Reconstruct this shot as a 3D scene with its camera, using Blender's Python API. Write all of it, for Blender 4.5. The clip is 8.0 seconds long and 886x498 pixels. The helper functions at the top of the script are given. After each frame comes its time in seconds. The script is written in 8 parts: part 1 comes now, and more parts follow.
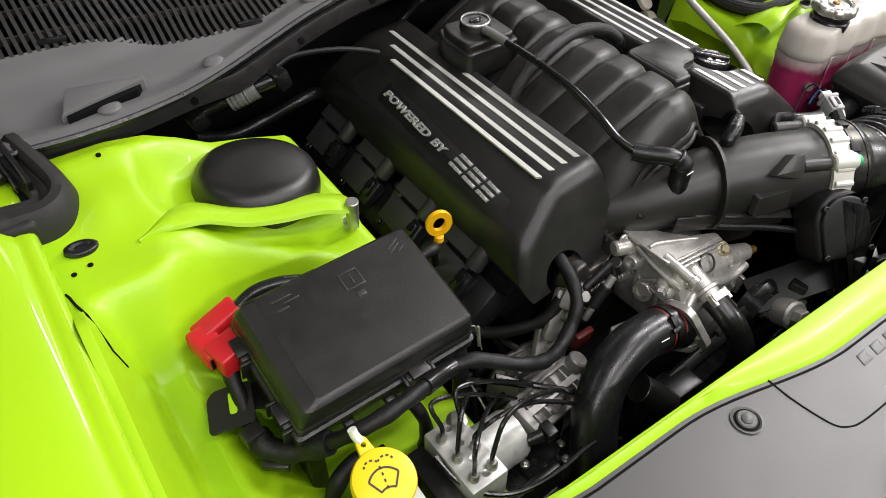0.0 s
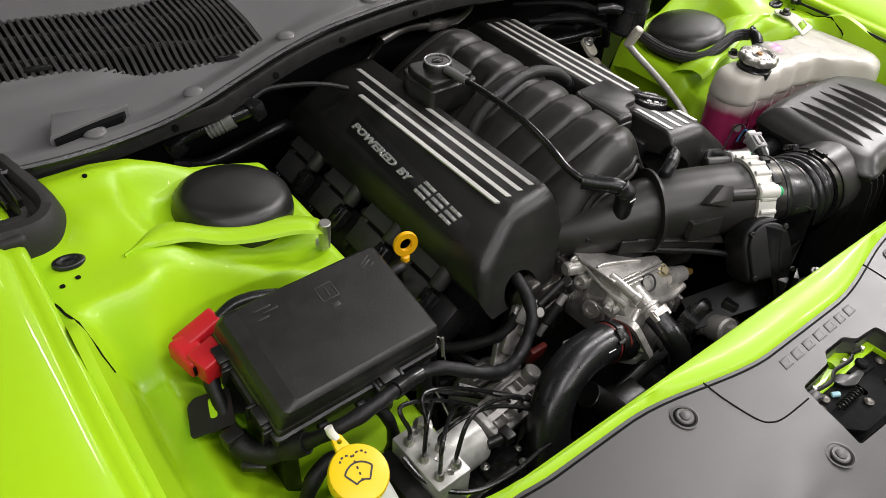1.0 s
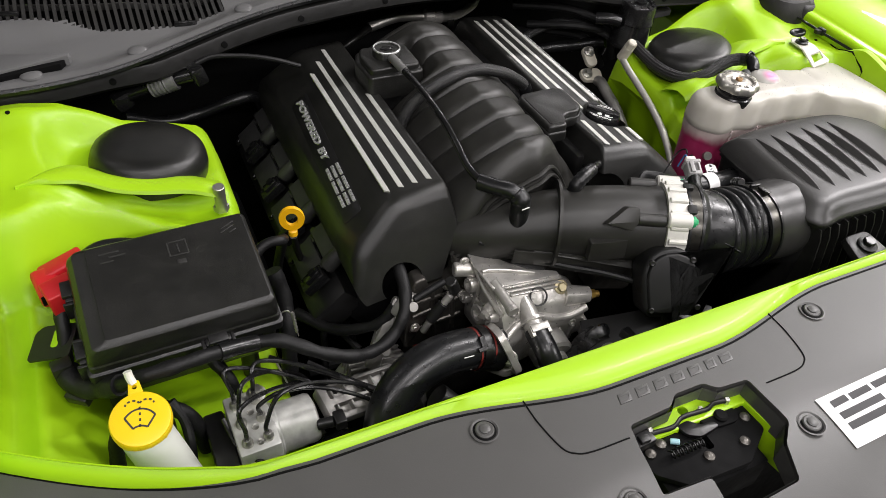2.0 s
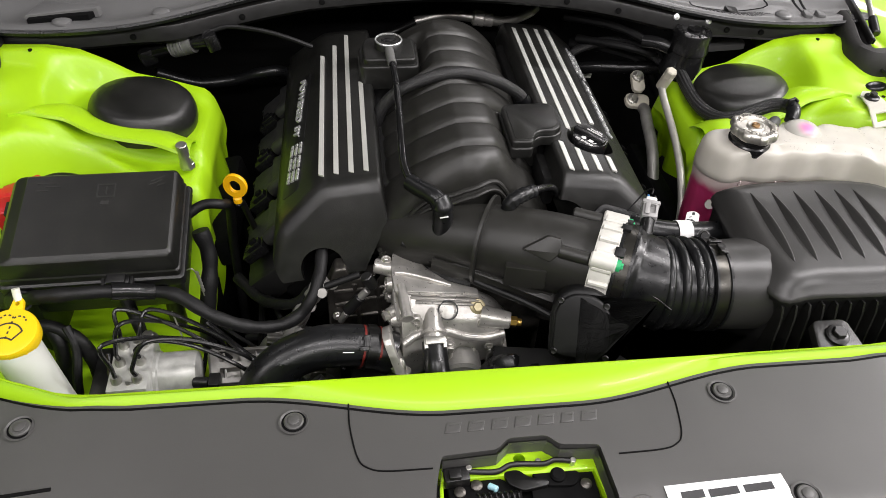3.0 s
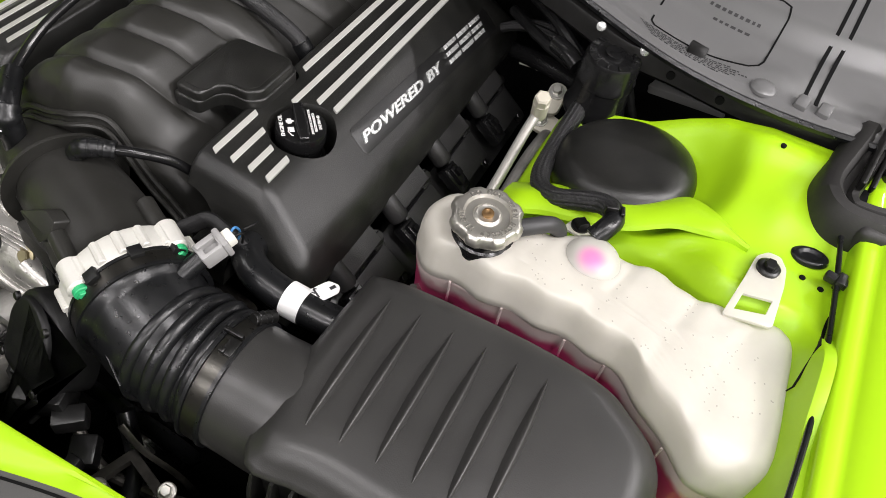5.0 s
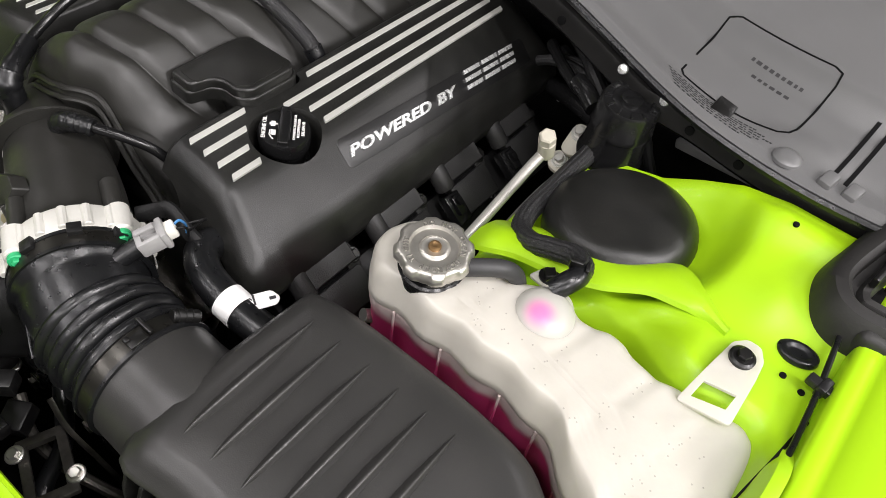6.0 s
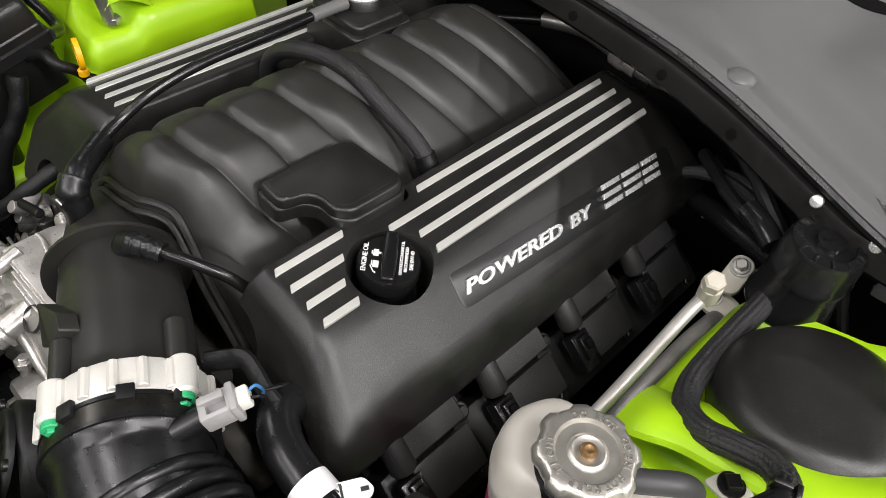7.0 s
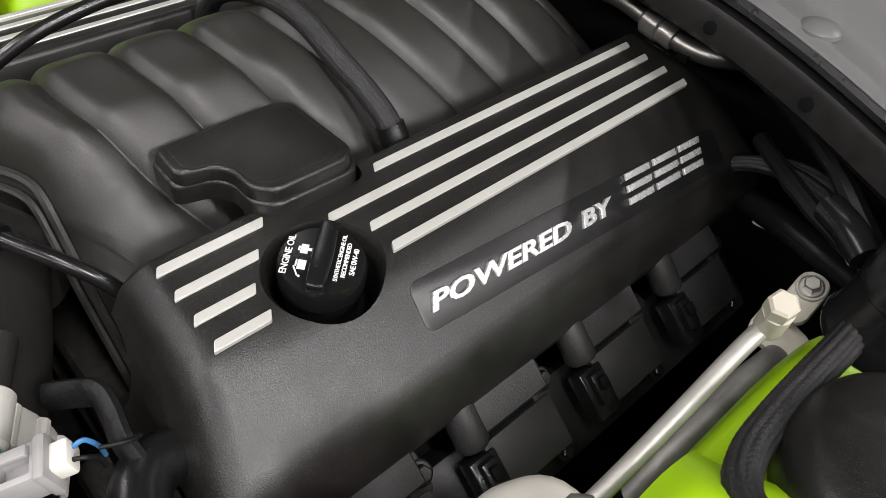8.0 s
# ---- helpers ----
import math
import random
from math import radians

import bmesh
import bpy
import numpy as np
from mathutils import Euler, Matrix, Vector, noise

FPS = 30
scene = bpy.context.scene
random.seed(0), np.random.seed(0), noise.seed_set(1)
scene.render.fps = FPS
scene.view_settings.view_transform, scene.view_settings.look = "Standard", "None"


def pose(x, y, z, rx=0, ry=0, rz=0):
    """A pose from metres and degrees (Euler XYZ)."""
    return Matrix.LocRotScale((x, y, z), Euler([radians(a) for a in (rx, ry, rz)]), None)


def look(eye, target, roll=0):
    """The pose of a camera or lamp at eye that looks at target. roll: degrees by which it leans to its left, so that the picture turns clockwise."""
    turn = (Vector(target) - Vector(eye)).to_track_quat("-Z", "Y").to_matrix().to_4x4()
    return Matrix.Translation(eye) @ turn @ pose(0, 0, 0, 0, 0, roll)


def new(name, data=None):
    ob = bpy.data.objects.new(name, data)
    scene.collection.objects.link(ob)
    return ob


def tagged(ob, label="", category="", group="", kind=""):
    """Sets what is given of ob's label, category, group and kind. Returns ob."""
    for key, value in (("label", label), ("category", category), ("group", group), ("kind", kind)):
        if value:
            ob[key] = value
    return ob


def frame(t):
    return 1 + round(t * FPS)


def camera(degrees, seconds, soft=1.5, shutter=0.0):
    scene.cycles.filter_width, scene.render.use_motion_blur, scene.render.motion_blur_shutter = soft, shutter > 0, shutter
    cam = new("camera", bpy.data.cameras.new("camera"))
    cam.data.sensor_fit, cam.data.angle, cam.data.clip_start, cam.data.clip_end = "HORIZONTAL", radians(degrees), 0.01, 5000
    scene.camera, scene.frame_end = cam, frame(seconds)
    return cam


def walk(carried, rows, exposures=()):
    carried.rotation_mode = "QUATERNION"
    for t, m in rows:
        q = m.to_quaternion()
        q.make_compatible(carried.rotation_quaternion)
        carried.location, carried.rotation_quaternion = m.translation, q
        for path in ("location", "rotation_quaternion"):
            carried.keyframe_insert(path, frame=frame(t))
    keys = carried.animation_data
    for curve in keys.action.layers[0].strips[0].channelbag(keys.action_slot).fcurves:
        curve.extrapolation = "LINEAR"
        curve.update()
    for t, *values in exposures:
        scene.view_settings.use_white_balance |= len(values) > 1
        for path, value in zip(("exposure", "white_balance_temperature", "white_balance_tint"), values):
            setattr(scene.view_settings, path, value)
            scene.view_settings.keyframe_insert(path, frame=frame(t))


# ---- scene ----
cam = camera(62.6, 8.0, soft=0.8)
PATH = [
    (0, (-0.694, -0.148, 1.55), (0.118, 1.018, 0.143), 0.1),
    (0.5, (-0.762, -0.18, 1.572), (0.18, 0.958, 0.224), 3.0),
    (1, (-0.753, -0.194, 1.578), (0.216, 0.955, 0.258), 4.0),
    (1.5, (-0.661, -0.262, 1.578), (0.206, 0.977, 0.269), 4.0),
    (1.7, (-0.591, -0.311, 1.578), (0.214, 0.958, 0.259), 4.4),
    (2.8, (-0.226, -0.439, 1.574), (0.086, 1.023, 0.245), 3.0),
    (3, (-0.157, -0.449, 1.576), (0.071, 1.019, 0.237), 3.3),
    (3.5, (0.012, -0.427, 1.579), (0.057, 1.029, 0.209), 4.1),
    (4, (0.208, -0.321, 1.557), (0.069, 1.089, 0.146), 5.7),
    (4.5, (0.396, -0.181, 1.536), (0.075, 1.097, 0.031), 6.4),
    (4.7, (0.451, -0.122, 1.523), (0.11, 1.116, -0.01), 8.8),
    (5.8, (0.632, 0.039, 1.503), (-0.012, 1.139, -0.038), 9.6),
    (6, (0.627, 0.049, 1.498), (-0.055, 1.141, -0.032), 9.6),
    (6.5, (0.564, 0.091, 1.476), (-0.247, 1.158, -0.009), 7.5),
    (7, (0.484, 0.138, 1.436), (-0.42, 1.188, -0.006), 6.2),
    (7.5, (0.456, 0.209, 1.363), (-0.503, 1.242, -0.056), 5.4),
    (8, (0.439, 0.254, 1.306), (-0.536, 1.277, -0.109), 5.9),
]
walk(cam, [(t, look(eye, target, roll)) for t, eye, target, roll in PATH], [(0.0, 0.14), (0.5, 0.06), (1.0, -0.16), (1.5, -0.18), (3.0, 0.0), (8.0, 0.0)])

# ---- world and lights of the workshop ----
world = bpy.data.worlds.new("workshop_air")
scene.world = world
world.use_nodes = True
world.node_tree.nodes["Background"].inputs[0].default_value = (0.9, 0.95, 1.0, 1)
world.node_tree.nodes["Background"].inputs[1].default_value = 0.01

TUBES = [(-2.0, -2.4, 1.1), (0.0, -2.4, 1.6), (2.0, -2.4, 1.6), (-1.9, -0.7, 0.6), (0.0, -0.7, 0.8), (1.6, 0.2, 1.4), (-1.9, 1.3, 0.15), (0.2, 3.3, 0.12), (2.2, 3.3, 1.0), (3.6, -1.4, 3.3), (3.6, 0.6, 4.2), (3.6, 2.0, 2.2)]
TUBE_Z, TUBE_W = 3.05, 31.0
for tx, ty, share in TUBES:
    ld = bpy.data.lights.new("tube_light", "AREA")
    ld.shape, ld.size, ld.size_y, ld.energy, ld.color = "RECTANGLE", 1.45, 0.16, TUBE_W * share, (1.0, 0.957, 0.965)
    lo = new("tube_light", ld)
    lo.matrix_world = pose(tx, ty, TUBE_Z, 0, 0, 0)

# ---- materials ----
def mk(name, col, rough, metal=0.0, var=0.25, scale=9.0, bump=0.0, bscale=900.0, coat=0.0, rvar=0.12, col2=None, dust=0.0, **more):
    m = bpy.data.materials.new(name)
    m.use_nodes = True
    nt = m.node_tree
    b = nt.nodes["Principled BSDF"]
    L = nt.links.new
    tc = nt.nodes.new("ShaderNodeTexCoord")
    n1 = nt.nodes.new("ShaderNodeTexNoise")
    n1.inputs["Scale"].default_value, n1.inputs["Detail"].default_value = scale, 6
    L(tc.outputs["Object"], n1.inputs["Vector"])
    ramp = nt.nodes.new("ShaderNodeValToRGB")
    c2 = col2 or [c * (1 - var) for c in col]
    ramp.color_ramp.elements[0].position, ramp.color_ramp.elements[1].position = 0.32, 0.68
    ramp.color_ramp.elements[0].color, ramp.color_ramp.elements[1].color = (*c2, 1), (*col, 1)
    L(n1.outputs["Fac"], ramp.inputs["Fac"])
    paint = ramp.outputs["Color"]
    if dust:
        fine = nt.nodes.new("ShaderNodeTexNoise")
        fine.inputs["Scale"].default_value, fine.inputs["Detail"].default_value = 1400, 2
        L(tc.outputs["Object"], fine.inputs["Vector"])
        wide = nt.nodes.new("ShaderNodeTexNoise")
        wide.inputs["Scale"].default_value, wide.inputs["Detail"].default_value = 26, 4
        L(tc.outputs["Object"], wide.inputs["Vector"])
        grit = nt.nodes.new("ShaderNodeMapRange")
        grit.inputs["From Min"].default_value, grit.inputs["From Max"].default_value = 0.52, 0.72
        L(fine.outputs["Fac"], grit.inputs["Value"])
        film = nt.nodes.new("ShaderNodeMapRange")
        film.inputs["From Min"].default_value, film.inputs["From Max"].default_value = 0.35, 0.7
        film.inputs["To Min"].default_value = 0.15
        L(wide.outputs["Fac"], film.inputs["Value"])
        both = nt.nodes.new("ShaderNodeMath")
        both.operation = "MULTIPLY"
        L(grit.outputs["Result"], both.inputs[0])
        L(film.outputs["Result"], both.inputs[1])
        amount = nt.nodes.new("ShaderNodeMath")
        amount.operation = "MULTIPLY"
        amount.inputs[1].default_value = dust
        L(both.outputs[0], amount.inputs[0])
        mx = nt.nodes.new("ShaderNodeMixRGB")
        mx.inputs[2].default_value = (0.20, 0.19, 0.17, 1)
        L(amount.outputs[0], mx.inputs[0])
        L(paint, mx.inputs[1])
        paint = mx.outputs[0]
    L(paint, b.inputs["Base Color"])
    n2 = nt.nodes.new("ShaderNodeTexNoise")
    n2.inputs["Scale"].default_value, n2.inputs["Detail"].default_value = scale * 6, 5
    L(tc.outputs["Object"], n2.inputs["Vector"])
    mr = nt.nodes.new("ShaderNodeMapRange")
    mr.inputs["To Min"].default_value, mr.inputs["To Max"].default_value = max(0.02, rough - rvar), min(1, rough + rvar)
    L(n2.outputs["Fac"], mr.inputs["Value"])
    L(mr.outputs["Result"], b.inputs["Roughness"])
    b.inputs["Metallic"].default_value = metal
    b.inputs["Coat Weight"].default_value = coat
    b.inputs["Coat Roughness"].default_value = 0.04
    if bump:
        n3 = nt.nodes.new("ShaderNodeTexNoise")
        n3.inputs["Scale"].default_value, n3.inputs["Detail"].default_value = bscale, 3
        L(tc.outputs["Object"], n3.inputs["Vector"])
        bp = nt.nodes.new("ShaderNodeBump")
        bp.inputs["Strength"].default_value, bp.inputs["Distance"].default_value = bump, 0.001
        L(n3.outputs["Fac"], bp.inputs["Height"])
        L(bp.outputs["Normal"], b.inputs["Normal"])
    for k, v in more.items():
        b.inputs[k.replace("_", " ")].default_value = v
    b.inputs["Subsurface Radius"].default_value = (1.0, 1.0, 1.0)
    return m


GREEN = mk("lime_paint", (0.375, 0.655, 0.007), 0.36, var=0.08, scale=4, coat=0.8, rvar=0.04, bump=0.015, bscale=300)
GREEN_IN = mk("lime_paint_inner", (0.355, 0.615, 0.007), 0.42, var=0.10, scale=5, coat=0.1, rvar=0.08, bump=0.05, bscale=220)
SATIN = mk("moulded_black_plastic", (0.0098, 0.0100, 0.0092), 0.34, var=0.35, scale=14, bump=0.22, bscale=1100, rvar=0.10, dust=0.30)
COILP = mk("grained_coil_plastic", (0.016, 0.016, 0.0162), 0.5, var=0.25, scale=20, bump=0.3, bscale=800, dust=0.3)
PLAST = mk("black_plastic", (0.0075, 0.0075, 0.0078), 0.38, var=0.3, Specular_IOR_Level=0.5, scale=20, bump=0.1, bscale=1100, dust=0.2)
GLOSSB = mk("glossy_black_plastic", (0.008, 0.008, 0.0083), 0.24, var=0.2, scale=15)
LIDB = mk("grained_black_lid_plastic", (0.027, 0.0265, 0.0255), 0.37, var=0.15, scale=12, bump=0.10, bscale=900, rvar=0.05, dust=0.2)
BOOTR = mk("matte_brown_black_rubber", (0.016, 0.015, 0.014), 0.6, var=0.3, scale=20, bump=0.2, bscale=400)
HOSEG = mk("grey_rubber_hose", (0.035, 0.035, 0.036), 0.5, var=0.2, scale=25, bump=0.1, bscale=500)
MANI = mk("intake_black_plastic", (0.0185, 0.0181, 0.0160), 0.42, var=0.2, scale=16, bump=0.12, bscale=1500, dust=0.15)
RUBBER = mk("black_rubber", (0.0070, 0.0074, 0.0082), 0.31, var=0.35, scale=25, bump=0.10, bscale=500, dust=0.06)
TAPE = mk("harness_tape", (0.0075, 0.0075, 0.0078), 0.5, var=0.4, Specular_IOR_Level=0.3, scale=40, bump=0.5, bscale=260)
# near-black for dark low parts, and for shade painted into gaps and recesses
DARK = mk("near_black_parts_and_shade", (0.0022, 0.0022, 0.0024), 0.75, var=0.5, scale=12, bump=0.3, bscale=150, Specular_IOR_Level=0.15)
BLKMET = mk("black_painted_steel", (0.0055, 0.0053, 0.005), 0.34, var=0.35, scale=18, bump=0.08, bscale=300)
SHIELD = mk("grey_black_panel_plastic", (0.070, 0.0688, 0.0665), 0.4, var=0.12, scale=5, bump=0.07, bscale=700, rvar=0.05, dust=0.2)
COWL = mk("grey_cowl_plastic", (0.132, 0.132, 0.132), 0.31, var=0.15, scale=7, bump=0.14, bscale=1200, rvar=0.07, dust=0.3)
SILVER = mk("brushed_silver_trim", (0.74, 0.74, 0.69), 0.38, metal=0.5, var=0.08, scale=30, bump=0.05, bscale=2000)
CHROME = mk("bright_silver_letter", (0.66, 0.67, 0.66), 0.28, metal=0.58, var=0.05, scale=30)
ALU = mk("cast_aluminium", (0.60, 0.58, 0.545), 0.32, metal=0.65, var=0.45, scale=34, bump=0.25, bscale=260, rvar=0.14)
ALU2 = mk("dull_aluminium", (0.36, 0.35, 0.33), 0.5, metal=0.6, var=0.4, scale=30, bump=0.4, bscale=260)
ALU3 = mk("stained_dark_aluminium", (0.16, 0.15, 0.135), 0.4, metal=0.8, var=0.6, scale=40, bump=0.5, bscale=220, rvar=0.18)
PIPEAL = mk("dull_pipe_aluminium", (0.50, 0.49, 0.45), 0.42, metal=0.5, var=0.2, scale=45, bump=0.1, bscale=500)
PORTP = mk("beige_plastic", (0.50, 0.47, 0.39), 0.45, var=0.12, scale=40)
STEEL = mk("zinc_steel", (0.55, 0.54, 0.5), 0.38, metal=0.9, var=0.25, scale=40, bump=0.1, bscale=500)
CAPMET = mk("stamped_cap_metal", (0.58, 0.56, 0.51), 0.34, metal=0.85, var=0.2, scale=50, bump=0.12, bscale=600)
STAMP = mk("worn_stamped_metal", (0.30, 0.29, 0.26), 0.45, metal=0.7, var=0.3, scale=200)
BUBBLE = mk("milky_moulding_bubble", (0.47, 0.44, 0.385), 0.4, var=0.05, scale=40)
TANK = mk("milky_tank_plastic", (0.665, 0.64, 0.575), 0.36, var=0.13, scale=26, bump=0.05, bscale=400, Subsurface_Weight=0.4, Subsurface_Scale=0.02)


def see_through(m, share, tint):
    """Let part of the light pass the plastic."""
    nt = m.node_tree
    out = nt.nodes["Material Output"]
    thin = nt.nodes.new("ShaderNodeBsdfTranslucent")
    thin.inputs["Color"].default_value = (*tint, 1)
    mx = nt.nodes.new("ShaderNodeMixShader")
    mx.inputs[0].default_value = share
    nt.links.new(nt.nodes["Principled BSDF"].outputs[0], mx.inputs[1])
    nt.links.new(thin.outputs[0], mx.inputs[2])
    nt.links.new(mx.outputs[0], out.inputs["Surface"])


see_through(TANK, 0.25, (0.95, 0.91, 0.84))


def stained(name, base, stain, centre, r0, r1):
    """Base plastic with one soft round stain about a point."""
    m = mk(name, base, 0.36, var=0.05, scale=8, bump=0.05, bscale=400, Subsurface_Weight=0.35, Subsurface_Scale=0.02)
    nt = m.node_tree
    b = nt.nodes["Principled BSDF"]
    old = b.inputs["Base Color"].links[0].from_socket
    tc = nt.nodes.new("ShaderNodeTexCoord")
    ds = nt.nodes.new("ShaderNodeVectorMath")
    ds.operation = "DISTANCE"
    ds.inputs[1].default_value = centre
    nt.links.new(tc.outputs["Object"], ds.inputs[0])
    mr = nt.nodes.new("ShaderNodeMapRange")
    mr.interpolation_type = "SMOOTHSTEP"
    mr.inputs["From Min"].default_value, mr.inputs["From Max"].default_value = r0, r1
    mr.inputs["To Min"].default_value, mr.inputs["To Max"].default_value = 1.0, 0.0
    nt.links.new(ds.outputs["Value"], mr.inputs["Value"])
    mx = nt.nodes.new("ShaderNodeMixRGB")
    mx.inputs[2].default_value = (*stain, 1)
    nt.links.new(mr.outputs["Result"], mx.inputs[0])
    nt.links.new(old, mx.inputs[1])
    nt.links.new(mx.outputs[0], b.inputs["Base Color"])
    return m


PINKSOFT = stained("milky_plastic_with_pink_stain", (0.45, 0.44, 0.40), (0.62, 0.20, 0.40), (0.511, 0.401, 1.012), 0.004, 0.019)


def filled(name, dry, wet, level):
    """Milky plastic with coloured liquid behind it up to a sloping level."""
    m = mk(name, dry, 0.36, var=0.1, scale=9, Subsurface_Weight=0.3, Subsurface_Scale=0.02)
    nt = m.node_tree
    b = nt.nodes["Principled BSDF"]
    old = b.inputs["Base Color"].links[0].from_socket
    tc = nt.nodes.new("ShaderNodeTexCoord")
    dot = nt.nodes.new("ShaderNodeVectorMath")
    dot.operation = "DOT_PRODUCT"
    dot.inputs[1].default_value = (0.05, 0, 1)
    nt.links.new(tc.outputs["Object"], dot.inputs[0])
    no = nt.nodes.new("ShaderNodeTexNoise")
    no.inputs["Scale"].default_value = 38
    nt.links.new(tc.outputs["Object"], no.inputs["Vector"])
    ad = nt.nodes.new("ShaderNodeMath")
    ad.operation = "MULTIPLY_ADD"
    ad.inputs[1].default_value = 0.022
    nt.links.new(no.outputs[0], ad.inputs[0])
    nt.links.new(dot.outputs["Value"], ad.inputs[2])
    mr = nt.nodes.new("ShaderNodeMapRange")
    mr.interpolation_type = "SMOOTHSTEP"
    mr.inputs["From Min"].default_value, mr.inputs["From Max"].default_value = level + 0.023, level + 0.041
    mr.inputs["To Min"].default_value, mr.inputs["To Max"].default_value = 1.0, 0.0
    nt.links.new(ad.outputs[0], mr.inputs["Value"])
    mx = nt.nodes.new("ShaderNodeMixRGB")
    mx.inputs[2].default_value = (*wet, 1)
    nt.links.new(mr.outputs["Result"], mx.inputs[0])
    nt.links.new(old, mx.inputs[1])
    nt.links.new(mx.outputs[0], b.inputs["Base Color"])
    return m


SIDE = filled("milky_wall_over_coolant", (0.54, 0.44, 0.42), (0.38, 0.028, 0.11), 0.935)
PALE = mk("pale_machined_aluminium", (0.62, 0.62, 0.59), 0.42, metal=0.45, var=0.35, scale=55, bump=0.12, bscale=500)
YELLOW = mk("yellow_plastic", (0.83, 0.56, 0.006), 0.4, var=0.06, scale=12, bump=0.05, bscale=700)
ORANGE = mk("orange_yellow_handle", (0.86, 0.45, 0.004), 0.4, var=0.08, scale=20)
RED = mk("red_plastic", (0.55, 0.012, 0.02), 0.42, var=0.12, scale=20, bump=0.08, bscale=600)
REDP = mk("red_paint_mark", (0.15, 0.013, 0.009), 0.5, var=0.2, scale=40)
WHITEP = mk("off_white_plastic", (0.74, 0.73, 0.66), 0.45, var=0.12, scale=25, bump=0.06, bscale=600)
TBODY = mk("white_throttle_casting", (0.66, 0.65, 0.6), 0.5, metal=0.2, var=0.15, scale=25, bump=0.25, bscale=400)
GREYP = mk("grey_connector_plastic", (0.14, 0.14, 0.135), 0.45, var=0.2, scale=30)
PAPER = mk("white_label", (0.8, 0.8, 0.79), 0.55, var=0.04, scale=10)
INK = mk("dark_print", (0.03, 0.03, 0.032), 0.6, var=0.2, scale=50)
INKG = mk("faded_grey_print", (0.022, 0.022, 0.0225), 0.6, var=0.2, scale=60)
WPRINT = mk("white_print", (0.75, 0.75, 0.73), 0.55, var=0.1, scale=60)
GREENDOT = mk("green_paint_mark", (0.03, 0.42, 0.16), 0.45, var=0.15, scale=60)
BRASS = mk("brass_fitting", (0.6, 0.38, 0.1), 0.35, metal=0.9, var=0.2, scale=50)
DULLGOLD = mk("gold_zinc_plating", (0.46, 0.40, 0.25), 0.42, metal=0.7, var=0.2, scale=50)
COPPER = mk("worn_copper_rivet", (0.33, 0.2, 0.09), 0.4, metal=0.8, var=0.3, scale=90)
BLUEW = mk("blue_washer_fluid", (0.35, 0.62, 0.7), 0.3, var=0.1, scale=10, Subsurface_Weight=0.2, Subsurface_Scale=0.02)
MILKTUBE = mk("milky_filler_neck", (0.62, 0.63, 0.58), 0.4, var=0.1, scale=12, Subsurface_Weight=0.3, Subsurface_Scale=0.02)
CONCRETE = mk("workshop_concrete", (0.14, 0.136, 0.13), 0.6, var=0.3, scale=2.5, bump=0.3, bscale=60)
WALLP = mk("workshop_wall_paint", (0.13, 0.128, 0.115), 0.7, var=0.08, scale=1.5, bump=0.1, bscale=120)
CEILP = mk("workshop_ceiling_paint", (0.30, 0.30, 0.285), 0.8, var=0.08, scale=1.5, bump=0.1, bscale=120)
BRAID = mk("braided_sleeve_yarn", (0.024, 0.024, 0.0245), 0.36, var=0.6, scale=900, bump=0.8, bscale=1800)
PLUGP = mk("pale_grey_plug_plastic", (0.33, 0.325, 0.32), 0.42, var=0.15, scale=60, bump=0.1, bscale=900)
BLUEWIRE = mk("blue_wire_sheath", (0.05, 0.19, 0.42), 0.4, var=0.1, scale=60)
CLAMPB = mk("blackened_clamp_steel", (0.075, 0.072, 0.064), 0.30, metal=0.9, var=0.3, scale=40, rvar=0.08)
AGEDB = mk("aged_black_plastic", (0.006, 0.006, 0.0062), 0.5, var=0.3, scale=18, bump=0.15, bscale=900, Specular_IOR_Level=0.35)
GLASS = mk("dark_windscreen_glass", (0.03, 0.035, 0.035), 0.05, var=0.1, scale=3, rvar=0.01, coat=0.5)



# ---- mesh helpers ----
def link_mesh(name, bm, mat, smooth=True, angle=32):
    bmesh.ops.recalc_face_normals(bm, faces=bm.faces)
    me = bpy.data.meshes.new(name)
    bm.to_mesh(me)
    bm.free()
    me.materials.append(mat)
    if smooth:
        for p in me.polygons:
            p.use_smooth = True
        me.set_sharp_from_angle(angle=radians(angle))
    return new(name, me)


def thing(name, loc, label, category, group="", kind=""):
    ob = new(name)
    ob.empty_display_size = 0.02
    ob.location = loc
    ob["base"] = list(loc)
    return tagged(ob, label, category, group, kind)


def root_shift(ob):
    """World offset of an unrotated part chain."""
    return Matrix.Translation(Vector(ob["base"]))


def part(name, bm, mat, parent, label="", smooth=True, angle=32):
    ob = link_mesh(name, bm, mat, smooth, angle)
    ob.parent = parent
    ob["base"] = [0.0, 0.0, 0.0]
    if parent.type == "EMPTY":
        ob.matrix_parent_inverse = root_shift(parent).inverted()
    if label:
        ob["label"] = label
    return ob


def solid(name, bm, mat, label, category, group="", kind="", smooth=True, angle=32):
    ob = link_mesh(name, bm, mat, smooth, angle)
    ob["base"] = [0.0, 0.0, 0.0]
    return tagged(ob, label, category, group, kind)


def join(*bms):
    out = bms[0]
    for b in bms[1:]:
        me = bpy.data.meshes.new("tmp")
        b.to_mesh(me)
        b.free()
        out.from_mesh(me)
        bpy.data.meshes.remove(me)
    return out


def moved(bm, m):
    bmesh.ops.transform(bm, matrix=m, verts=bm.verts)
    return bm


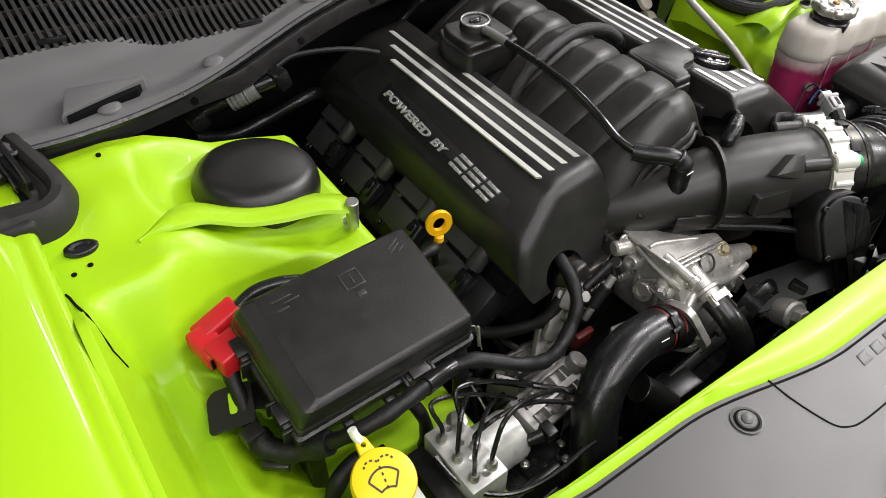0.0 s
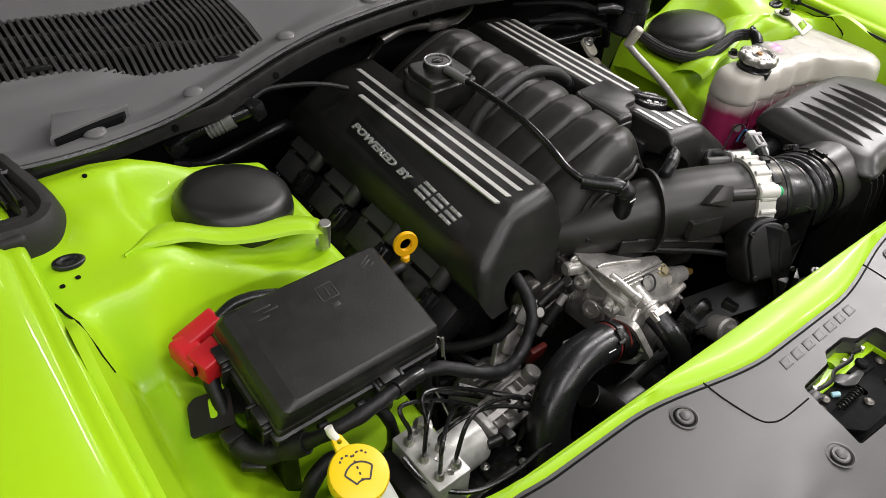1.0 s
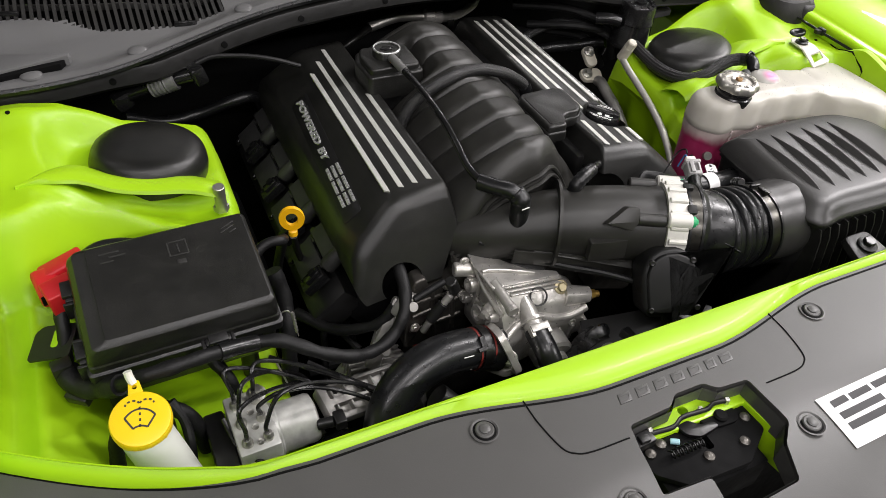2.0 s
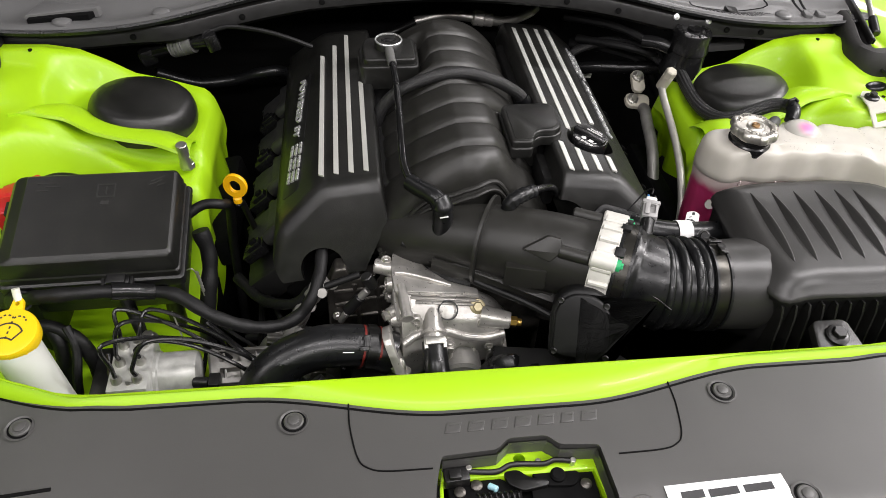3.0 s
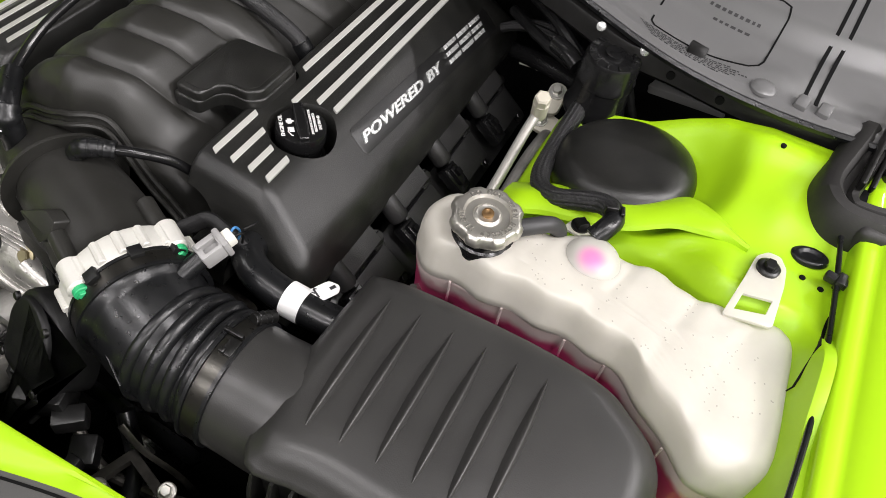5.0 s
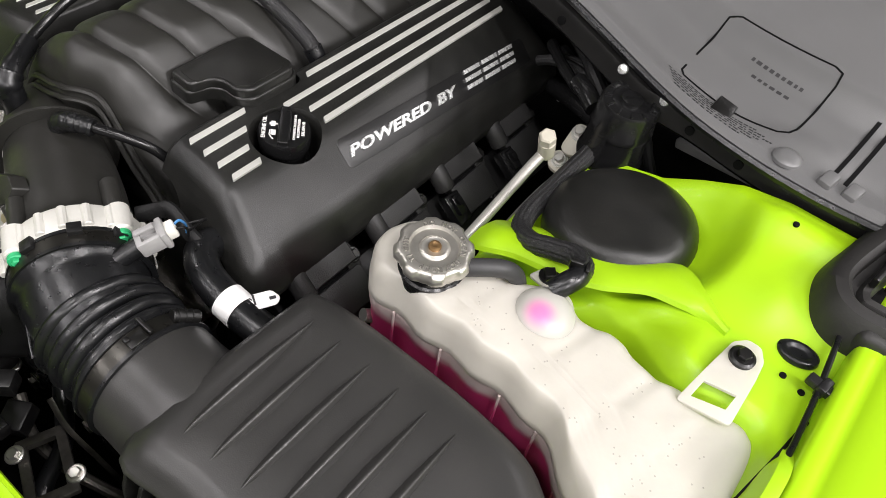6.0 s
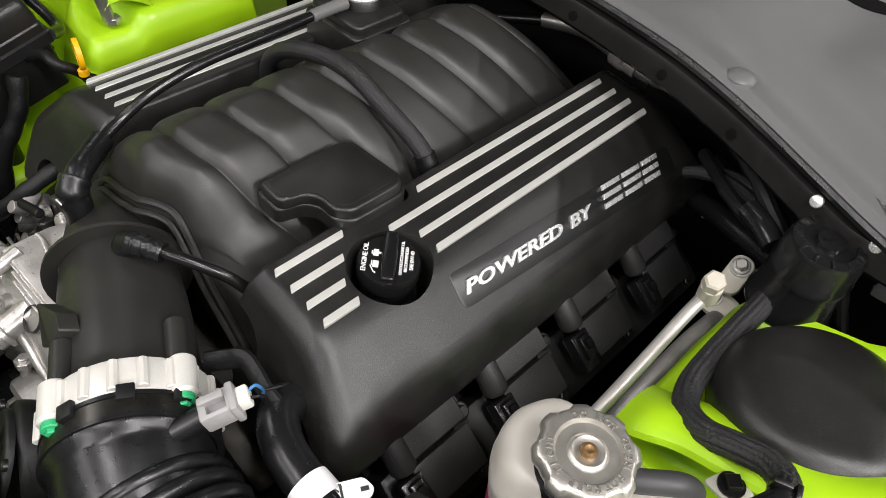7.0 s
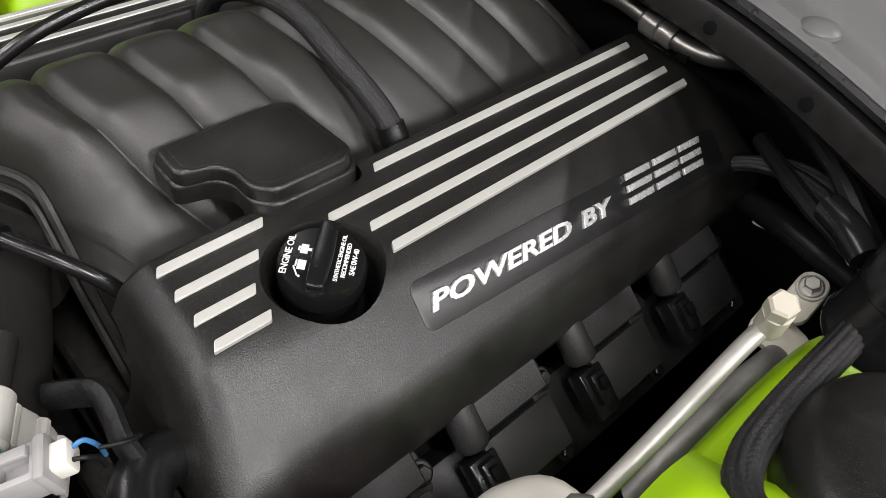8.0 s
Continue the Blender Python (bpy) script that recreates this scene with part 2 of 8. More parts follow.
def box(sx, sy, sz, bev=0.003, seg=2, m=None):
    bm = bmesh.new()
    bmesh.ops.create_cube(bm, size=1)
    bmesh.ops.scale(bm, vec=(sx, sy, sz), verts=bm.verts)
    if bev:
        bmesh.ops.bevel(bm, geom=bm.edges[:], offset=bev, segments=seg, profile=0.5, affect="EDGES")
    return moved(bm, m) if m is not None else bm


def at(x, y, z, rx=0, ry=0, rz=0):
    return pose(x, y, z, rx, ry, rz)


def align(p, q):
    """Matrix whose z axis runs from p to q, at p."""
    d = Vector(q) - Vector(p)
    return Matrix.Translation(p) @ d.to_track_quat("Z", "Y").to_matrix().to_4x4()


def lathe(profile, seg=24, m=None, cap=True):
    bm = bmesh.new()
    rings = []
    for r, z in profile:
        rings.append([bm.verts.new((r * math.cos(2 * math.pi * i / seg), r * math.sin(2 * math.pi * i / seg), z)) for i in range(seg)])
    for a, b in zip(rings, rings[1:]):
        for i in range(seg):
            bm.faces.new((a[i], a[(i + 1) % seg], b[(i + 1) % seg], b[i]))
    if cap:
        bm.faces.new(rings[0])
        bm.faces.new(rings[-1])
    return moved(bm, m) if m is not None else bm


def rod(p, q, r, seg=16, bev=0.0008):
    h = (Vector(q) - Vector(p)).length
    b = min(bev, r * 0.4, h * 0.4)
    return lathe([(r - b, 0), (r, b), (r, h - b), (r - b, h)], seg, align(p, q))


def hexbolt(p, direction, r=0.006, h=0.006, washer=True):
    m = align(p, Vector(p) + Vector(direction))
    bm = lathe([(r, 0.0), (r, h - 0.001), (r - 0.001, h)], 6, m)
    if washer:
        bm = join(bm, lathe([(r * 1.5, -0.001), (r * 1.5, 0.001), (r * 1.3, 0.0018)], 20, m))
    return bm


def spline(pts, n):
    P = [Vector(p) for p in pts]
    P = [P[0] * 2 - P[1]] + P + [P[-1] * 2 - P[-2]]
    out = []
    for i in range(1, len(P) - 2):
        a, b, c, d = P[i - 1:i + 3]
        for k in range(n):
            t = k / n
            out.append(0.5 * ((2 * b) + (c - a) * t + (2 * a - 5 * b + 4 * c - d) * t * t + (3 * b - a - 3 * c + d) * t ** 3))
    out.append(P[-2])
    return out


def tube(pts, r, seg=14, n=8, rfun=None, flat=1.0):
    """A round hose along a smooth line. rfun(arc length, share) scales the radius."""
    S = spline(pts, n)
    bm = bmesh.new()
    rings, up, run = [], None, 0.0
    total = sum((b - a).length for a, b in zip(S, S[1:]))
    for i, p in enumerate(S):
        d = (S[min(i + 1, len(S) - 1)] - S[max(i - 1, 0)]).normalized()
        if up is None:
            up = d.orthogonal().normalized()
        up = (up - d * up.dot(d)).normalized()
        side = d.cross(up)
        if i:
            run += (p - S[i - 1]).length
        rr = r * (rfun(run, run / total) if rfun else 1)
        rings.append([bm.verts.new(p + up * math.cos(2 * math.pi * k / seg) * rr + side * math.sin(2 * math.pi * k / seg) * rr * flat) for k in range(seg)])
    for a, b in zip(rings, rings[1:]):
        for i in range(seg):
            bm.faces.new((a[i], a[(i + 1) % seg], b[(i + 1) % seg], b[i]))
    bm.faces.new(rings[0])
    bm.faces.new(rings[-1])
    return bm


def braided(pts, r, yarns=12, rise=0.10, weave=0.013):
    """A woven sleeve on one skin: lengthwise yarn ridges with a fine chevron weave."""
    S = spline(pts, 36)
    bm = bmesh.new()
    seg, run, up, rings = yarns * 6, 0.0, Vector((0.3, 0.2, 1)), []
    for i, p in enumerate(S):
        d = (S[min(i + 1, len(S) - 1)] - S[max(i - 1, 0)]).normalized()
        up = (up - d * up.dot(d)).normalized()
        side = d.cross(up)
        run += (p - S[i - 1]).length if i else 0.0
        row = []
        for k in range(seg):
            a = 2 * math.pi * k / seg
            ridge = abs(math.sin(yarns * a / 2))
            slant = 1 if int(yarns * k / seg) % 2 else -1
            fine = math.sin(2 * math.pi * run / 0.0052 + slant * yarns * a)
            row.append(bm.verts.new(p + (up * math.cos(a) + side * math.sin(a)) * r * (1 + rise * (ridge - 0.6) + weave * fine)))
        rings.append(row)
    for q, t in zip(rings, rings[1:]):
        for k in range(seg):
            bm.faces.new((q[k], q[(k + 1) % seg], t[(k + 1) % seg], t[k]))
    bm.faces.new(rings[0])
    bm.faces.new(rings[-1])
    return bm


def slab(outline, z0, z1, bev=0.0, seg=2, m=None, round_=0.0, rseg=3):
    """A prism over an outline, its corners rounded, its upper rim bevelled."""
    bm = bmesh.new()
    low = [bm.verts.new((x, y, z0)) for x, y in outline]
    f = bm.faces.new(low)
    ex = bmesh.ops.extrude_face_region(bm, geom=[f])
    top = [v for v in ex["geom"] if isinstance(v, bmesh.types.BMVert)]
    for v in top:
        v.co.z = z1
    bm.normal_update()
    if round_:
        up = [e for e in bm.edges if abs(e.verts[0].co.z - e.verts[1].co.z) > 1e-6]
        bmesh.ops.bevel(bm, geom=up, offset=round_, segments=rseg, profile=0.5, affect="EDGES")
    if bev:
        rim = [e for e in bm.edges if min(v.co.z for v in e.verts) > z1 - 1e-6]
        bmesh.ops.bevel(bm, geom=rim, offset=bev, segments=seg, profile=0.5, affect="EDGES")
    return moved(bm, m) if m is not None else bm


def loft(rings, closed=True, caps=True):
    bm = bmesh.new()
    R = [[bm.verts.new(p) for p in ring] for ring in rings]
    n = len(R[0])
    for a, b in zip(R, R[1:]):
        for i in range(n if closed else n - 1):
            bm.faces.new((a[i], a[(i + 1) % n], b[(i + 1) % n], b[i]))
    if caps and closed:
        bm.faces.new(R[0])
        bm.faces.new(R[-1])
    return bm


def sheet(f, us, vs, thick=0.0, skip=None):
    """A surface f(u, v), given a back side at that depth."""
    bm = bmesh.new()
    G = [[bm.verts.new(f(u, v)) for v in vs] for u in us]
    for i in range(len(us) - 1):
        for j in range(len(vs) - 1):
            if skip and skip((us[i] + us[i + 1]) / 2, (vs[j] + vs[j + 1]) / 2):
                continue
            bm.faces.new((G[i][j], G[i + 1][j], G[i + 1][j + 1], G[i][j + 1]))
    for v in [v for v in bm.verts if not v.link_faces]:
        bm.verts.remove(v)
    bm.normal_update()
    if sum(f.normal.z for f in bm.faces) < 0:
        bmesh.ops.reverse_faces(bm, faces=bm.faces[:])
        bm.normal_update()
    if thick:
        top = list(bm.faces)
        low = {v: bm.verts.new(v.co - v.normal * thick) for v in list(bm.verts)}
        rim = [e for e in bm.edges if len(e.link_faces) == 1]
        for f in top:
            bm.faces.new([low[v] for v in reversed(f.verts)])
        for e in rim:
            a, b = e.verts
            bm.faces.new((a, b, low[b], low[a]))
    return bm


def span(a, b, n):
    return [a + (b - a) * i / (n - 1) for i in range(n)]


def sm(t):
    t = max(0.0, min(1.0, t))
    return t * t * (3 - 2 * t)


def carve(bm, *cutters):
    """bm less the cutters."""
    def temp(b):
        me = bpy.data.meshes.new("tmp")
        bmesh.ops.recalc_face_normals(b, faces=b.faces)
        b.to_mesh(me)
        b.free()
        return new("tmp", me)
    a = temp(bm)
    cs = [temp(c) for c in cutters]
    for c in cs:
        md = a.modifiers.new("cut", "BOOLEAN")
        md.operation, md.object, md.solver = "DIFFERENCE", c, "EXACT"
    dg = bpy.context.evaluated_depsgraph_get()
    dg.update()
    out = bmesh.new()
    out.from_mesh(a.evaluated_get(dg).to_mesh())
    for o in [a] + cs:
        me = o.data
        bpy.data.objects.remove(o)
        bpy.data.meshes.remove(me)
    return out


def letters(text, size, depth, shear=0.0, m=None, space=1.0, wide=1.0, bold=0.0):
    cu = bpy.data.curves.new("tmp", "FONT")
    cu.body, cu.size, cu.extrude, cu.shear, cu.space_character = text, size, depth, shear, space
    cu.bevel_depth = min(0.0004, depth * 0.3)
    cu.offset = bold
    cu.resolution_u = 3
    ob = new("tmp", cu)
    dg = bpy.context.evaluated_depsgraph_get()
    dg.update()
    bm = bmesh.new()
    bm.from_mesh(ob.evaluated_get(dg).to_mesh())
    bpy.data.objects.remove(ob)
    bpy.data.curves.remove(cu)
    bmesh.ops.scale(bm, vec=(wide, 1, 1), verts=bm.verts)
    return moved(bm, m) if m is not None else bm


def basis(o, ex, ey):
    """Matrix at o with x axis along ex and y axis near ey."""
    ex = Vector(ex).normalized()
    ez = ex.cross(Vector(ey)).normalized()
    ey = ez.cross(ex)
    m = Matrix((ex, ey, ez)).transposed().to_4x4()
    return Matrix.Translation(o) @ m

# ---- the workshop round the car ----
solid("floor", box(9, 9, 0.1, 0, m=at(0, 0, -0.05)), CONCRETE, "bare grey concrete workshop floor", "floor", kind="structure", smooth=False)
solid("ceiling", box(9, 9, 0.1, 0, m=at(0, 0, 3.25)), CEILP, "pale painted workshop ceiling", "ceiling", kind="structure", smooth=False)
for nm, wx, wy, lx, ly in (("wall_north", 0, 4.5, 9, 0.1), ("wall_south", 0, -4.5, 9, 0.1), ("wall_east", 4.5, 0, 0.1, 9), ("wall_west", -4.5, 0, 0.1, 9)):
    solid(nm, box(lx, ly, 3.2, 0, m=at(wx, wy, 1.6)), WALLP, "plain dull grey painted workshop wall", "wall", kind="structure", smooth=False)
for tx, ty, share in TUBES:
    fx = thing("ceiling_light", (tx, ty, 3.2), "white ceiling light fitting hung from the ceiling", "ceiling light", "ceiling lights")
    part("housing", box(1.5, 0.2, 0.1, 0.01, m=at(tx, ty, 3.15)), WALLP, fx)

# ---- car body: inner wings with strut towers, fenders, front crossmember ----
REAR = ((0.36, 0.915), (0.38, 0.929), (0.40, 0.948), (0.456, 0.966), (0.502, 0.978), (0.54, 1.002), (0.578, 1.0215), (0.624, 1.030), (0.74, 1.031))


def rear_edge(ax):
    """Height of the inner wing's rear edge."""
    for (a, za), (b, zb) in zip(REAR, REAR[1:]):
        if ax <= b:
            return za + (zb - za) * max(0.0, (ax - a) / (b - a))
    return REAR[-1][1]


def tower_z(ax, y):
    """Height of the inner wing at distance ax from the middle."""
    top = 0.935 + (0.066 + 0.026 * sm((y - 0.5) / 0.14)) * sm((ax - 0.43) / 0.2) + 0.012 * sm((y - 0.60) / 0.06) * sm((ax - 0.5) / 0.08)
    top += 0.009 * math.exp(-((ax - 0.60) / 0.075) ** 2) * sm((y - 0.60) / 0.05)
    top += 0.008 * math.exp(-((ax - 0.66) / 0.025) ** 2 - ((y - 0.56) / 0.03) ** 2) - 0.006 * math.exp(-((ax - 0.59) / 0.02) ** 2 - ((y - 0.59) / 0.05) ** 2)
    top -= 0.016 * sm((0.505 - y) / 0.02) * sm((0.63 - ax) / 0.06)
    top -= 0.010 * math.exp(-(((ax - 0.54) / 0.05) ** 2 + ((y - 0.635) / 0.03) ** 2))
    rr = math.hypot(ax - 0.49, y - 0.58)
    top += (min(top, 0.958 + 0.12 * (ax - 0.5)) - top) * (1 - sm((rr - 0.086) / 0.04))
    top += 0.024 * math.exp(-((rr - 0.108) / 0.017) ** 2) * sm((y - 0.53) / 0.07) * sm((0.60 - ax) / 0.06) * sm((ax - 0.39) / 0.035)
    top += (rear_edge(ax) - top) * sm((y - 0.622) / 0.038)
    low = 0.775 + 0.10 * sm((ax - 0.56) / 0.10) + 0.13 * sm((ax - 0.685) / 0.035) - 0.10 * sm((0.1 - y) / 0.2) + 0.02 * sm((y - 0.30) / 0.1)
    low += 0.006 * math.exp(-((ax - 0.655) / 0.012) ** 2)
    edge = 0.428 + 0.050 * sm((ax - 0.42) / 0.13) - 0.032 * sm((ax - 0.57) / 0.08)
    k = sm((y - edge + 0.055) / 0.065)
    bulge = 0.022 * math.exp(-(((ax - 0.50) / 0.055) ** 2 + ((y - 0.405) / 0.03) ** 2))
    bulge += 0.007 * math.exp(-((ax - 0.47) / 0.02) ** 2 - ((y - 0.445) / 0.02) ** 2) + 0.006 * math.exp(-((ax - 0.60) / 0.03) ** 2 - ((y - 0.44) / 0.025) ** 2) - 0.006 * math.exp(-((ax - 0.535) / 0.02) ** 2 - ((y - 0.45) / 0.03) ** 2)
    return low + (top - low) * k + bulge


def wing(s):
    us = [0.377, 0.379, 0.3815, 0.386, 0.392] + span(0.4, 0.728, 66)
    vs = span(-0.05, 0.662, 112) + [0.6655, 0.6675, 0.6685, 0.669]

    def f(u, v):
        z = tower_z(u, v)
        z -= 0.03 * max(0.0, (v - 0.662) / 0.007) ** 2
        fall = max(0.0, 0.392 - u) / 0.015
        z -= 0.035 * fall ** 2
        x = u + (0.013 * sm((v - 0.45) / 0.04) * (1 - sm((u - 0.377) / 0.06)) if s > 0 else 0.0)
        return (s * x, v, z)
    bm = sheet(f, us, vs)
    skirt = []
    for v in vs:
        x0, y0, z0 = f(us[0], v)
        out = 0.020 if s > 0 else 0.0
        skirt.append([(x0, y0, z0), (x0 + s * (0.006 + out), y0, z0 - 0.03), (x0 + s * (0.004 + 1.6 * out) + s * 0.012 * math.sin(v * 70), y0, z0 - 0.11)])
    sk = loft([list(r) for r in zip(*skirt)], closed=False)
    bm = join(bm, sk)
    bmesh.ops.remove_doubles(bm, verts=bm.verts, dist=0.0004)
    return bm


def lip(s):
    """The wavy sheet seam in front of the strut cap."""
    path = spline([(0.640, 0.501, 1.010), (0.605, 0.512, 1.006), (0.570, 0.515, 0.999), (0.53, 0.499, 0.986), (0.49, 0.489, 0.979), (0.445, 0.482, 0.974), (0.415, 0.472, 0.968), (0.396, 0.476, 0.955)], 8)
    n = len(path)
    rows = []
    for i, p in enumerate(path):
        t = i / (n - 1)
        w = 0.002 + 0.024 * sm(t / 0.25)
        p = p - Vector((0, 0, 0.006 * (1 - sm(t / 0.16))))
        g = 0.15 + 0.85 * sm(t / 0.3)
        rows.append([(s * p.x, p.y + 0.050 * g, p.z - 0.022 * g), (s * p.x, p.y + 0.036 * g, p.z - 0.011 * g), (s * p.x, p.y + 0.020 * g, p.z - 0.003 * g), (s * p.x, p.y + 0.008 * g, p.z + 0.001), (s * p.x, p.y - w * 0.25, p.z), (s * p.x, p.y - w * 0.5, p.z - 0.003), (s * p.x, p.y - w * 0.6, p.z - 0.007)])
    bm = loft(rows, closed=False)
    bm.normal_update()
    bmesh.ops.solidify(bm, geom=bm.faces[:], thickness=0.0016)
    return bm


def disc_hole(s, ax, y, r):
    z = tower_z(ax, y)
    e = 0.01
    nz = Vector((-(tower_z(ax + e, y) - z) / e * s, -(tower_z(ax, y + e) - z) / e, 1)).normalized()
    c = Vector((s * ax, y, z))
    return lathe([(r, -0.002), (r, 0.0012), (r * 0.8, 0.0016)], 16, align(c, c + nz))


for s in (-1, 1):
    w = thing("inner_wing", (s * 0.55, 0.4, 0.45), "lime green painted inner wing with strut tower", "inner wing", "inner wings", "structure")
    part("panel", wing(s), GREEN_IN, w, angle=50)
    part("seam_flange", lip(s), GREEN_IN, w)
    part("splash_liner", join(box(0.012, 0.72, 0.32, 0.004, m=at(s * 0.385, 0.31, 0.60)), box(0.04, 0.24, 0.05, 0.008, m=at(s * 0.372, 0.54, 0.79, 0, s * 12, 0))), DARK, w, "black splash liner")
    for ax, y, r in ((0.636, 0.630, 0.003), (0.712, 0.492, 0.003), (0.694, 0.497, 0.003), (0.572, 0.436, 0.0035)):
        part("punched_hole", disc_hole(s, ax, y, r), DARK, w)
    pz = tower_z(0.695, 0.524)
    plug = lathe([(0.001, 0.0006), (0.005, 0.0006), (0.0072, 0.001), (0.0088, 0.0032), (0.0118, 0.0036), (0.0140, 0.0022), (0.0146, -0.002)], 32, at(s * 0.695, 0.524, pz + 0.0012, 0, s * -6, 0) @ Matrix.Diagonal((1.25, 0.85, 1, 1)), True)
    part("body_plug", plug, RUBBER, w, "oval black rubber plug", angle=50)

# sections across a fender from the bay outwards
FENDER = [(0.7275, 0.86), (0.7275, 1.004), (0.729, 1.010), (0.733, 1.0125), (0.742, 1.013), (0.747, 1.012), (0.750, 1.0145), (0.757, 1.0185), (0.768, 1.0225), (0.79, 1.0285), (0.82, 1.034), (0.86, 1.036), (0.90, 1.030), (0.935, 1.012), (0.955, 0.985), (0.965, 0.93), (0.97, 0.75), (0.96, 0.5)]


def fender(s):
    rows = []
    for v in span(-0.62, 1.3, 64):
        drop = 0.20 * max(0.0, 0.05 - v) ** 1.6 - 0.02 * sm((v - 0.1) / 0.6)
        inn = 0.16 * max(0.0, -0.05 - v) ** 1.5 + 0.03 * sm((0.3 - v) / 0.6)
        rows.append([(s * (a - inn * (1 if a > 0.74 else 0.5)), v, z - drop * (1 if z > 0.9 else 0.2)) for a, z in FENDER])
    bm = loft(rows, closed=False)
    bm.normal_update()
    return bm


fenders = {}
for s in (-1, 1):
    fenders[s] = fd = thing("fender", (s * 0.85, 0.3, 0.5), "glossy lime green front fender beside the engine bay", "fender", "fenders", "structure")
    part("panel", fender(s), GREEN, fd, angle=60)
    gap = []
    for ax, y in ((0.727, 0.470), (0.7245, 0.462), (0.7225, 0.45), (0.716, 0.415), (0.7105, 0.384), (0.7095, 0.377), (0.7045, 0.3755)):
        z = tower_z(ax, y)
        gap.append([(s * (ax + dx), y, z + dz) for dx, dz in ((-0.0014, -0.002), (-0.0014, 0.0007), (0.0014, 0.0007), (0.0014, -0.002))])
    part("seam_gap", loft(gap), DARK, fd, "dark open seam beside the wing")

# front crossmember: back edge straight, front edge swept back towards the ends
def bar_front(x):
    a = abs(x)
    return 0.002 + 0.034 * sm((a - 0.07) / 0.22) + 0.004 * sm((a - 0.4) / 0.05) + 0.9 * max(0, a - 0.45) ** 1.45


def bar_back(x):
    a = abs(x)
    return 0.0465 + 0.9 * max(0, a - 0.455) ** 1.45 + 0.006 * sm((a - 0.45) / 0.06)


xs = span(-0.72, 0.72, 97)
rows = []
for x in xs:
    f, b = bar_front(x) - 0.006, bar_back(x)
    rows.append([(x, f, 0.925), (x, f + 0.006, 0.937), (x, f + 0.014, 0.9415), (x, (f + b) / 2 + 0.004, 0.9435), (x, b - 0.004, 0.9445), (x, b - 0.001, 0.943), (x, b, 0.939), (x, b - 0.004, 0.90), (x, b - 0.03, 0.86), (x, f, 0.86)])
bar = thing("front_crossmember", (0, 0.03, 0.5), "glossy lime green front crossmember above the radiator", "crossmember", kind="structure")
part("panel", loft(rows), GREEN_IN, bar, angle=40)

# ---- strut tower caps ----
def strut_cap(s):
    prof = [(0.078, -0.014), (0.0795, -0.004), (0.0800, 0.004), (0.0785, 0.013), (0.0762, 0.0205), (0.0730, 0.0265), (0.0685, 0.0310), (0.062, 0.0340), (0.050, 0.0362), (0.030, 0.0380), (0.001, 0.0385)]
    m = at(0.500 if s > 0 else -0.479, 0.583 if s > 0 else 0.575, 0.953, -3, s * -7, 0)
    return lathe(prof, 48, m)


for s in (-1, 1):
    c = thing("strut_tower_cap", (s * 0.478, 0.578, 0.945), "domed satin black strut tower cap on the green tower", "strut cap", "strut caps")
    part("dome", strut_cap(s), SATIN, c, angle=60)
    part("tab", box(0.006, 0.004, 0.012, 0.001, m=at(s * 0.545, 0.538, 0.968, 0, 0, s * 35)), SATIN, c)

# threaded stud of the strut brace, left tower
st = solid("tower_stud", join(rod((-0.404, 0.466, 0.930), (-0.404, 0.461, 0.972), 0.0080), rod((-0.404, 0.470, 0.925), (-0.404, 0.470, 0.934), 0.011, 6)), STEEL, "bright zinc stud on the strut tower edge", "stud")

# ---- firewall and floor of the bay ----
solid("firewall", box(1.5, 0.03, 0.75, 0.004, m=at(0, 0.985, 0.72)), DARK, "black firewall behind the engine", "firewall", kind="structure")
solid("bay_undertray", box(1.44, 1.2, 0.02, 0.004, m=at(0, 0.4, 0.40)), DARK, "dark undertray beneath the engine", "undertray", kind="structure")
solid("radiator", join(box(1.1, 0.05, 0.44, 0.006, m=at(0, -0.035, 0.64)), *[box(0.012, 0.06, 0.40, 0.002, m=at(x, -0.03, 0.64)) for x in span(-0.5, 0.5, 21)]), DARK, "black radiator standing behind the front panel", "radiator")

# ---- cowl ----
LIP = ((0.0, 0.772, 1.091), (0.2, 0.760, 1.084), (0.3, 0.744, 1.0735), (0.4, 0.716, 1.060), (0.45, 0.699, 1.055), (0.5, 0.684, 1.052), (0.55, 0.674, 1.051), (0.6, 0.668, 1.051), (0.65, 0.666, 1.052), (0.7, 0.668, 1.054), (0.8, 0.674, 1.058))


def lip_at(x, k):
    """Place of the cowl's front lip, eased between its stations."""
    a = min(abs(x), 0.799)
    i = max(n for n in range(len(LIP) - 1) if LIP[n][0] <= a)
    q = [LIP[max(0, i - 1)] if i else (-0.2, 0.760, 1.084), LIP[i], LIP[i + 1], LIP[min(len(LIP) - 1, i + 2)]]
    h = q[2][0] - q[1][0]
    t = (a - q[1][0]) / h
    m0 = (q[2][k] - q[0][k]) / (q[2][0] - q[0][0]) * h
    m1 = (q[3][k] - q[1][k]) / max(1e-6, q[3][0] - q[1][0]) * h
    return (2 * t ** 3 - 3 * t * t + 1) * q[1][k] + (t ** 3 - 2 * t * t + t) * m0 + (3 * t * t - 2 * t ** 3) * q[2][k] + (t ** 3 - t * t) * m1


def lip_y(x):
    return lip_at(x, 1)


def lip_z(x):
    return lip_at(x, 2)


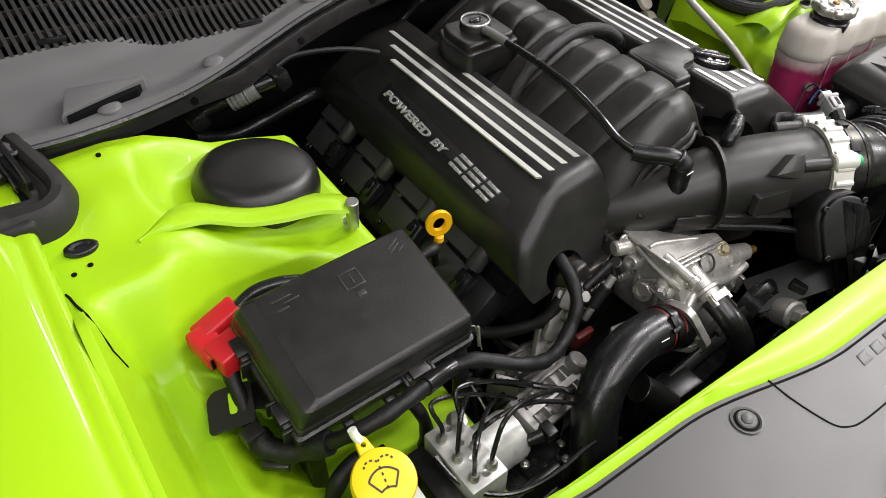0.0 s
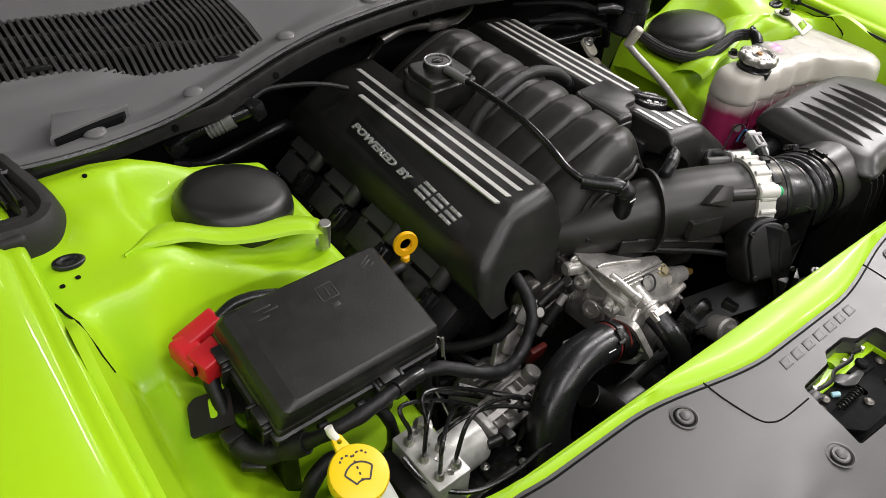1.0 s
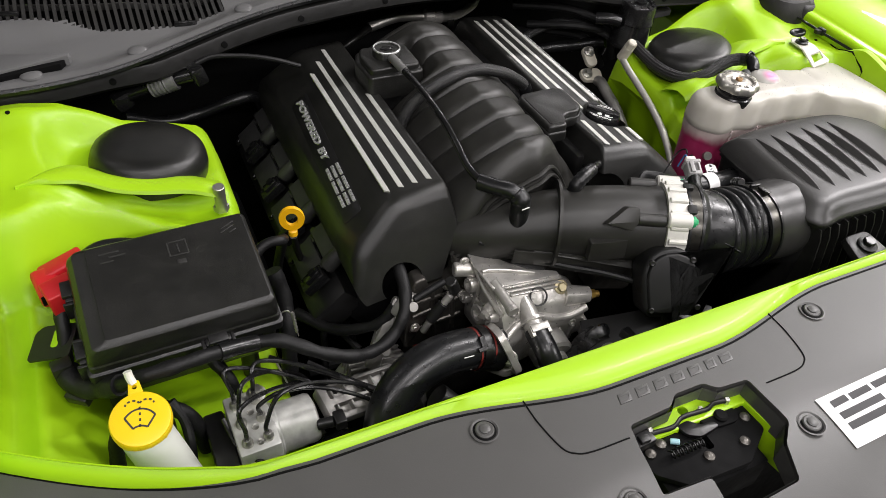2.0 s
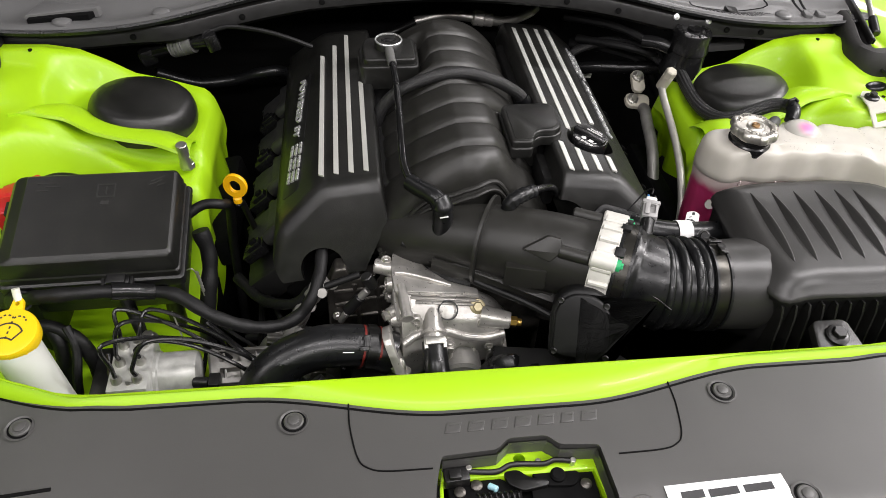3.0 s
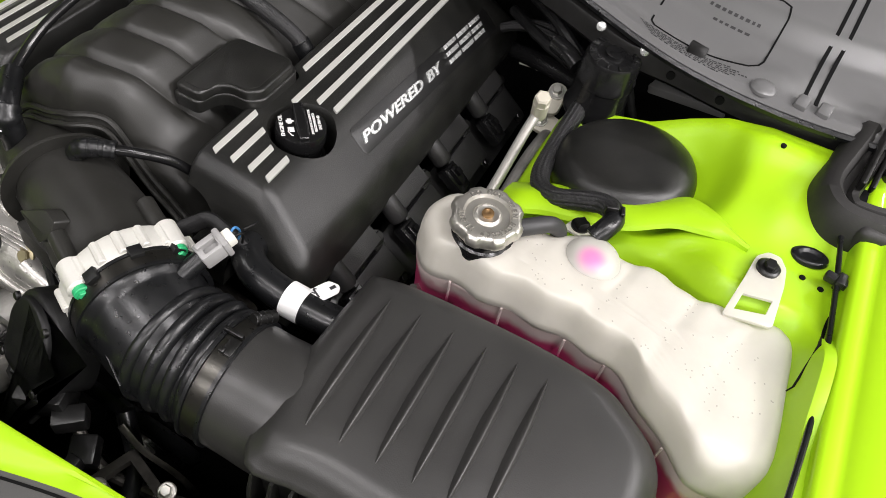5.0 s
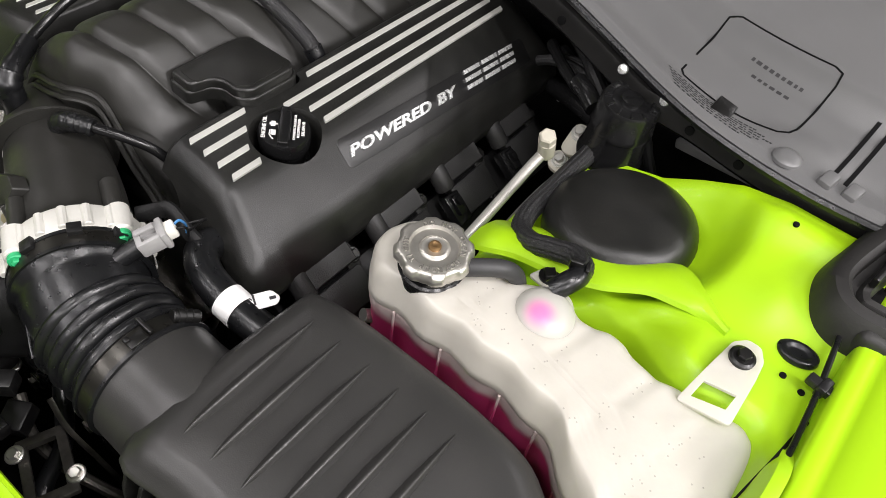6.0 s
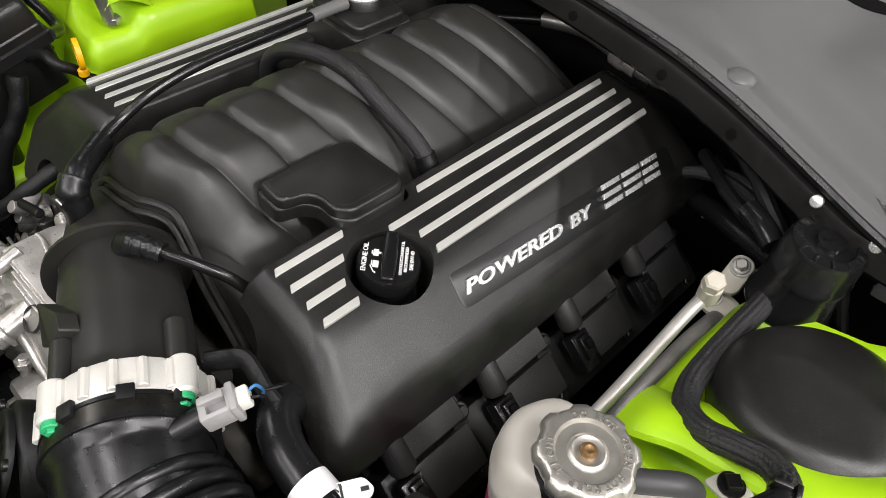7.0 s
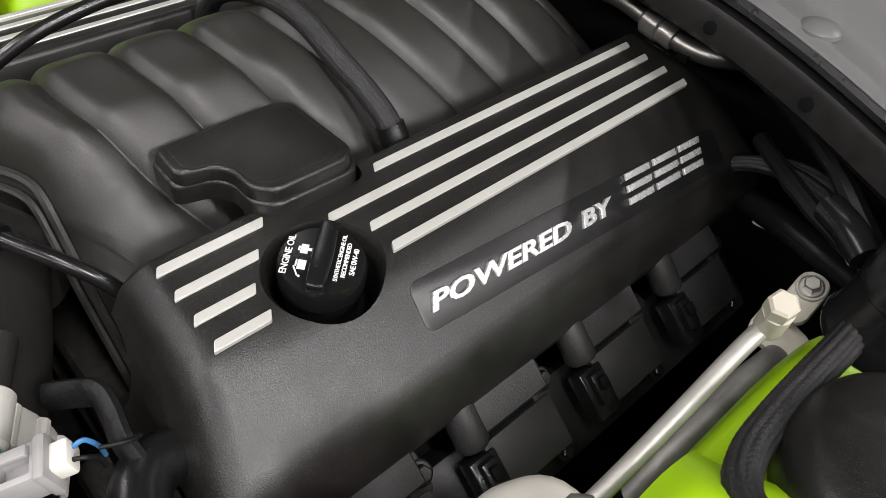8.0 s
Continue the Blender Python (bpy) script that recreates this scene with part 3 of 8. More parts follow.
def cowl_f(x, t):
    """t: metres behind the lip."""
    y = lip_y(x) + t
    z = lip_z(x) + 0.004 * sm(t / 0.01) - 0.012 * math.exp(-((t - 0.05) / 0.03) ** 2) * sm((abs(x) - 0.15) / 0.2) + 0.10 * max(0, t - 0.08) + 0.02 * sm((t - 0.10) / 0.04) * sm((abs(x) - 0.3) / 0.1)
    z += 0.014 * math.exp(-((abs(x) - 0.60) / 0.05) ** 2 - ((t - 0.05) / 0.025) ** 2)
    return (x, y, z)


GX0, GX1 = -0.685, -0.31


def grille_t(x):
    """Front and back of the intake grille at x."""
    f = 0.155 - 0.10 * sm((x + 0.66) / 0.34)
    return f, f + 0.155


cowl = thing("cowl_panel", (0, 0.85, 1.0), "grey plastic cowl panel below the windscreen", "cowl", kind="structure")


def grille_gap(x, t):
    f, b = grille_t(x)
    return GX0 < x < GX1 and f < t < b


part("panel", sheet(cowl_f, span(-0.75, 0.75, 151), [-0.004, 0.0, 0.003, 0.008, 0.014] + span(0.02, 0.40, 77), 0.003, grille_gap), COWL, cowl, angle=50)
tray = sheet(lambda x, t: (cowl_f(x, t)[0], cowl_f(x, t)[1], cowl_f(x, t)[2] - 0.03), span(-0.72, -0.28, 20), span(0.02, 0.34, 16))
part("plenum", tray, DARK, cowl)
for x in span(GX0 + 0.004, GX1 - 0.004, 36):
    f, b = grille_t(x)
    rows = []
    for t in span(f - 0.003, b + 0.003, 8):
        p = Vector(cowl_f(x, t)) + Vector((0, 0, -0.001))
        rows.append([p + Vector((dx, 0, dz)) for dx, dz in ((-0.0026, 0.0015), (0.0026, 0.0015), (0.002, -0.01), (-0.002, -0.01))])
    part("slat", loft(rows), LIDB, cowl, "dark grey grille slat")
for q in (0.30, 0.72):
    rows = []
    for x in span(GX0, GX1, 30):
        f, b = grille_t(x)
        p = Vector(cowl_f(x, f + (b - f) * q)) + Vector((0, 0, -0.004))
        rows.append([p + Vector((0, dy, dz)) for dy, dz in ((-0.002, 0.0015), (0.002, 0.0015), (0.002, -0.008), (-0.002, -0.008))])
    part("cross_slat", loft(rows), LIDB, cowl)
for x, t in ((-0.456, 0.022), (-0.285, 0.020), (-0.12, 0.02), (0.284, 0.020), (0.12, 0.02), (0.595, 0.018), (-0.6, 0.02)):
    c = Vector(cowl_f(x, t))
    part("push_pin", lathe([(0.015, -0.001), (0.0145, 0.002), (0.012, 0.0045), (0.007, 0.006), (0.001, 0.0065)], 24, at(*c, -2, 0, 0)), COWL, cowl, "round domed plastic push pin")
for x, t in ((-0.62, 0.165), (-0.375, 0.06)):
    c = Vector(cowl_f(x, t))
    part("clip", box(0.035, 0.012, 0.008, 0.002, m=at(*c, 0, 0, -12)), GLOSSB, cowl, "black clip")
rows = []
for x in span(-0.72, 0.72, 73):
    y, z = lip_y(x), lip_z(x)
    rows.append([(x, y - 0.005, z + 0.001), (x, y - 0.009, z + 0.002), (x, y - 0.012, z - 0.001), (x, y - 0.011, z - 0.006), (x, y - 0.004, z - 0.006)])
part("edge_trim", loft(rows), RUBBER, cowl, "black rubber edge trim")
# wedge-shaped duct near the hinge
c = Vector(cowl_f(-0.60, 0.035))
part("duct_scoop", moved(slab([(-0.05, -0.022), (0.05, 0.012), (0.052, 0.02), (-0.04, 0.03)], 0, 0.016, 0.004), at(c.x, c.y, c.z - 0.004, 6, 0, -8)), COWL, cowl)
part("duct_mouth", moved(slab([(-0.045, -0.027), (0.04, -0.002), (0.045, 0.008), (-0.045, -0.016)], 0, 0.010, 0.001), at(c.x, c.y, c.z - 0.002, 6, 0, -8)), DARK, cowl)

# access lid, its seam, latch and print
def cowl_n(x, t):
    p = Vector(cowl_f(x, t))
    a = Vector(cowl_f(x + 0.01, t)) - p
    b = Vector(cowl_f(x, t + 0.01)) - p
    return p, a.cross(b).normalized()


def ribbon(path, w, h, lift=0.0):
    """A low strip lying on the cowl along (x, t) points."""
    rows = []
    for i, (x, t) in enumerate(path):
        p, n = cowl_n(x, t)
        q, _ = cowl_n(*path[min(i + 1, len(path) - 1)])
        o, _ = cowl_n(*path[max(i - 1, 0)])
        side = (q - o).normalized().cross(n)
        rows.append([p + side * w + n * (lift - 0.002), p + side * w + n * (lift + h), p - side * w + n * (lift + h), p - side * w + n * (lift - 0.002)])
    return loft(rows)


lid = [(0.452, 0.06), (0.452, 0.05), (0.458, 0.044), (0.52, 0.046), (0.572, 0.048), (0.582, 0.054), (0.586, 0.066), (0.592, 0.13), (0.590, 0.15), (0.58, 0.155), (0.50, 0.145), (0.47, 0.14), (0.458, 0.13), (0.452, 0.06)]
fine = []
for (x0, t0), (x1, t1) in zip(lid, lid[1:]):
    fine += [(x0 + (x1 - x0) * k / 4, t0 + (t1 - t0) * k / 4) for k in range(4)]
part("access_lid_seam", ribbon(fine, 0.0011, 0.0006), DARK, cowl, "dark seam round the access lid")
p, n = cowl_n(0.515, 0.042)
part("lid_latch", box(0.022, 0.024, 0.008, 0.002, m=at(p.x, p.y - 0.004, p.z + 0.002, 8, 10, 0)), BLKMET, cowl, "black lid latch")
random.seed(5)
for r in range(6):
    x, bars = 0.44 + 0.004 * r, []
    while x < 0.575 - 0.010 * abs(r - 2):
        ln = random.uniform(0.0018, 0.0055)
        t = 0.036 - 0.0048 * r
        bars.append(ribbon([(x, t), (x + ln / 2, t), (x + ln, t)], 0.0009, 0.0004))
        x += ln + random.choice((0.0012, 0.0012, 0.0032))
    part("print_row", join(*bars), INKG, cowl, "row of faded print")
for r, (a, b) in enumerate(((0.505, 0.57), (0.515, 0.56))):
    x, bars = a, []
    while x < b:
        ln = random.uniform(0.003, 0.006)
        bars.append(ribbon([(x, 0.115 - r * 0.014), (x + ln / 2, 0.115 - r * 0.014), (x + ln, 0.115 - r * 0.014)], 0.002, 0.0004))
        x += ln + 0.003
    part("print_row", join(*bars), INKG, cowl, "row of faded print")
# groove towards the windscreen and its foot blocks
for dx in (-0.007, 0.007):
    part("drain_groove", ribbon([(0.642 + 0.09 * t + dx, t) for t in span(0.03, 0.22, 10)], 0.0022, 0.0006), DARK, cowl, "dark drain groove")
for dx in (-0.018, 0.006):
    p, n = cowl_n(0.655 + dx, 0.018)
    part("foot_block", box(0.014, 0.022, 0.012, 0.003, 2, at(p.x, p.y, p.z + 0.001, 4, 0, -10)), COWL, cowl)

# black steel rail under the cowl lip
rows = []
for x in span(-0.70, 0.70, 71):
    y, z = lip_y(x), lip_z(x)
    y += 0.024 * sm((abs(x) - 0.42) / 0.1)
    rows.append([(x, y - 0.004, z - 0.008), (x, y - 0.012, z - 0.012), (x, y - 0.014, z - 0.016), (x, y - 0.019, z - 0.034), (x, y - 0.014, z - 0.040), (x, y + 0.05, z - 0.046), (x, y + 0.05, z - 0.02)])
rail = thing("cowl_rail", (0, 0.75, 0.95), "black painted steel rail beneath the cowl edge", "rail", kind="structure")
part("beam", loft(rows), BLKMET, rail)
for x in (-0.5, -0.33, -0.2, -0.05, 0.1, 0.22, 0.31, 0.5, 0.56):
    y, z = lip_y(x) - 0.0175 + 0.024 * sm((abs(x) - 0.42) / 0.1), lip_z(x) - 0.025
    part("punched_hole", lathe([(0.005, -0.002), (0.005, 0.001), (0.004, 0.0012)], 16, align((x, y, z), (x, y - 1, z + 0.15))), DARK, rail)

# windscreen foot and wiper cover strip
solid("windscreen", moved(box(1.5, 0.9, 0.006, 0.002), at(0, 1.52, 1.38, 30, 0, 0)), GLASS, "dark laminated windscreen glass above the cowl", "windscreen", kind="structure")
solid("windscreen_seal", tube([(-0.75, 1.035, 1.07), (-0.4, 1.10, 1.115), (0, 1.125, 1.13), (0.4, 1.10, 1.115), (0.75, 1.035, 1.07)], 0.009), RUBBER, "black rubber seal along the windscreen foot", "seal", kind="structure")

# ---- bonnet hinges with rubber boots ----
for s in (-1, 1):
    # rubber channel bent round the hinge foot
    path = spline([(0.703, 0.698, 0), (0.692, 0.655, 0), (0.681, 0.612, 0), (0.681, 0.588, 0), (0.692, 0.566, 0), (0.710, 0.556, 0), (0.735, 0.556, 0), (0.757, 0.560, 0)], 5)
    rows = []
    for k, q in enumerate(path):
        d = (path[min(k + 1, len(path) - 1)] - path[max(k - 1, 0)]).normalized()
        inw = Vector((-d.y, d.x, 0))
        rise = 0.012 * sm((q.y - 0.58) / 0.1)
        ring = []
        for off, z in ((-0.009, 0.97), (-0.007, 1.005), (-0.003, 1.022), (0.003, 1.031), (0.013, 1.033), (0.018, 1.029), (0.0195, 1.019), (0.027, 1.017), (0.030, 1.023), (0.036, 1.024), (0.039, 1.018), (0.041, 0.99), (0.041, 0.97)):
            v = q + inw * off
            ring.append((s * v.x, v.y, z + (rise + 0.014 if z > 0.98 else 0)))
        rows.append(ring)
    h = part("bonnet_hinge", loft(rows), BOOTR, fenders[s], "bonnet hinge in a matte black rubber boot", angle=45)
    part("boot_foot", box(0.05, 0.034, 0.055, 0.008, 3, at(s * 0.742, 0.568, 1.012, 6, s * 6, s * 12)), BOOTR, h)
    part("boot_floor", box(0.045, 0.12, 0.02, 0.004, 2, at(s * 0.738, 0.645, 1.022, 6, 0, 0)), DARK, h)
    part("link", moved(box(0.007, 0.14, 0.014, 0.003), at(s * 0.7225, 0.668, 1.058, 10, 0, s * -8)), BLKMET, h)
    part("link", moved(box(0.005, 0.12, 0.010, 0.002), at(s * 0.734, 0.668, 1.050, 10, 0, s * -8)), BLKMET, h)
    part("gas_strut", rod((s * 0.738, 0.628, 1.045), (s * 0.750, 0.668, 1.056), 0.0075, 18, 0.002), BLKMET, h)
    part("strut_rod", rod((s * 0.749, 0.666, 1.0555), (s * 0.775, 0.755, 1.080), 0.0048, 16), STEEL, h, "bright steel strut rod")

# ---- cover panel in front of the crossmember ----
def shield_z(x, y):
    z = 0.935 - 0.30 * max(0, -0.10 - y) ** 1.35 - 0.012 * sm((abs(x) - 0.42) / 0.2)
    z += 0.006 * math.exp(-((y + 0.135 + 0.10 * x * x) / 0.03) ** 2) * sm((abs(x) - 0.13) / 0.12)
    z -= 0.008 * math.exp(-((y + 0.215 + 0.1 * x * x) / 0.04) ** 2) * sm((abs(x) - 0.1) / 0.1)
    return z


def shield_f(x, t):
    b = bar_front(x) + 0.001
    y = b + (-0.44 - b) * t
    return (x, y, shield_z(x, y))


LATCH = [(-0.085, -0.053), (-0.028, -0.050), (-0.014, -0.038), (0.026, -0.038), (0.038, -0.050), (0.078, -0.053), (0.082, -0.115), (0.06, -0.135), (0.045, -0.172), (-0.012, -0.175), (-0.045, -0.166), (-0.042, -0.136), (-0.101, -0.133), (-0.092, -0.08)]
plate = sheet(shield_f, span(-0.72, 0.72, 121), span(0, 1, 56), 0.003)
plate = carve(plate, slab(LATCH, 0.85, 1.0, 0, 2, None, 0.004, 2))
shield = thing("radiator_cover", (0, -0.15, 0.6), "dark grey moulded plastic cover panel above the radiator", "cover panel", kind="structure")
part("panel", plate, SHIELD, shield, angle=40)
# rim of the opening goes down
n = len(LATCH)
outer = [Vector((x, y)) for x, y in LATCH]
rings = []
for z, o in ((0.9335, 0.0), (0.925, -0.001), (0.90, -0.001), (0.90, 0.003), (0.93, 0.003)):
    ring = []
    for i, p in enumerate(outer):
        d = (outer[(i + 1) % n] - outer[i - 1]).normalized()
        q = p + Vector((-d.y, d.x)) * -o
        ring.append((q.x, q.y, min(z, shield_z(q.x, q.y) - 0.0015)))
    rings.append(ring)
part("opening_rim", loft(rings, caps=False), SHIELD, shield, angle=20)


seam = [(-0.176, 0.018), (-0.175, -0.012), (-0.168, -0.048), (-0.158, -0.060), (-0.14, -0.065), (-0.095, -0.066)]
for s in (-1, 1):
    pts = [(s * x, y, shield_z(x, y) + 0.0004) for x, y in seam]
    part("badge_seam", tube(pts, 0.0009, 8, 6), DARK, shield, "dark seam round the badge field")
for x, y in ((-0.232, 0.0), (0.232, 0.0), (-0.505, 0.019), (0.505, 0.019), (0.265, -0.129), (-0.265, -0.129), (0.103, -0.127), (-0.133, -0.127)):
    z = shield_z(x, y)
    part("screw_recess", lathe([(0.0150, 0.0004), (0.0158, 0.0018), (0.0142, 0.0020), (0.0125, 0.0006)], 32, at(x, y, z), False), SHIELD, shield)
    # near-black disc gives the recess its shadow by colour
    part("recess_painted_shadow", lathe([(0.0128, -0.001), (0.0128, 0.0006), (0.012, 0.0008)], 28, at(x, y, z)), DARK, shield)
    part("push_pin", join(lathe([(0.0102, 0.0), (0.0102, 0.0024), (0.009, 0.0034)], 28, at(x, y, z)), lathe([(0.006, 0.003), (0.006, 0.0044), (0.005, 0.005)], 20, at(x, y, z))), SHIELD, shield, "round plastic push pin")
# near-black strip painting the thin shadow in front of the crossmember
rows = []
for x in span(-0.70, 0.70, 71):
    y = bar_front(x) - 0.0065
    z = shield_z(x, y)
    rows.append([(x, y - 0.0012, z - 0.002), (x, y - 0.0012, z + 0.0008), (x, y + 0.0012, z + 0.0008), (x, y + 0.0012, z - 0.002)])
part("edge_shadow_strip", loft(rows), DARK, shield, "dark strip painted as the shadow along the crossmember")
# shade of the L-shaped moulded recess, put in as a near-black line
for s in (-1, 1):
    for pts in ([(0.535, -0.030), (0.530, -0.052), (0.515, -0.057), (0.485, -0.057), (0.455, -0.0555)],):
        part("step_shade_line", tube([(s * x, y, shield_z(x, y) + 0.0002) for x, y in pts], 0.0022, 8, 5, flat=0.6), DARK, shield, "dark line painting the shade of a moulded step")
# plain raised marks where the moulded badge stands
gx = -0.082
for w in (0.020, 0.021, 0.021, 0.021, 0.021, 0.018, 0.021):
    y = -0.0275 + (gx + 0.08) * 0.02
    z = shield_z(gx, y)
    bm = slab([(0.003, 0), (w - 0.001, 0), (w + 0.003, 0.0125), (0.007, 0.0125)], 0, 0.0011, 0.0005)
    inner = slab([(0.0065, 0.0035), (w - 0.0035, 0.0035), (w - 0.0005, 0.009), (0.009, 0.009)], 0.0008, 0.01)
    part("badge_mark", moved(carve(bm, inner), at(gx, y, z - 0.0002, 0, 0, 1)), SHIELD, shield, "plain moulded raised mark")
    gx += w + 0.0038
st = thing("sticker", (0.20, -0.13, shield_z(0.2, -0.13)), "white paper label with dark print bars on the cover", "sticker")
sbm = slab([(0.128, -0.106), (0.250, -0.104), (0.253, -0.165), (0.130, -0.168)], 0, 0.0006)
bmesh.ops.subdivide_edges(sbm, edges=sbm.edges[:], cuts=6, use_grid_fill=True)
for v in sbm.verts:
    v.co.z += shield_z(v.co.x, v.co.y) + 0.001
part("paper", sbm, PAPER, st)
for i, (x0, x1, yy) in enumerate(((0.142, 0.165, -0.122), (0.17, 0.20, -0.122), (0.206, 0.236, -0.121), (0.142, 0.205, -0.137), (0.142, 0.23, -0.15))):
    b = slab([(x0, yy), (x1, yy + 0.001), (x1, yy + 0.009), (x0, yy + 0.008)], 0, 0.0006)
    for v in b.verts:
        v.co.z += shield_z(v.co.x, v.co.y) + 0.0018
    part("print_bar", b, INK, st)

# ---- bonnet latch in the opening ----
la = thing("bonnet_latch", (0, -0.09, 0.86), "black steel bonnet latch in the lime green opening", "latch")
gb = slab([(-0.089, -0.046), (-0.030, -0.046), (-0.019, -0.034), (0.017, -0.034), (0.030, -0.046), (0.082, -0.046), (0.082, -0.066), (-0.089, -0.066)], 0.894, 0.910, 0.0015, 2, None, 0.004)
part("green_bracket", carve(gb, lathe([(0.0062, -1), (0.0062, 1)], 20, at(-0.002, -0.048, 0.9))), GREEN, la, "lime green painted bracket")
part("hole_back", box(0.03, 0.03, 0.004, 0.001, m=at(-0.002, -0.048, 0.888)), DARK, la)
for sx in (-0.088, 0.080):
    part("side_plate", box(0.004, 0.075, 0.05, 0.001, m=at(sx, -0.10, 0.885, 0, 0, 8 if sx > 0 else -4)), GREEN, la, "lime green painted side plate")
part("plate", carve(slab([(-0.080, -0.060), (-0.030, -0.062), (-0.012, -0.074), (0.010, -0.074), (0.024, -0.063), (0.072, -0.060), (0.074, -0.100), (0.030, -0.128), (-0.050, -0.125), (-0.078, -0.100)], 0.898, 0.905, 0.001, 2, None, 0.004), slab([(-0.006, -0.070), (0.006, -0.070), (0.005, -0.098), (-0.005, -0.098)], 0.8, 1.0, 0, 2, None, 0.003)), DARK, la, "black pressed latch plate")
part("claw", slab([(-0.022, -0.062), (-0.006, -0.060), (0.004, -0.070), (0.022, -0.072), (0.024, -0.080), (-0.004, -0.084), (-0.018, -0.076)], 0.906, 0.911, 0.001, 2, None, 0.004), BLKMET, la, "black claw")
part("lever", join(slab([(0.008, -0.058), (0.048, -0.060), (0.060, -0.070), (0.050, -0.082), (0.022, -0.080), (0.008, -0.068)], 0.905, 0.909, 0.001, 2, None, 0.005), rod((0.034, -0.070, 0.905), (0.034, -0.070, 0.914), 0.008, 20, 0.002)), DARK, la, "black release lever")
for x, y, h in ((-0.057, -0.058, 0.016), (0.052, -0.058, 0.015), (0.016, -0.055, 0.013)):
    part("pin", join(rod((x, y, 0.900), (x, y, 0.903 + h), 0.0032, 12), lathe([(0.0055, 0), (0.0055, 0.003), (0.004, 0.0042)], 16, at(x, y, 0.905))), STEEL, la, "zinc pivot pin")
for x, y in ((-0.050, -0.072), (-0.068, -0.078), (0.062, -0.080), (-0.010, -0.105), (0.040, -0.105)):
    part("rivet", lathe([(0.006, 0), (0.006, 0.0025), (0.004, 0.004), (0.001, 0.0044)], 18, at(x, y, 0.905)), ALU3, la)
part("rod_arm", tube([(-0.060, -0.060, 0.914), (-0.030, -0.064, 0.916), (-0.012, -0.058, 0.917), (0.020, -0.060, 0.917), (0.034, -0.056, 0.916), (0.054, -0.058, 0.914)], 0.003, 8, 6, flat=0.6), BLKMET, la, "bent dark steel release bar")
part("spring", tube([(-0.052 + 0.0014 * k, -0.090 + 0.005 * math.cos(k * 1.57), 0.912 + 0.005 * math.sin(k * 1.57)) for k in range(33)], 0.0011, 6, 3), BLKMET, la, "dark coil spring")
part("switch", join(box(0.026, 0.016, 0.014, 0.002, m=at(-0.070, -0.064, 0.911, 0, 0, 4)), box(0.012, 0.010, 0.006, 0.001, m=at(-0.072, -0.066, 0.920))), PLAST, la, "black plastic latch switch")
part("cable_end", rod((-0.038, -0.073, 0.906), (-0.030, -0.079, 0.908), 0.0034), BLUEW, la, "small blue cable end")
part("housing", join(box(0.13, 0.06, 0.05, 0.004, m=at(-0.005, -0.10, 0.868)), box(0.17, 0.02, 0.10, 0.004, m=at(0, -0.03, 0.84))), DARK, la)

# ---- engine block and heads, mostly hidden ----
blk = thing("engine_block", (0, 0.5, 0.41), "dark engine block and cylinder heads below the covers", "engine")
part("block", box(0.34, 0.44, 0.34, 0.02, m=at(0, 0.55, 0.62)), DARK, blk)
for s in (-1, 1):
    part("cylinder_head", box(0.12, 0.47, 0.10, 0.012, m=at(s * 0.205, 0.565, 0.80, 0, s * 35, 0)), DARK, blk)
part("front_cover", join(box(0.30, 0.06, 0.26, 0.012, m=at(-0.03, 0.32, 0.70)), box(0.09, 0.05, 0.07, 0.01, m=at(0.15, 0.28, 0.80, 0, 20, 0))), ALU3, blk, "stained dark aluminium timing cover")
part("timing_case", slab([(-0.205, 0.755), (-0.105, 0.755), (-0.108, 0.850), (-0.112, 0.892), (-0.128, 0.900), (-0.134, 0.872), (-0.170, 0.868), (-0.176, 0.888), (-0.192, 0.886), (-0.205, 0.850)], -0.012, 0.012, 0.004, 3, basis((0, 0.286, 0), (1, 0, 0), (0, 0, 1)), 0.004), ALU3, blk, "stained cast aluminium timing case", angle=40)
for x0, z0, x1, z1 in ((-0.195, 0.845, -0.120, 0.850), (-0.195, 0.818, -0.115, 0.835), (-0.166, 0.860, -0.160, 0.770), (-0.135, 0.865, -0.130, 0.770), (-0.198, 0.79, -0.118, 0.80)):
    part("case_rib", rod((x0, 0.275, z0), (x1, 0.275, z1), 0.0040, 10, 0.001), ALU3, blk)
for x, z in ((-0.196, 0.862), (-0.122, 0.905), (-0.120, 0.842), (-0.192, 0.80), (-0.145, 0.868)):
    part("bolt", hexbolt((x, 0.270, z), (0, -1, 0.15), 0.0048, 0.005), ALU, blk)
for x, y, z, rx, rz, w in ((-0.232, 0.262, 0.838, 35, 30, 0.07), (-0.252, 0.262, 0.79, 30, 42, 0.06), (-0.215, 0.258, 0.868, 20, 18, 0.04)):
    part("casting_boss", join(box(w, 0.022, 0.016, 0.005, m=at(x, y, z, rx, -50, rz)), rod((x + 0.006, y - 0.006, z), (x + 0.006, y - 0.018, z + 0.010), 0.007)), ALU2, blk, "rough cast aluminium boss")
for x, y, z, w in ((-0.095, 0.292, 0.818, 0.05), (-0.188, 0.250, 0.770, 0.03)):
    part("gasket_patch", box(w, 0.010, 0.034, 0.003, m=at(x, y, z, 10, 0, 0)), REDP, blk, "dark red sealed cover")
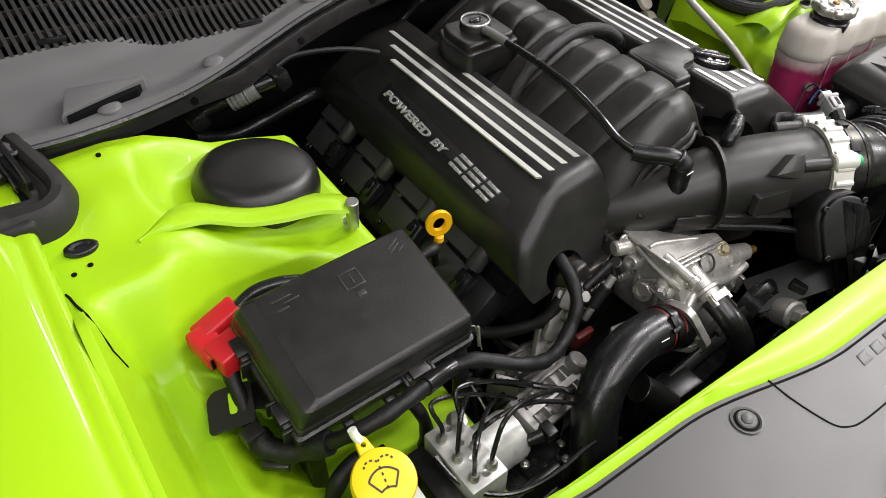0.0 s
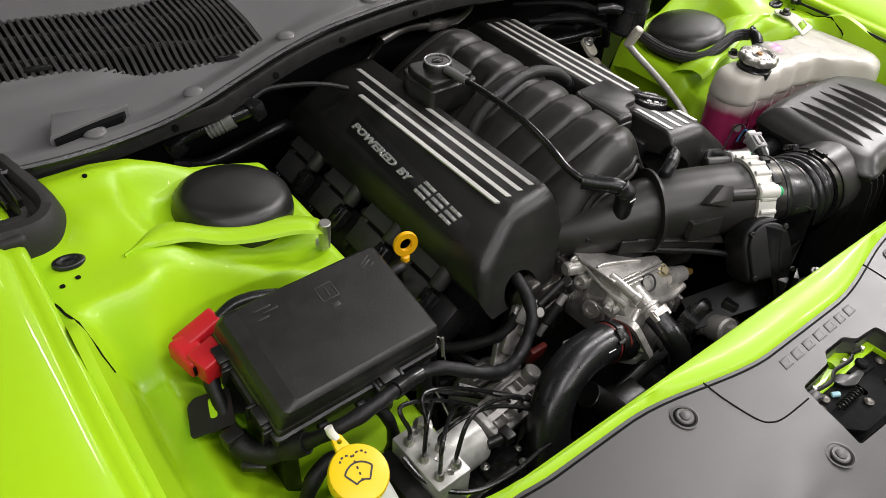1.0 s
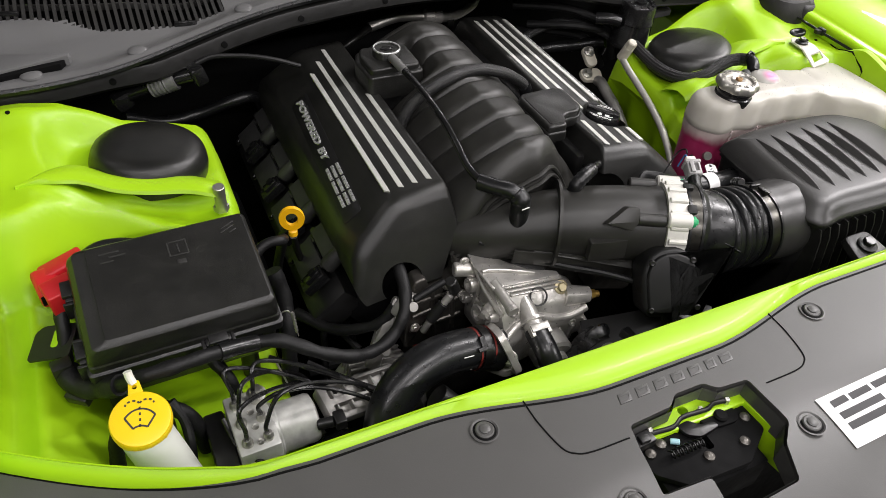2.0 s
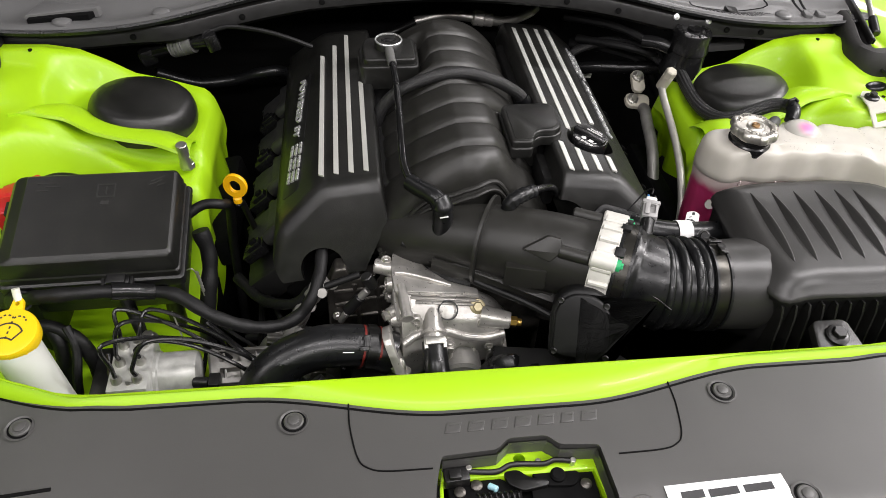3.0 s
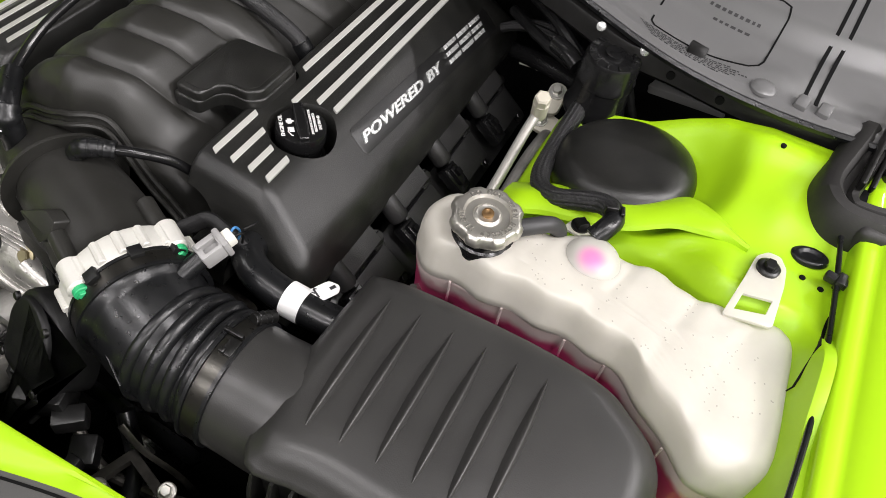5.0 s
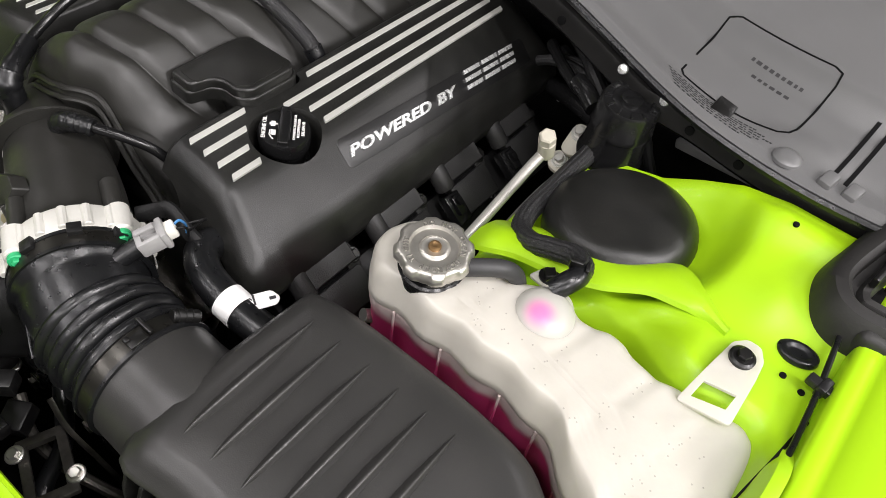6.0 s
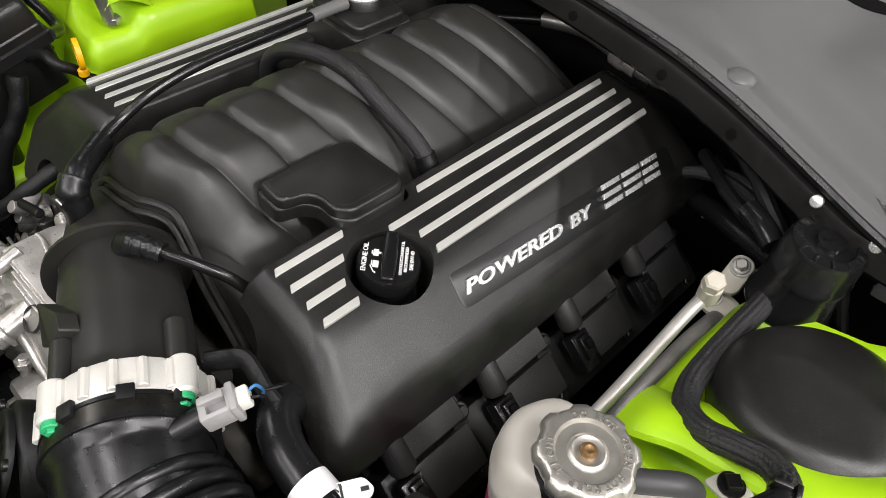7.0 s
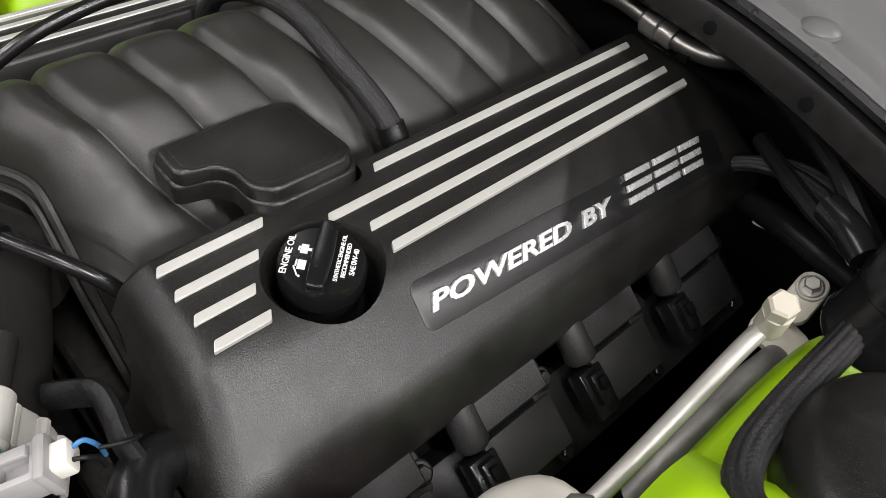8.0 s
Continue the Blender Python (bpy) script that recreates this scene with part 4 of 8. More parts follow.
for p, q, r, mat in (((-0.150, 0.254, 0.893), (-0.141, 0.254, 0.872), 0.0085, PLAST), ((-0.148, 0.252, 0.868), (-0.160, 0.252, 0.852), 0.0055, ALU2), ((-0.158, 0.252, 0.855), (-0.178, 0.252, 0.828), 0.0080, PLAST), ((-0.178, 0.252, 0.826), (-0.188, 0.252, 0.808), 0.0050, ALU2), ((-0.205, 0.250, 0.880), (-0.158, 0.254, 0.896), 0.0050, TAPE)):
    part("plug_chain", rod(p, q, r, 12, 0.0015), mat, blk, "sensor plug chain")

# ---- coil covers ----
def cover_shell(s, y0, y1):
    """Prism across the car with a sloping lettered face and a raked front."""
    sec = [(0.116, 0.945), (0.125, 0.9953), (0.205, 0.9885), (0.268, 0.932), (0.277, 0.885), (0.262, 0.866), (0.150, 0.878)]
    bm = bmesh.new()
    A, B = [], []
    for a, z in sec:
        rake = (0.955 - z) * 0.42 + 0.002
        A.append(bm.verts.new((s * a, y0 - max(-0.022, rake), z)))
        B.append(bm.verts.new((s * a, y1 + (0.02 if z < 0.95 else 0.0), z)))
    n = len(sec)
    for i in range(n):
        bm.faces.new((A[i], A[(i + 1) % n], B[(i + 1) % n], B[i]))
    bm.faces.new(A)
    bm.faces.new(B)
    bm.normal_update()
    bmesh.ops.recalc_face_normals(bm, faces=bm.faces)
    sharp = [e for e in bm.edges if len(e.link_faces) == 2 and e.calc_face_angle(0) > 0.3 and min(v.co.z for v in e.verts) > 0.93 - 0.05 * (e.verts[0].co.y != e.verts[1].co.y)]
    inner = [e for e in sharp if max(abs(v.co.x) for v in e.verts) < 0.13]
    outer = [e for e in sharp if e not in inner]
    bmesh.ops.bevel(bm, geom=outer, offset=0.019, segments=7, profile=0.5, affect="EDGES", clamp_overlap=True)
    bm.normal_update()
    inner = [e for e in bm.edges if len(e.link_faces) == 2 and e.calc_face_angle(0) > 0.9 and min(v.co.z for v in e.verts) > 0.94 and max(abs(v.co.x) for v in e.verts) < 0.135]
    bmesh.ops.bevel(bm, geom=inner, offset=0.005, segments=3, profile=0.5, affect="EDGES", clamp_overlap=True)
    return bm


WELL = (0.181, 0.418)
covers = {}
for s, y0, y1 in ((-1, 0.314, 0.787), (1, 0.310, 0.808)):
    cv = thing("coil_cover", (s * 0.2, 0.55, 0.88), "satin black plastic coil cover with silver stripes and lettering", "engine cover", "coil covers")
    bm = cover_shell(s, y0, y1)
    if s < 0:
        bm = carve(bm, moved(lathe([(0.030, -0.1), (0.030, 0.1)], 32), at(-0.207, 0.30, 0.878, 75, 0, 0)), box(0.05, 0.10, 0.05, 0, m=at(-0.207, 0.29, 0.855)))
    else:
        bm = carve(bm, moved(lathe([(0.031, -0.1), (0.031, 0.1)], 32), at(0.212, 0.29, 0.895, 75, 0, 0)), box(0.062, 0.10, 0.06, 0, m=at(0.212, 0.28, 0.866)),
                   lathe([(0.0330, -0.05), (0.0330, 0.046), (0.0355, 0.055), (0.0405, 0.063), (0.042, 0.08)], 48, at(WELL[0], WELL[1], 0.93, 0, 8, 0)),
                   slab([(0.10, 0.395), (0.125, 0.425), (0.142, 0.432), (0.142, 0.485), (0.10, 0.49)], 0.9, 1.05, 0, 2, None, 0.008),
                   moved(lathe([(0.030, -0.1), (0.030, 0.1)], 32), at(0.125, 0.30, 0.935, 80, 0, 25)))
    part("shell", bm, SATIN, cv, angle=30)
    covers[s] = cv


def top_z(a):
    return 0.9945 - (a - 0.134) * 0.0845


def stripe(s, a, ya, yb):
    w, h = 0.0035, 0.0009
    bm = slab([(-w, ya + 0.002), (w, ya - 0.002), (w, yb - 0.002), (-w, yb + 0.002)], -0.002, h, 0.0006, 2, None, 0.0012)
    return moved(bm, at(s * a, 0, top_z(a) + 0.0002, 0, s * 4.8, 0))


SX = {-1: (0.1430, 0.1632, 0.1834, 0.2036), 1: (0.1385, 0.1590, 0.1795, 0.2000)}
for i, a in enumerate(SX[-1]):
    for ya, yb in ([(0.352, (0.0, 0.757, 0.722, 0.688)[i])] if i else [(0.352, 0.590)]):
        part("stripe", stripe(-1, a, ya, yb), SILVER, covers[-1], "brushed silver stripe", smooth=False)
for i, a in enumerate(SX[1]):
    front = (0.408, 0.392, 0.377, 0.374)[i]
    back = (0.494, 0.442, 0.459, 0.460)[i]
    part("stripe", stripe(1, a, 0.3385, front), SILVER, covers[1], "brushed silver stripe", smooth=False)
    part("stripe", stripe(1, a, back, 0.775), SILVER, covers[1], "brushed silver stripe", smooth=False)

# lettered field on the sloping face
def face_m(s, y, up):
    """On the sloping face: x along the writing, y up the slope, up: metres from the upper edge downwards."""
    t = Vector((0.266 - 0.205, 0, 0.934 - 0.9885)).normalized()
    p = Vector((0.205, 0, 0.9885)) + t * up
    return basis((s * p.x, y, p.z), (0, s, 0), (-s * t.x, 0, -t.z)) @ at(0, 0, 0, 0, 0, -3.4)


for s, yp, yt in ((-1, 0.658, 0.371), (1, 0.460, 0.766)):
    ln = abs(yt - yp)
    dn = 0.0365 if s > 0 else 0.040
    fld = slab([(-0.006, -0.0175), (ln + 0.010, -0.0175), (ln + 0.010, 0.0160), (-0.006, 0.0160)], -0.002, 0.0004, 0.0003, 2, None, 0.007, 4)
    part("letter_field", moved(fld, face_m(s, yp, dn)), PLAST, covers[s], "low raised field behind the lettering")
    k = ln / 0.326
    txt = letters("POWERED", 0.0155, 0.0012, 0.28, wide=1.86 * k, bold=0.00025)
    part("lettering", moved(txt, face_m(s, yp, dn) @ at(0.001, 0, 0) @ at(0, -0.0062, 0.0014)), CHROME, covers[s], "raised silver letters")
    txt = letters("BY", 0.0155, 0.0012, 0.28, wide=1.75 * k, bold=0.00025)
    part("lettering", moved(txt, face_m(s, yp, dn) @ at(0.150 * k, 0, 0) @ at(0, -0.0062, 0.0014)), CHROME, covers[s], "raised silver letters")
    gx = 0.206 * k
    for w in (0.030, 0.030, 0.028):
        w *= k
        for h in (0.0, 0.009, 0.018):
            bm = slab([(h * 0.3, h), (w + h * 0.3, h), (w + (h + 0.005) * 0.3, h + 0.005), ((h + 0.005) * 0.3, h + 0.005)], 0, 0.0024, 0.0006)
            part("badge_mark", moved(bm, face_m(s, yp, dn) @ at(gx, -0.0085, 0.0006)), CHROME, covers[s], "plain raised silver bar")
        gx += w + 0.006 * k

# ---- oil filler cap ----
oc = thing("oil_filler_cap", (WELL[0], WELL[1], 0.94), "black plastic oil filler cap with white print", "filler cap")
om = at(WELL[0], WELL[1], 0.9445, 0, 6, 0)
part("neck", lathe([(0.0295, -0.02), (0.0295, 0.004), (0.027, 0.008)], 40, om), DARK, oc)
part("body", lathe([(0.0235, 0.0), (0.0235, 0.026), (0.0262, 0.030), (0.0268, 0.034), (0.0268, 0.046), (0.0255, 0.049), (0.010, 0.0498), (0.001, 0.05)], 48, om), GLOSSB, oc)
grip = slab([(-0.0055, -0.024), (0.0055, -0.024), (0.0065, 0.0), (0.0055, 0.028), (-0.0055, 0.028), (-0.0065, 0.0)], 0.048, 0.0545, 0.002, 3, None, 0.002)
gm = om @ at(0, 0, 0, 0, 0, 43)
part("grip_ridge", moved(grip, gm), GLOSSB, oc)
part("print", letters("ENGINE OIL", 0.0058, 0.0002, 0, gm @ at(-0.0185, -0.0155, 0.0503, 0, 0, 90), 0.95), WPRINT, oc, "white printed words")
sign_bits = [box(0.0045, 0.0070, 0.0004, 0.0001, m=gm @ at(-0.0115, 0.005, 0.0503)), box(0.0012, 0.0035, 0.0004, 0.0001, m=gm @ at(-0.0146, 0.005, 0.0503)), box(0.0022, 0.0022, 0.0004, 0.0001, m=gm @ at(-0.0082, 0.005, 0.0503))]
sign_bits += [box(0.0050, 0.0070, 0.0004, 0.0001, m=gm @ at(-0.0108, -0.007, 0.0503)), box(0.0010, 0.0075, 0.0004, 0.0001, m=gm @ at(-0.0135, -0.012, 0.0503, 0, 0, 28)), box(0.0010, 0.0050, 0.0004, 0.0001, m=gm @ at(-0.0142, -0.006, 0.0503)), box(0.0014, 0.0014, 0.0004, 0.0001, m=gm @ at(-0.0108, -0.0155, 0.0503, 0, 0, 45))]
part("print", join(*sign_bits), WPRINT, oc, "white printed oil can sign")
for t, sz, dx in (("SYNTHETIC ENGINE OIL", 0.0036, 0.0112), ("RECOMMENDED", 0.0038, 0.0152), ("SAE 0W-40", 0.0046, 0.0202)):
    ln = {0.0036: 0.036, 0.0038: 0.028, 0.0046: 0.0215}[sz]
    part("print", letters(t, sz, 0.0002, 0, gm @ at(dx, -ln * 0.42, 0.0503, 0, 0, 90), 0.9), WPRINT, oc, "white printed words")

# ---- ignition coils under the covers' outer edges ----
def coil(s, y, name):
    """One coil pack on the slanting head, its bolt to the rear."""
    m = at(s * 0.278, y, 0.865, 0, s * 40, 0)
    c = thing(name, (s * 0.286, y, 0.86), "black plastic ignition coil bolted beside the cover", "ignition coil", "ignition coils")
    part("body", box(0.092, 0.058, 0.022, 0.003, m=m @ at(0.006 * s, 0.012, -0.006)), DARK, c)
    part("upper_plate", box(0.046, 0.062, 0.016, 0.0015, 1, m @ at(-0.020 * s, 0.013, 0.008)), COILP, c)
    part("lower_plate", box(0.042, 0.068, 0.016, 0.003, 2, m @ at(0.030 * s, 0.012, 0.002)), COILP, c)
    part("boss", lathe([(0.009, 0), (0.0118, 0.003), (0.0124, 0.012), (0.0124, 0.044), (0.0105, 0.048)], 24, align(m @ Vector((-0.040 * s, -0.026, 0.010)), m @ Vector((0.012 * s, -0.026, 0.007)))), COILP, c, angle=60)
    con = part("connector", join(box(0.040, 0.024, 0.016, 0.002, m=m @ at(0.034 * s, -0.027, 0.004)), box(0.026, 0.014, 0.008, 0.002, m=m @ at(0.030 * s, -0.027, 0.014))), GLOSSB, c)
    part("lock_clip", box(0.010, 0.008, 0.006, 0.001, m=m @ at(0.026 * s, -0.027, 0.0195)), DARK, con)
    part("flange", slab([(-0.018, 0.044), (0.014, 0.044), (0.014, 0.062), (-0.018, 0.062)], -0.006, 0.008, 0.002, 2, m @ at(0, -0.012, 0), 0.005), COILP, c)
    part("bolt", hexbolt(m @ Vector((-0.002 * s, 0.045, 0.008)), m.to_3x3() @ Vector((0, 0, 1)), 0.0062, 0.007), BLKMET, c)
    part("lower_bolt", hexbolt(m @ Vector((0.056 * s, 0.040, 0.0)), m.to_3x3() @ Vector((0, 0, 1)), 0.0052, 0.006), BLKMET, c)
    return c


for s in (-1, 1):
    for y in (0.374, 0.489, 0.602, 0.715):
        coil(s, y + (0 if s > 0 else 0.02), "ignition_coil")
    part("valve_cover", box(0.07, 0.47, 0.05, 0.01, m=at(s * 0.284, 0.565, 0.806, 0, s * 40, 0)), PLAST, blk)

# ---- intake manifold with ribbed runners ----
GROOVES = (0.347, 0.400, 0.453, 0.506, 0.559, 0.612, 0.665, 0.718)


def front_lip(x):
    return 0.302 + 0.016 * sm((x + 0.005) / 0.04) - 0.004 * sm((-0.07 - x) / 0.04)


def swing(u):
    """How far a runner's seam bends back towards its sides."""
    return 0.085 * u * u if u > 0 else 0.03 * u * u


def manifold_at(u, v):
    """u across from -1 to 1; v: 0 to 1 over the front bulge, then one more for each runner."""
    a = abs(u)
    x = (0.123 if u > 0 else 0.130) * u - 0.016 * (1 - a * a)
    lip, seam = front_lip(x), GROOVES[0] + swing(u)
    k = min(len(GROOVES) - 1, int(v))
    if v < 1:
        y = lip + (seam - lip) * v
        s = v
    elif v < len(GROOVES):
        w = v - k
        y = GROOVES[k - 1] + (GROOVES[k] - GROOVES[k - 1]) * w + swing(u)
        s = abs(2 * w - 1)
    else:
        y = GROOVES[-1] + swing(u) + 0.06 * (v - len(GROOVES))
        s = 1 - (v - len(GROOVES))
    z = 1.042 - 0.016 * a * a - (0.100 if u > 0 else 0.084) * a ** 2.5
    if u < 0:
        z -= 0.075 * a ** 1.2 * (1 - a)
    z -= 0.02 * sm((u - 0.35) / 0.3) * sm((0.49 - y) / 0.03)
    z -= 0.026 * sm((-u - 0.10) / 0.22) * sm((y - 0.565) / 0.015) * sm((0.69 - y) / 0.02)
    z -= 0.0095 * s ** 4.5 * (1 - 0.4 * a)
    if v > len(GROOVES):
        z -= 0.12 * (v - len(GROOVES)) ** 2
    if v < 0.85:
        drop = 0.044 + 0.006 * math.cos(u * 8.5 + 0.6)
        z -= drop * (1 - math.sqrt(max(0.0, 1 - (1 - v / 0.85) ** 2)))
    return (x, y, z)


def manifold():
    vs = [0.85 * (1 - math.cos(radians(k * 7.5))) for k in range(12)] + [0.85, 0.9, 0.94, 0.97]
    steps = [0.0, 0.015, 0.035, 0.06, 0.09, 0.13, 0.18, 0.25, 0.33, 0.42, 0.5]
    steps += [1 - t for t in reversed(steps[1:-1])]
    for k in range(1, len(GROOVES)):
        vs += [k + t for t in steps]
    vs += [len(GROOVES) + t for t in (0, 0.02, 0.05, 0.1, 0.2, 0.3, 0.45, 0.6, 0.8, 1.0)]
    return sheet(manifold_at, span(-1, 1, 73), vs)


im = thing("intake_manifold", (0, 0.55, 0.85), "black plastic intake manifold with curved ribbed runners", "intake manifold")
part("runner_shell", manifold(), MANI, im, angle=80)
# rolled welding flange below the front bulge
for off, dz, r in ((0.004, 0.001, 0.0036), (0.010, -0.008, 0.0030)):
    pts = [Vector(manifold_at(u, 0.0)) + Vector((0, -off + 0.002, dz)) for u in span(-1, 1, 41)]
    part("weld_flange", tube(pts, r, 8, 3), MANI, im)
rows = []
for dy, dz in ((0.001, 0.002), (-0.004, -0.006), (-0.006, -0.02), (0.004, -0.06), (0.02, -0.10)):
    rows.append([Vector(manifold_at(u, 0.0)) + Vector((0, dy, dz * (1 - 0.4 * abs(u)))) for u in span(-1, 1, 41)])
part("lower_shell", loft(rows, closed=False), MANI, im, angle=60)
for s in (-1, 1):
    part("side_rail", box(0.02, 0.41, 0.05, 0.006, m=at(s * 0.117, 0.565, 0.94)), PLAST, im)

# ---- duct to the throttle ----
td = thing("throttle_duct", (0.02, 0.24, 0.88), "black plastic throttle duct with raised ribs", "air duct")
AX = Vector((0.89, -0.456, 0)).normalized()
FC = Vector((0.152, 0.198, 0.945))
duct_pts = [(-0.128, 0.352, 0.895), (-0.085, 0.309, 0.914), (-0.045, 0.285, 0.930), (0.02, 0.258, 0.942), (0.085, 0.230, 0.945), FC - AX * 0.012]
part("body", tube(duct_pts, 0.05, 32, 10, lambda r, t: 0.80 + 0.24 * sm((t - 0.1) / 0.75) + 0.05 * sm((t - 0.95) / 0.03)), MANI, td, angle=50)
c = Vector((0.010, 0.262, 0.941))
part("hoop_rib", lathe([(0.048, -0.002), (0.061, -0.002), (0.061, 0.002), (0.048, 0.002)], 40, align(c, c + AX), False), MANI, td)
part("shelf_rib", join(moved(box(0.14, 0.05, 0.003, 0.001), at(0.035, 0.222, 0.925, 18, 8, -26)), moved(box(0.16, 0.004, 0.022, 0.001), at(0.01, 0.212, 0.912, 0, 6, -22)), moved(box(0.10, 0.03, 0.004, 0.001), at(-0.05, 0.265, 0.895, 30, 10, -30))), MANI, td)
part("gusset", slab([(0.0, 0.0), (0.030, 0.022), (0.046, 0.020), (0.046, 0.002), (0.036, -0.010)], -0.012, 0.003, 0.0015, 2, basis((0.040, 0.193, 0.984), (0.96, -0.25, -0.05), (0.05, 0.55, 0.83)), 0.002), MANI, td, "wedge shaped gusset")
part("side_plate", slab([(0.0, 0.0), (0.052, 0.0), (0.052, 0.030), (0.0, 0.030)], -0.010, 0.002, 0.0012, 2, basis((0.022, 0.191, 0.927), (0.97, -0.24, 0), (-0.02, 0.10, 0.99)), 0.002), MANI, td, "flat moulded side plate")
for c2 in ((0.17, 0.233, 0.984), (0.134, 0.163, 0.983)):
    q = Vector(c2)
    part("bolt_boss", rod(q - AX * 0.055, q - AX * 0.016, 0.0085, 20, 0.002), MANI, td)

# ---- throttle body ----
tb = thing("throttle_valve", tuple(FC), "off-white cast throttle body with green marked bolts", "throttle body")
bm = lathe([(0.047, -0.014), (0.060, -0.014), (0.061, -0.010), (0.061, 0.010), (0.060, 0.013), (0.047, 0.013)], 48, align(FC, FC + AX), False)
part("ring", bm, TBODY, tb)
part("bore", lathe([(0.048, -0.014), (0.048, 0.0), (0.044, 0.003)], 32, align(FC, FC + AX)), DARK, tb)
for i in range(20):
    a = 2 * math.pi * i / 20
    side = AX.cross(Vector((0, 0, 1))).normalized()
    d = side * math.cos(a) + Vector((0, 0, 1)) * math.sin(a)
    p = FC + d * 0.0605
    part("rib", rod(p - AX * 0.012, p + AX * 0.012, 0.0042, 10), TBODY, tb)
side = AX.cross(Vector((0, 0, 1))).normalized()
for sx, sz in ((-1, 1), (1, 1), (1, -1), (-1, -1)):
    p = FC + side * (0.0395 * sx) + Vector((0, 0, 0.0395 * sz))
    p = FC + (p - FC) * 1.06
    part("bolt_boss", rod(p - AX * 0.016, p + AX * 0.016, 0.0105, 20, 0.002), TBODY, tb)
    part("bolt", join(rod(p + AX * 0.015, p + AX * 0.021, 0.0075, 18), rod(p + AX * 0.020, p + AX * 0.024, 0.0045, 6)), GREENDOT, tb, "bolt head with green paint mark")
mo = Vector((0.108, 0.132, 0.925))
rot = math.degrees(math.atan2(AX.y, AX.x))
MH = basis(mo + Vector((0.0, -0.012, 0.0)), (0.90, -0.30, 0.10), (0.10, 0.50, 0.86))
OUTM = [(-0.040, -0.048), (0.030, -0.052), (0.042, -0.030), (0.038, 0.020), (0.018, 0.042), (-0.020, 0.044), (-0.040, 0.020)]
part("motor_housing", slab(OUTM, -0.040, 0.004, 0.006, 3, MH, 0.014, 5), AGEDB, tb, "black throttle motor housing", angle=50)
part("motor_cover", slab([(x * 0.86, y * 0.86) for x, y in OUTM], 0.002, 0.010, 0.003, 3, MH, 0.012, 5), AGEDB, tb, "black motor cover", angle=50)
for x, y in ((-0.032, -0.036), (0.030, -0.038), (0.026, 0.026), (-0.028, 0.028)):
    part("screw", lathe([(0.0042, 0), (0.0042, 0.003), (0.003, 0.004), (0.001, 0.0036)], 14, MH @ at(x, y, 0.008)), BLKMET, tb)
part("connector", join(box(0.045, 0.03, 0.032, 0.004, m=at(0.125, 0.095, 0.875, 0, 0, 20)), box(0.03, 0.02, 0.02, 0.003, m=at(0.155, 0.09, 0.868, 0, 0, 40))), PLAST, tb, "black connector")
part("bolt", hexbolt((0.115, 0.104, 0.893), (0, -0.6, 0.8), 0.005, 0.006), STEEL, tb)

# ---- intake elbow, bellows and clamp ----
ah = thing("intake_hose", (0.23, 0.15, 0.89), "black rubber intake hose with bellows folds", "intake hose")
hp = [FC + AX * 0.016, FC + AX * 0.034, (0.202, 0.175, 0.939), (0.222, 0.171, 0.931), (0.255, 0.171, 0.929), (0.318, 0.172, 0.928)]


def bell(r, t):
    return 0.955 + 0.075 * sm((0.12 - t) / 0.03) - 0.02 * sm((t - 0.25) / 0.1)


part("hose", tube(hp, 0.0575, 40, 24, bell), RUBBER, ah, angle=60)
HX = Vector((1, 0, -0.08)).normalized()
HC = Vector((0.217, 0.1735, 0.9325))
for x, r in ((0.0, 0.0606), (0.0165, 0.0606), (0.0325, 0.0600), (0.0455, 0.0582)):
    c = HC + Vector((x, 0, -0.04 * x))
    part("fold", lathe([(0.050, -0.0070), (r - 0.0062, -0.0062), (r - 0.0018, -0.0040), (r, 0.0), (r - 0.0018, 0.0040), (r - 0.0062, 0.0062), (0.050, 0.0070)], 48, align(c, c + (HX + AX * max(0.0, 0.35 - 14 * x)).normalized()), False), RUBBER, ah, angle=80)
part("parting_line", tube([FC + AX * 0.034 + Vector((-0.004, -0.050, 0.018)), (0.196, 0.123, 0.956), (0.212, 0.114, 0.946)], 0.0012, 8, 6), RUBBER, ah)
e0 = FC + AX * 0.024
part("clamp", lathe([(0.0585, -0.0065), (0.0603, -0.0065), (0.0603, 0.0065), (0.0585, 0.0065)], 48, align(e0, e0 + AX), False), CLAMPB, ah, "dark steel hose clamp")
for o in (-0.0085, 0.0085):
    part("cuff_lip", lathe([(0.0560, -0.002), (0.0612, -0.0016), (0.0612, 0.0016), (0.0560, 0.002)], 48, align(e0 + AX * o, e0 + AX * (o + 1)), False), RUBBER, ah)
for a in (0.35, 1.0, 1.6):
    d = side * math.cos(a + 0.7) + Vector((0, 0, 1)) * math.sin(a + 0.7)
    part("clamp_lug", box(0.012, 0.012, 0.006, 0.001, m=basis(e0 - AX * 0.008 + d * 0.0615, AX, d.cross(AX))), AGEDB, ah)
c1 = Vector((0.2775, 0.1715, 0.929))
part("clamp", lathe([(0.0570, -0.0070), (0.0592, -0.0070), (0.0596, 0), (0.0592, 0.0070), (0.0570, 0.0070)], 48, align(c1, c1 + HX), False), CLAMPB, ah, "dark steel band clamp")
for o in (-0.0092, 0.0092):
    part("cuff_lip", lathe([(0.0560, -0.0022), (0.0610, -0.0016), (0.0610, 0.0016), (0.0560, 0.0022)], 48, align(c1 + HX * o, c1 + HX * (o + 1)), False), RUBBER, ah, "black rubber cuff lip")
lug = basis((0.2865, 0.170, 0.9905), HX, (0, 1, 0.05))
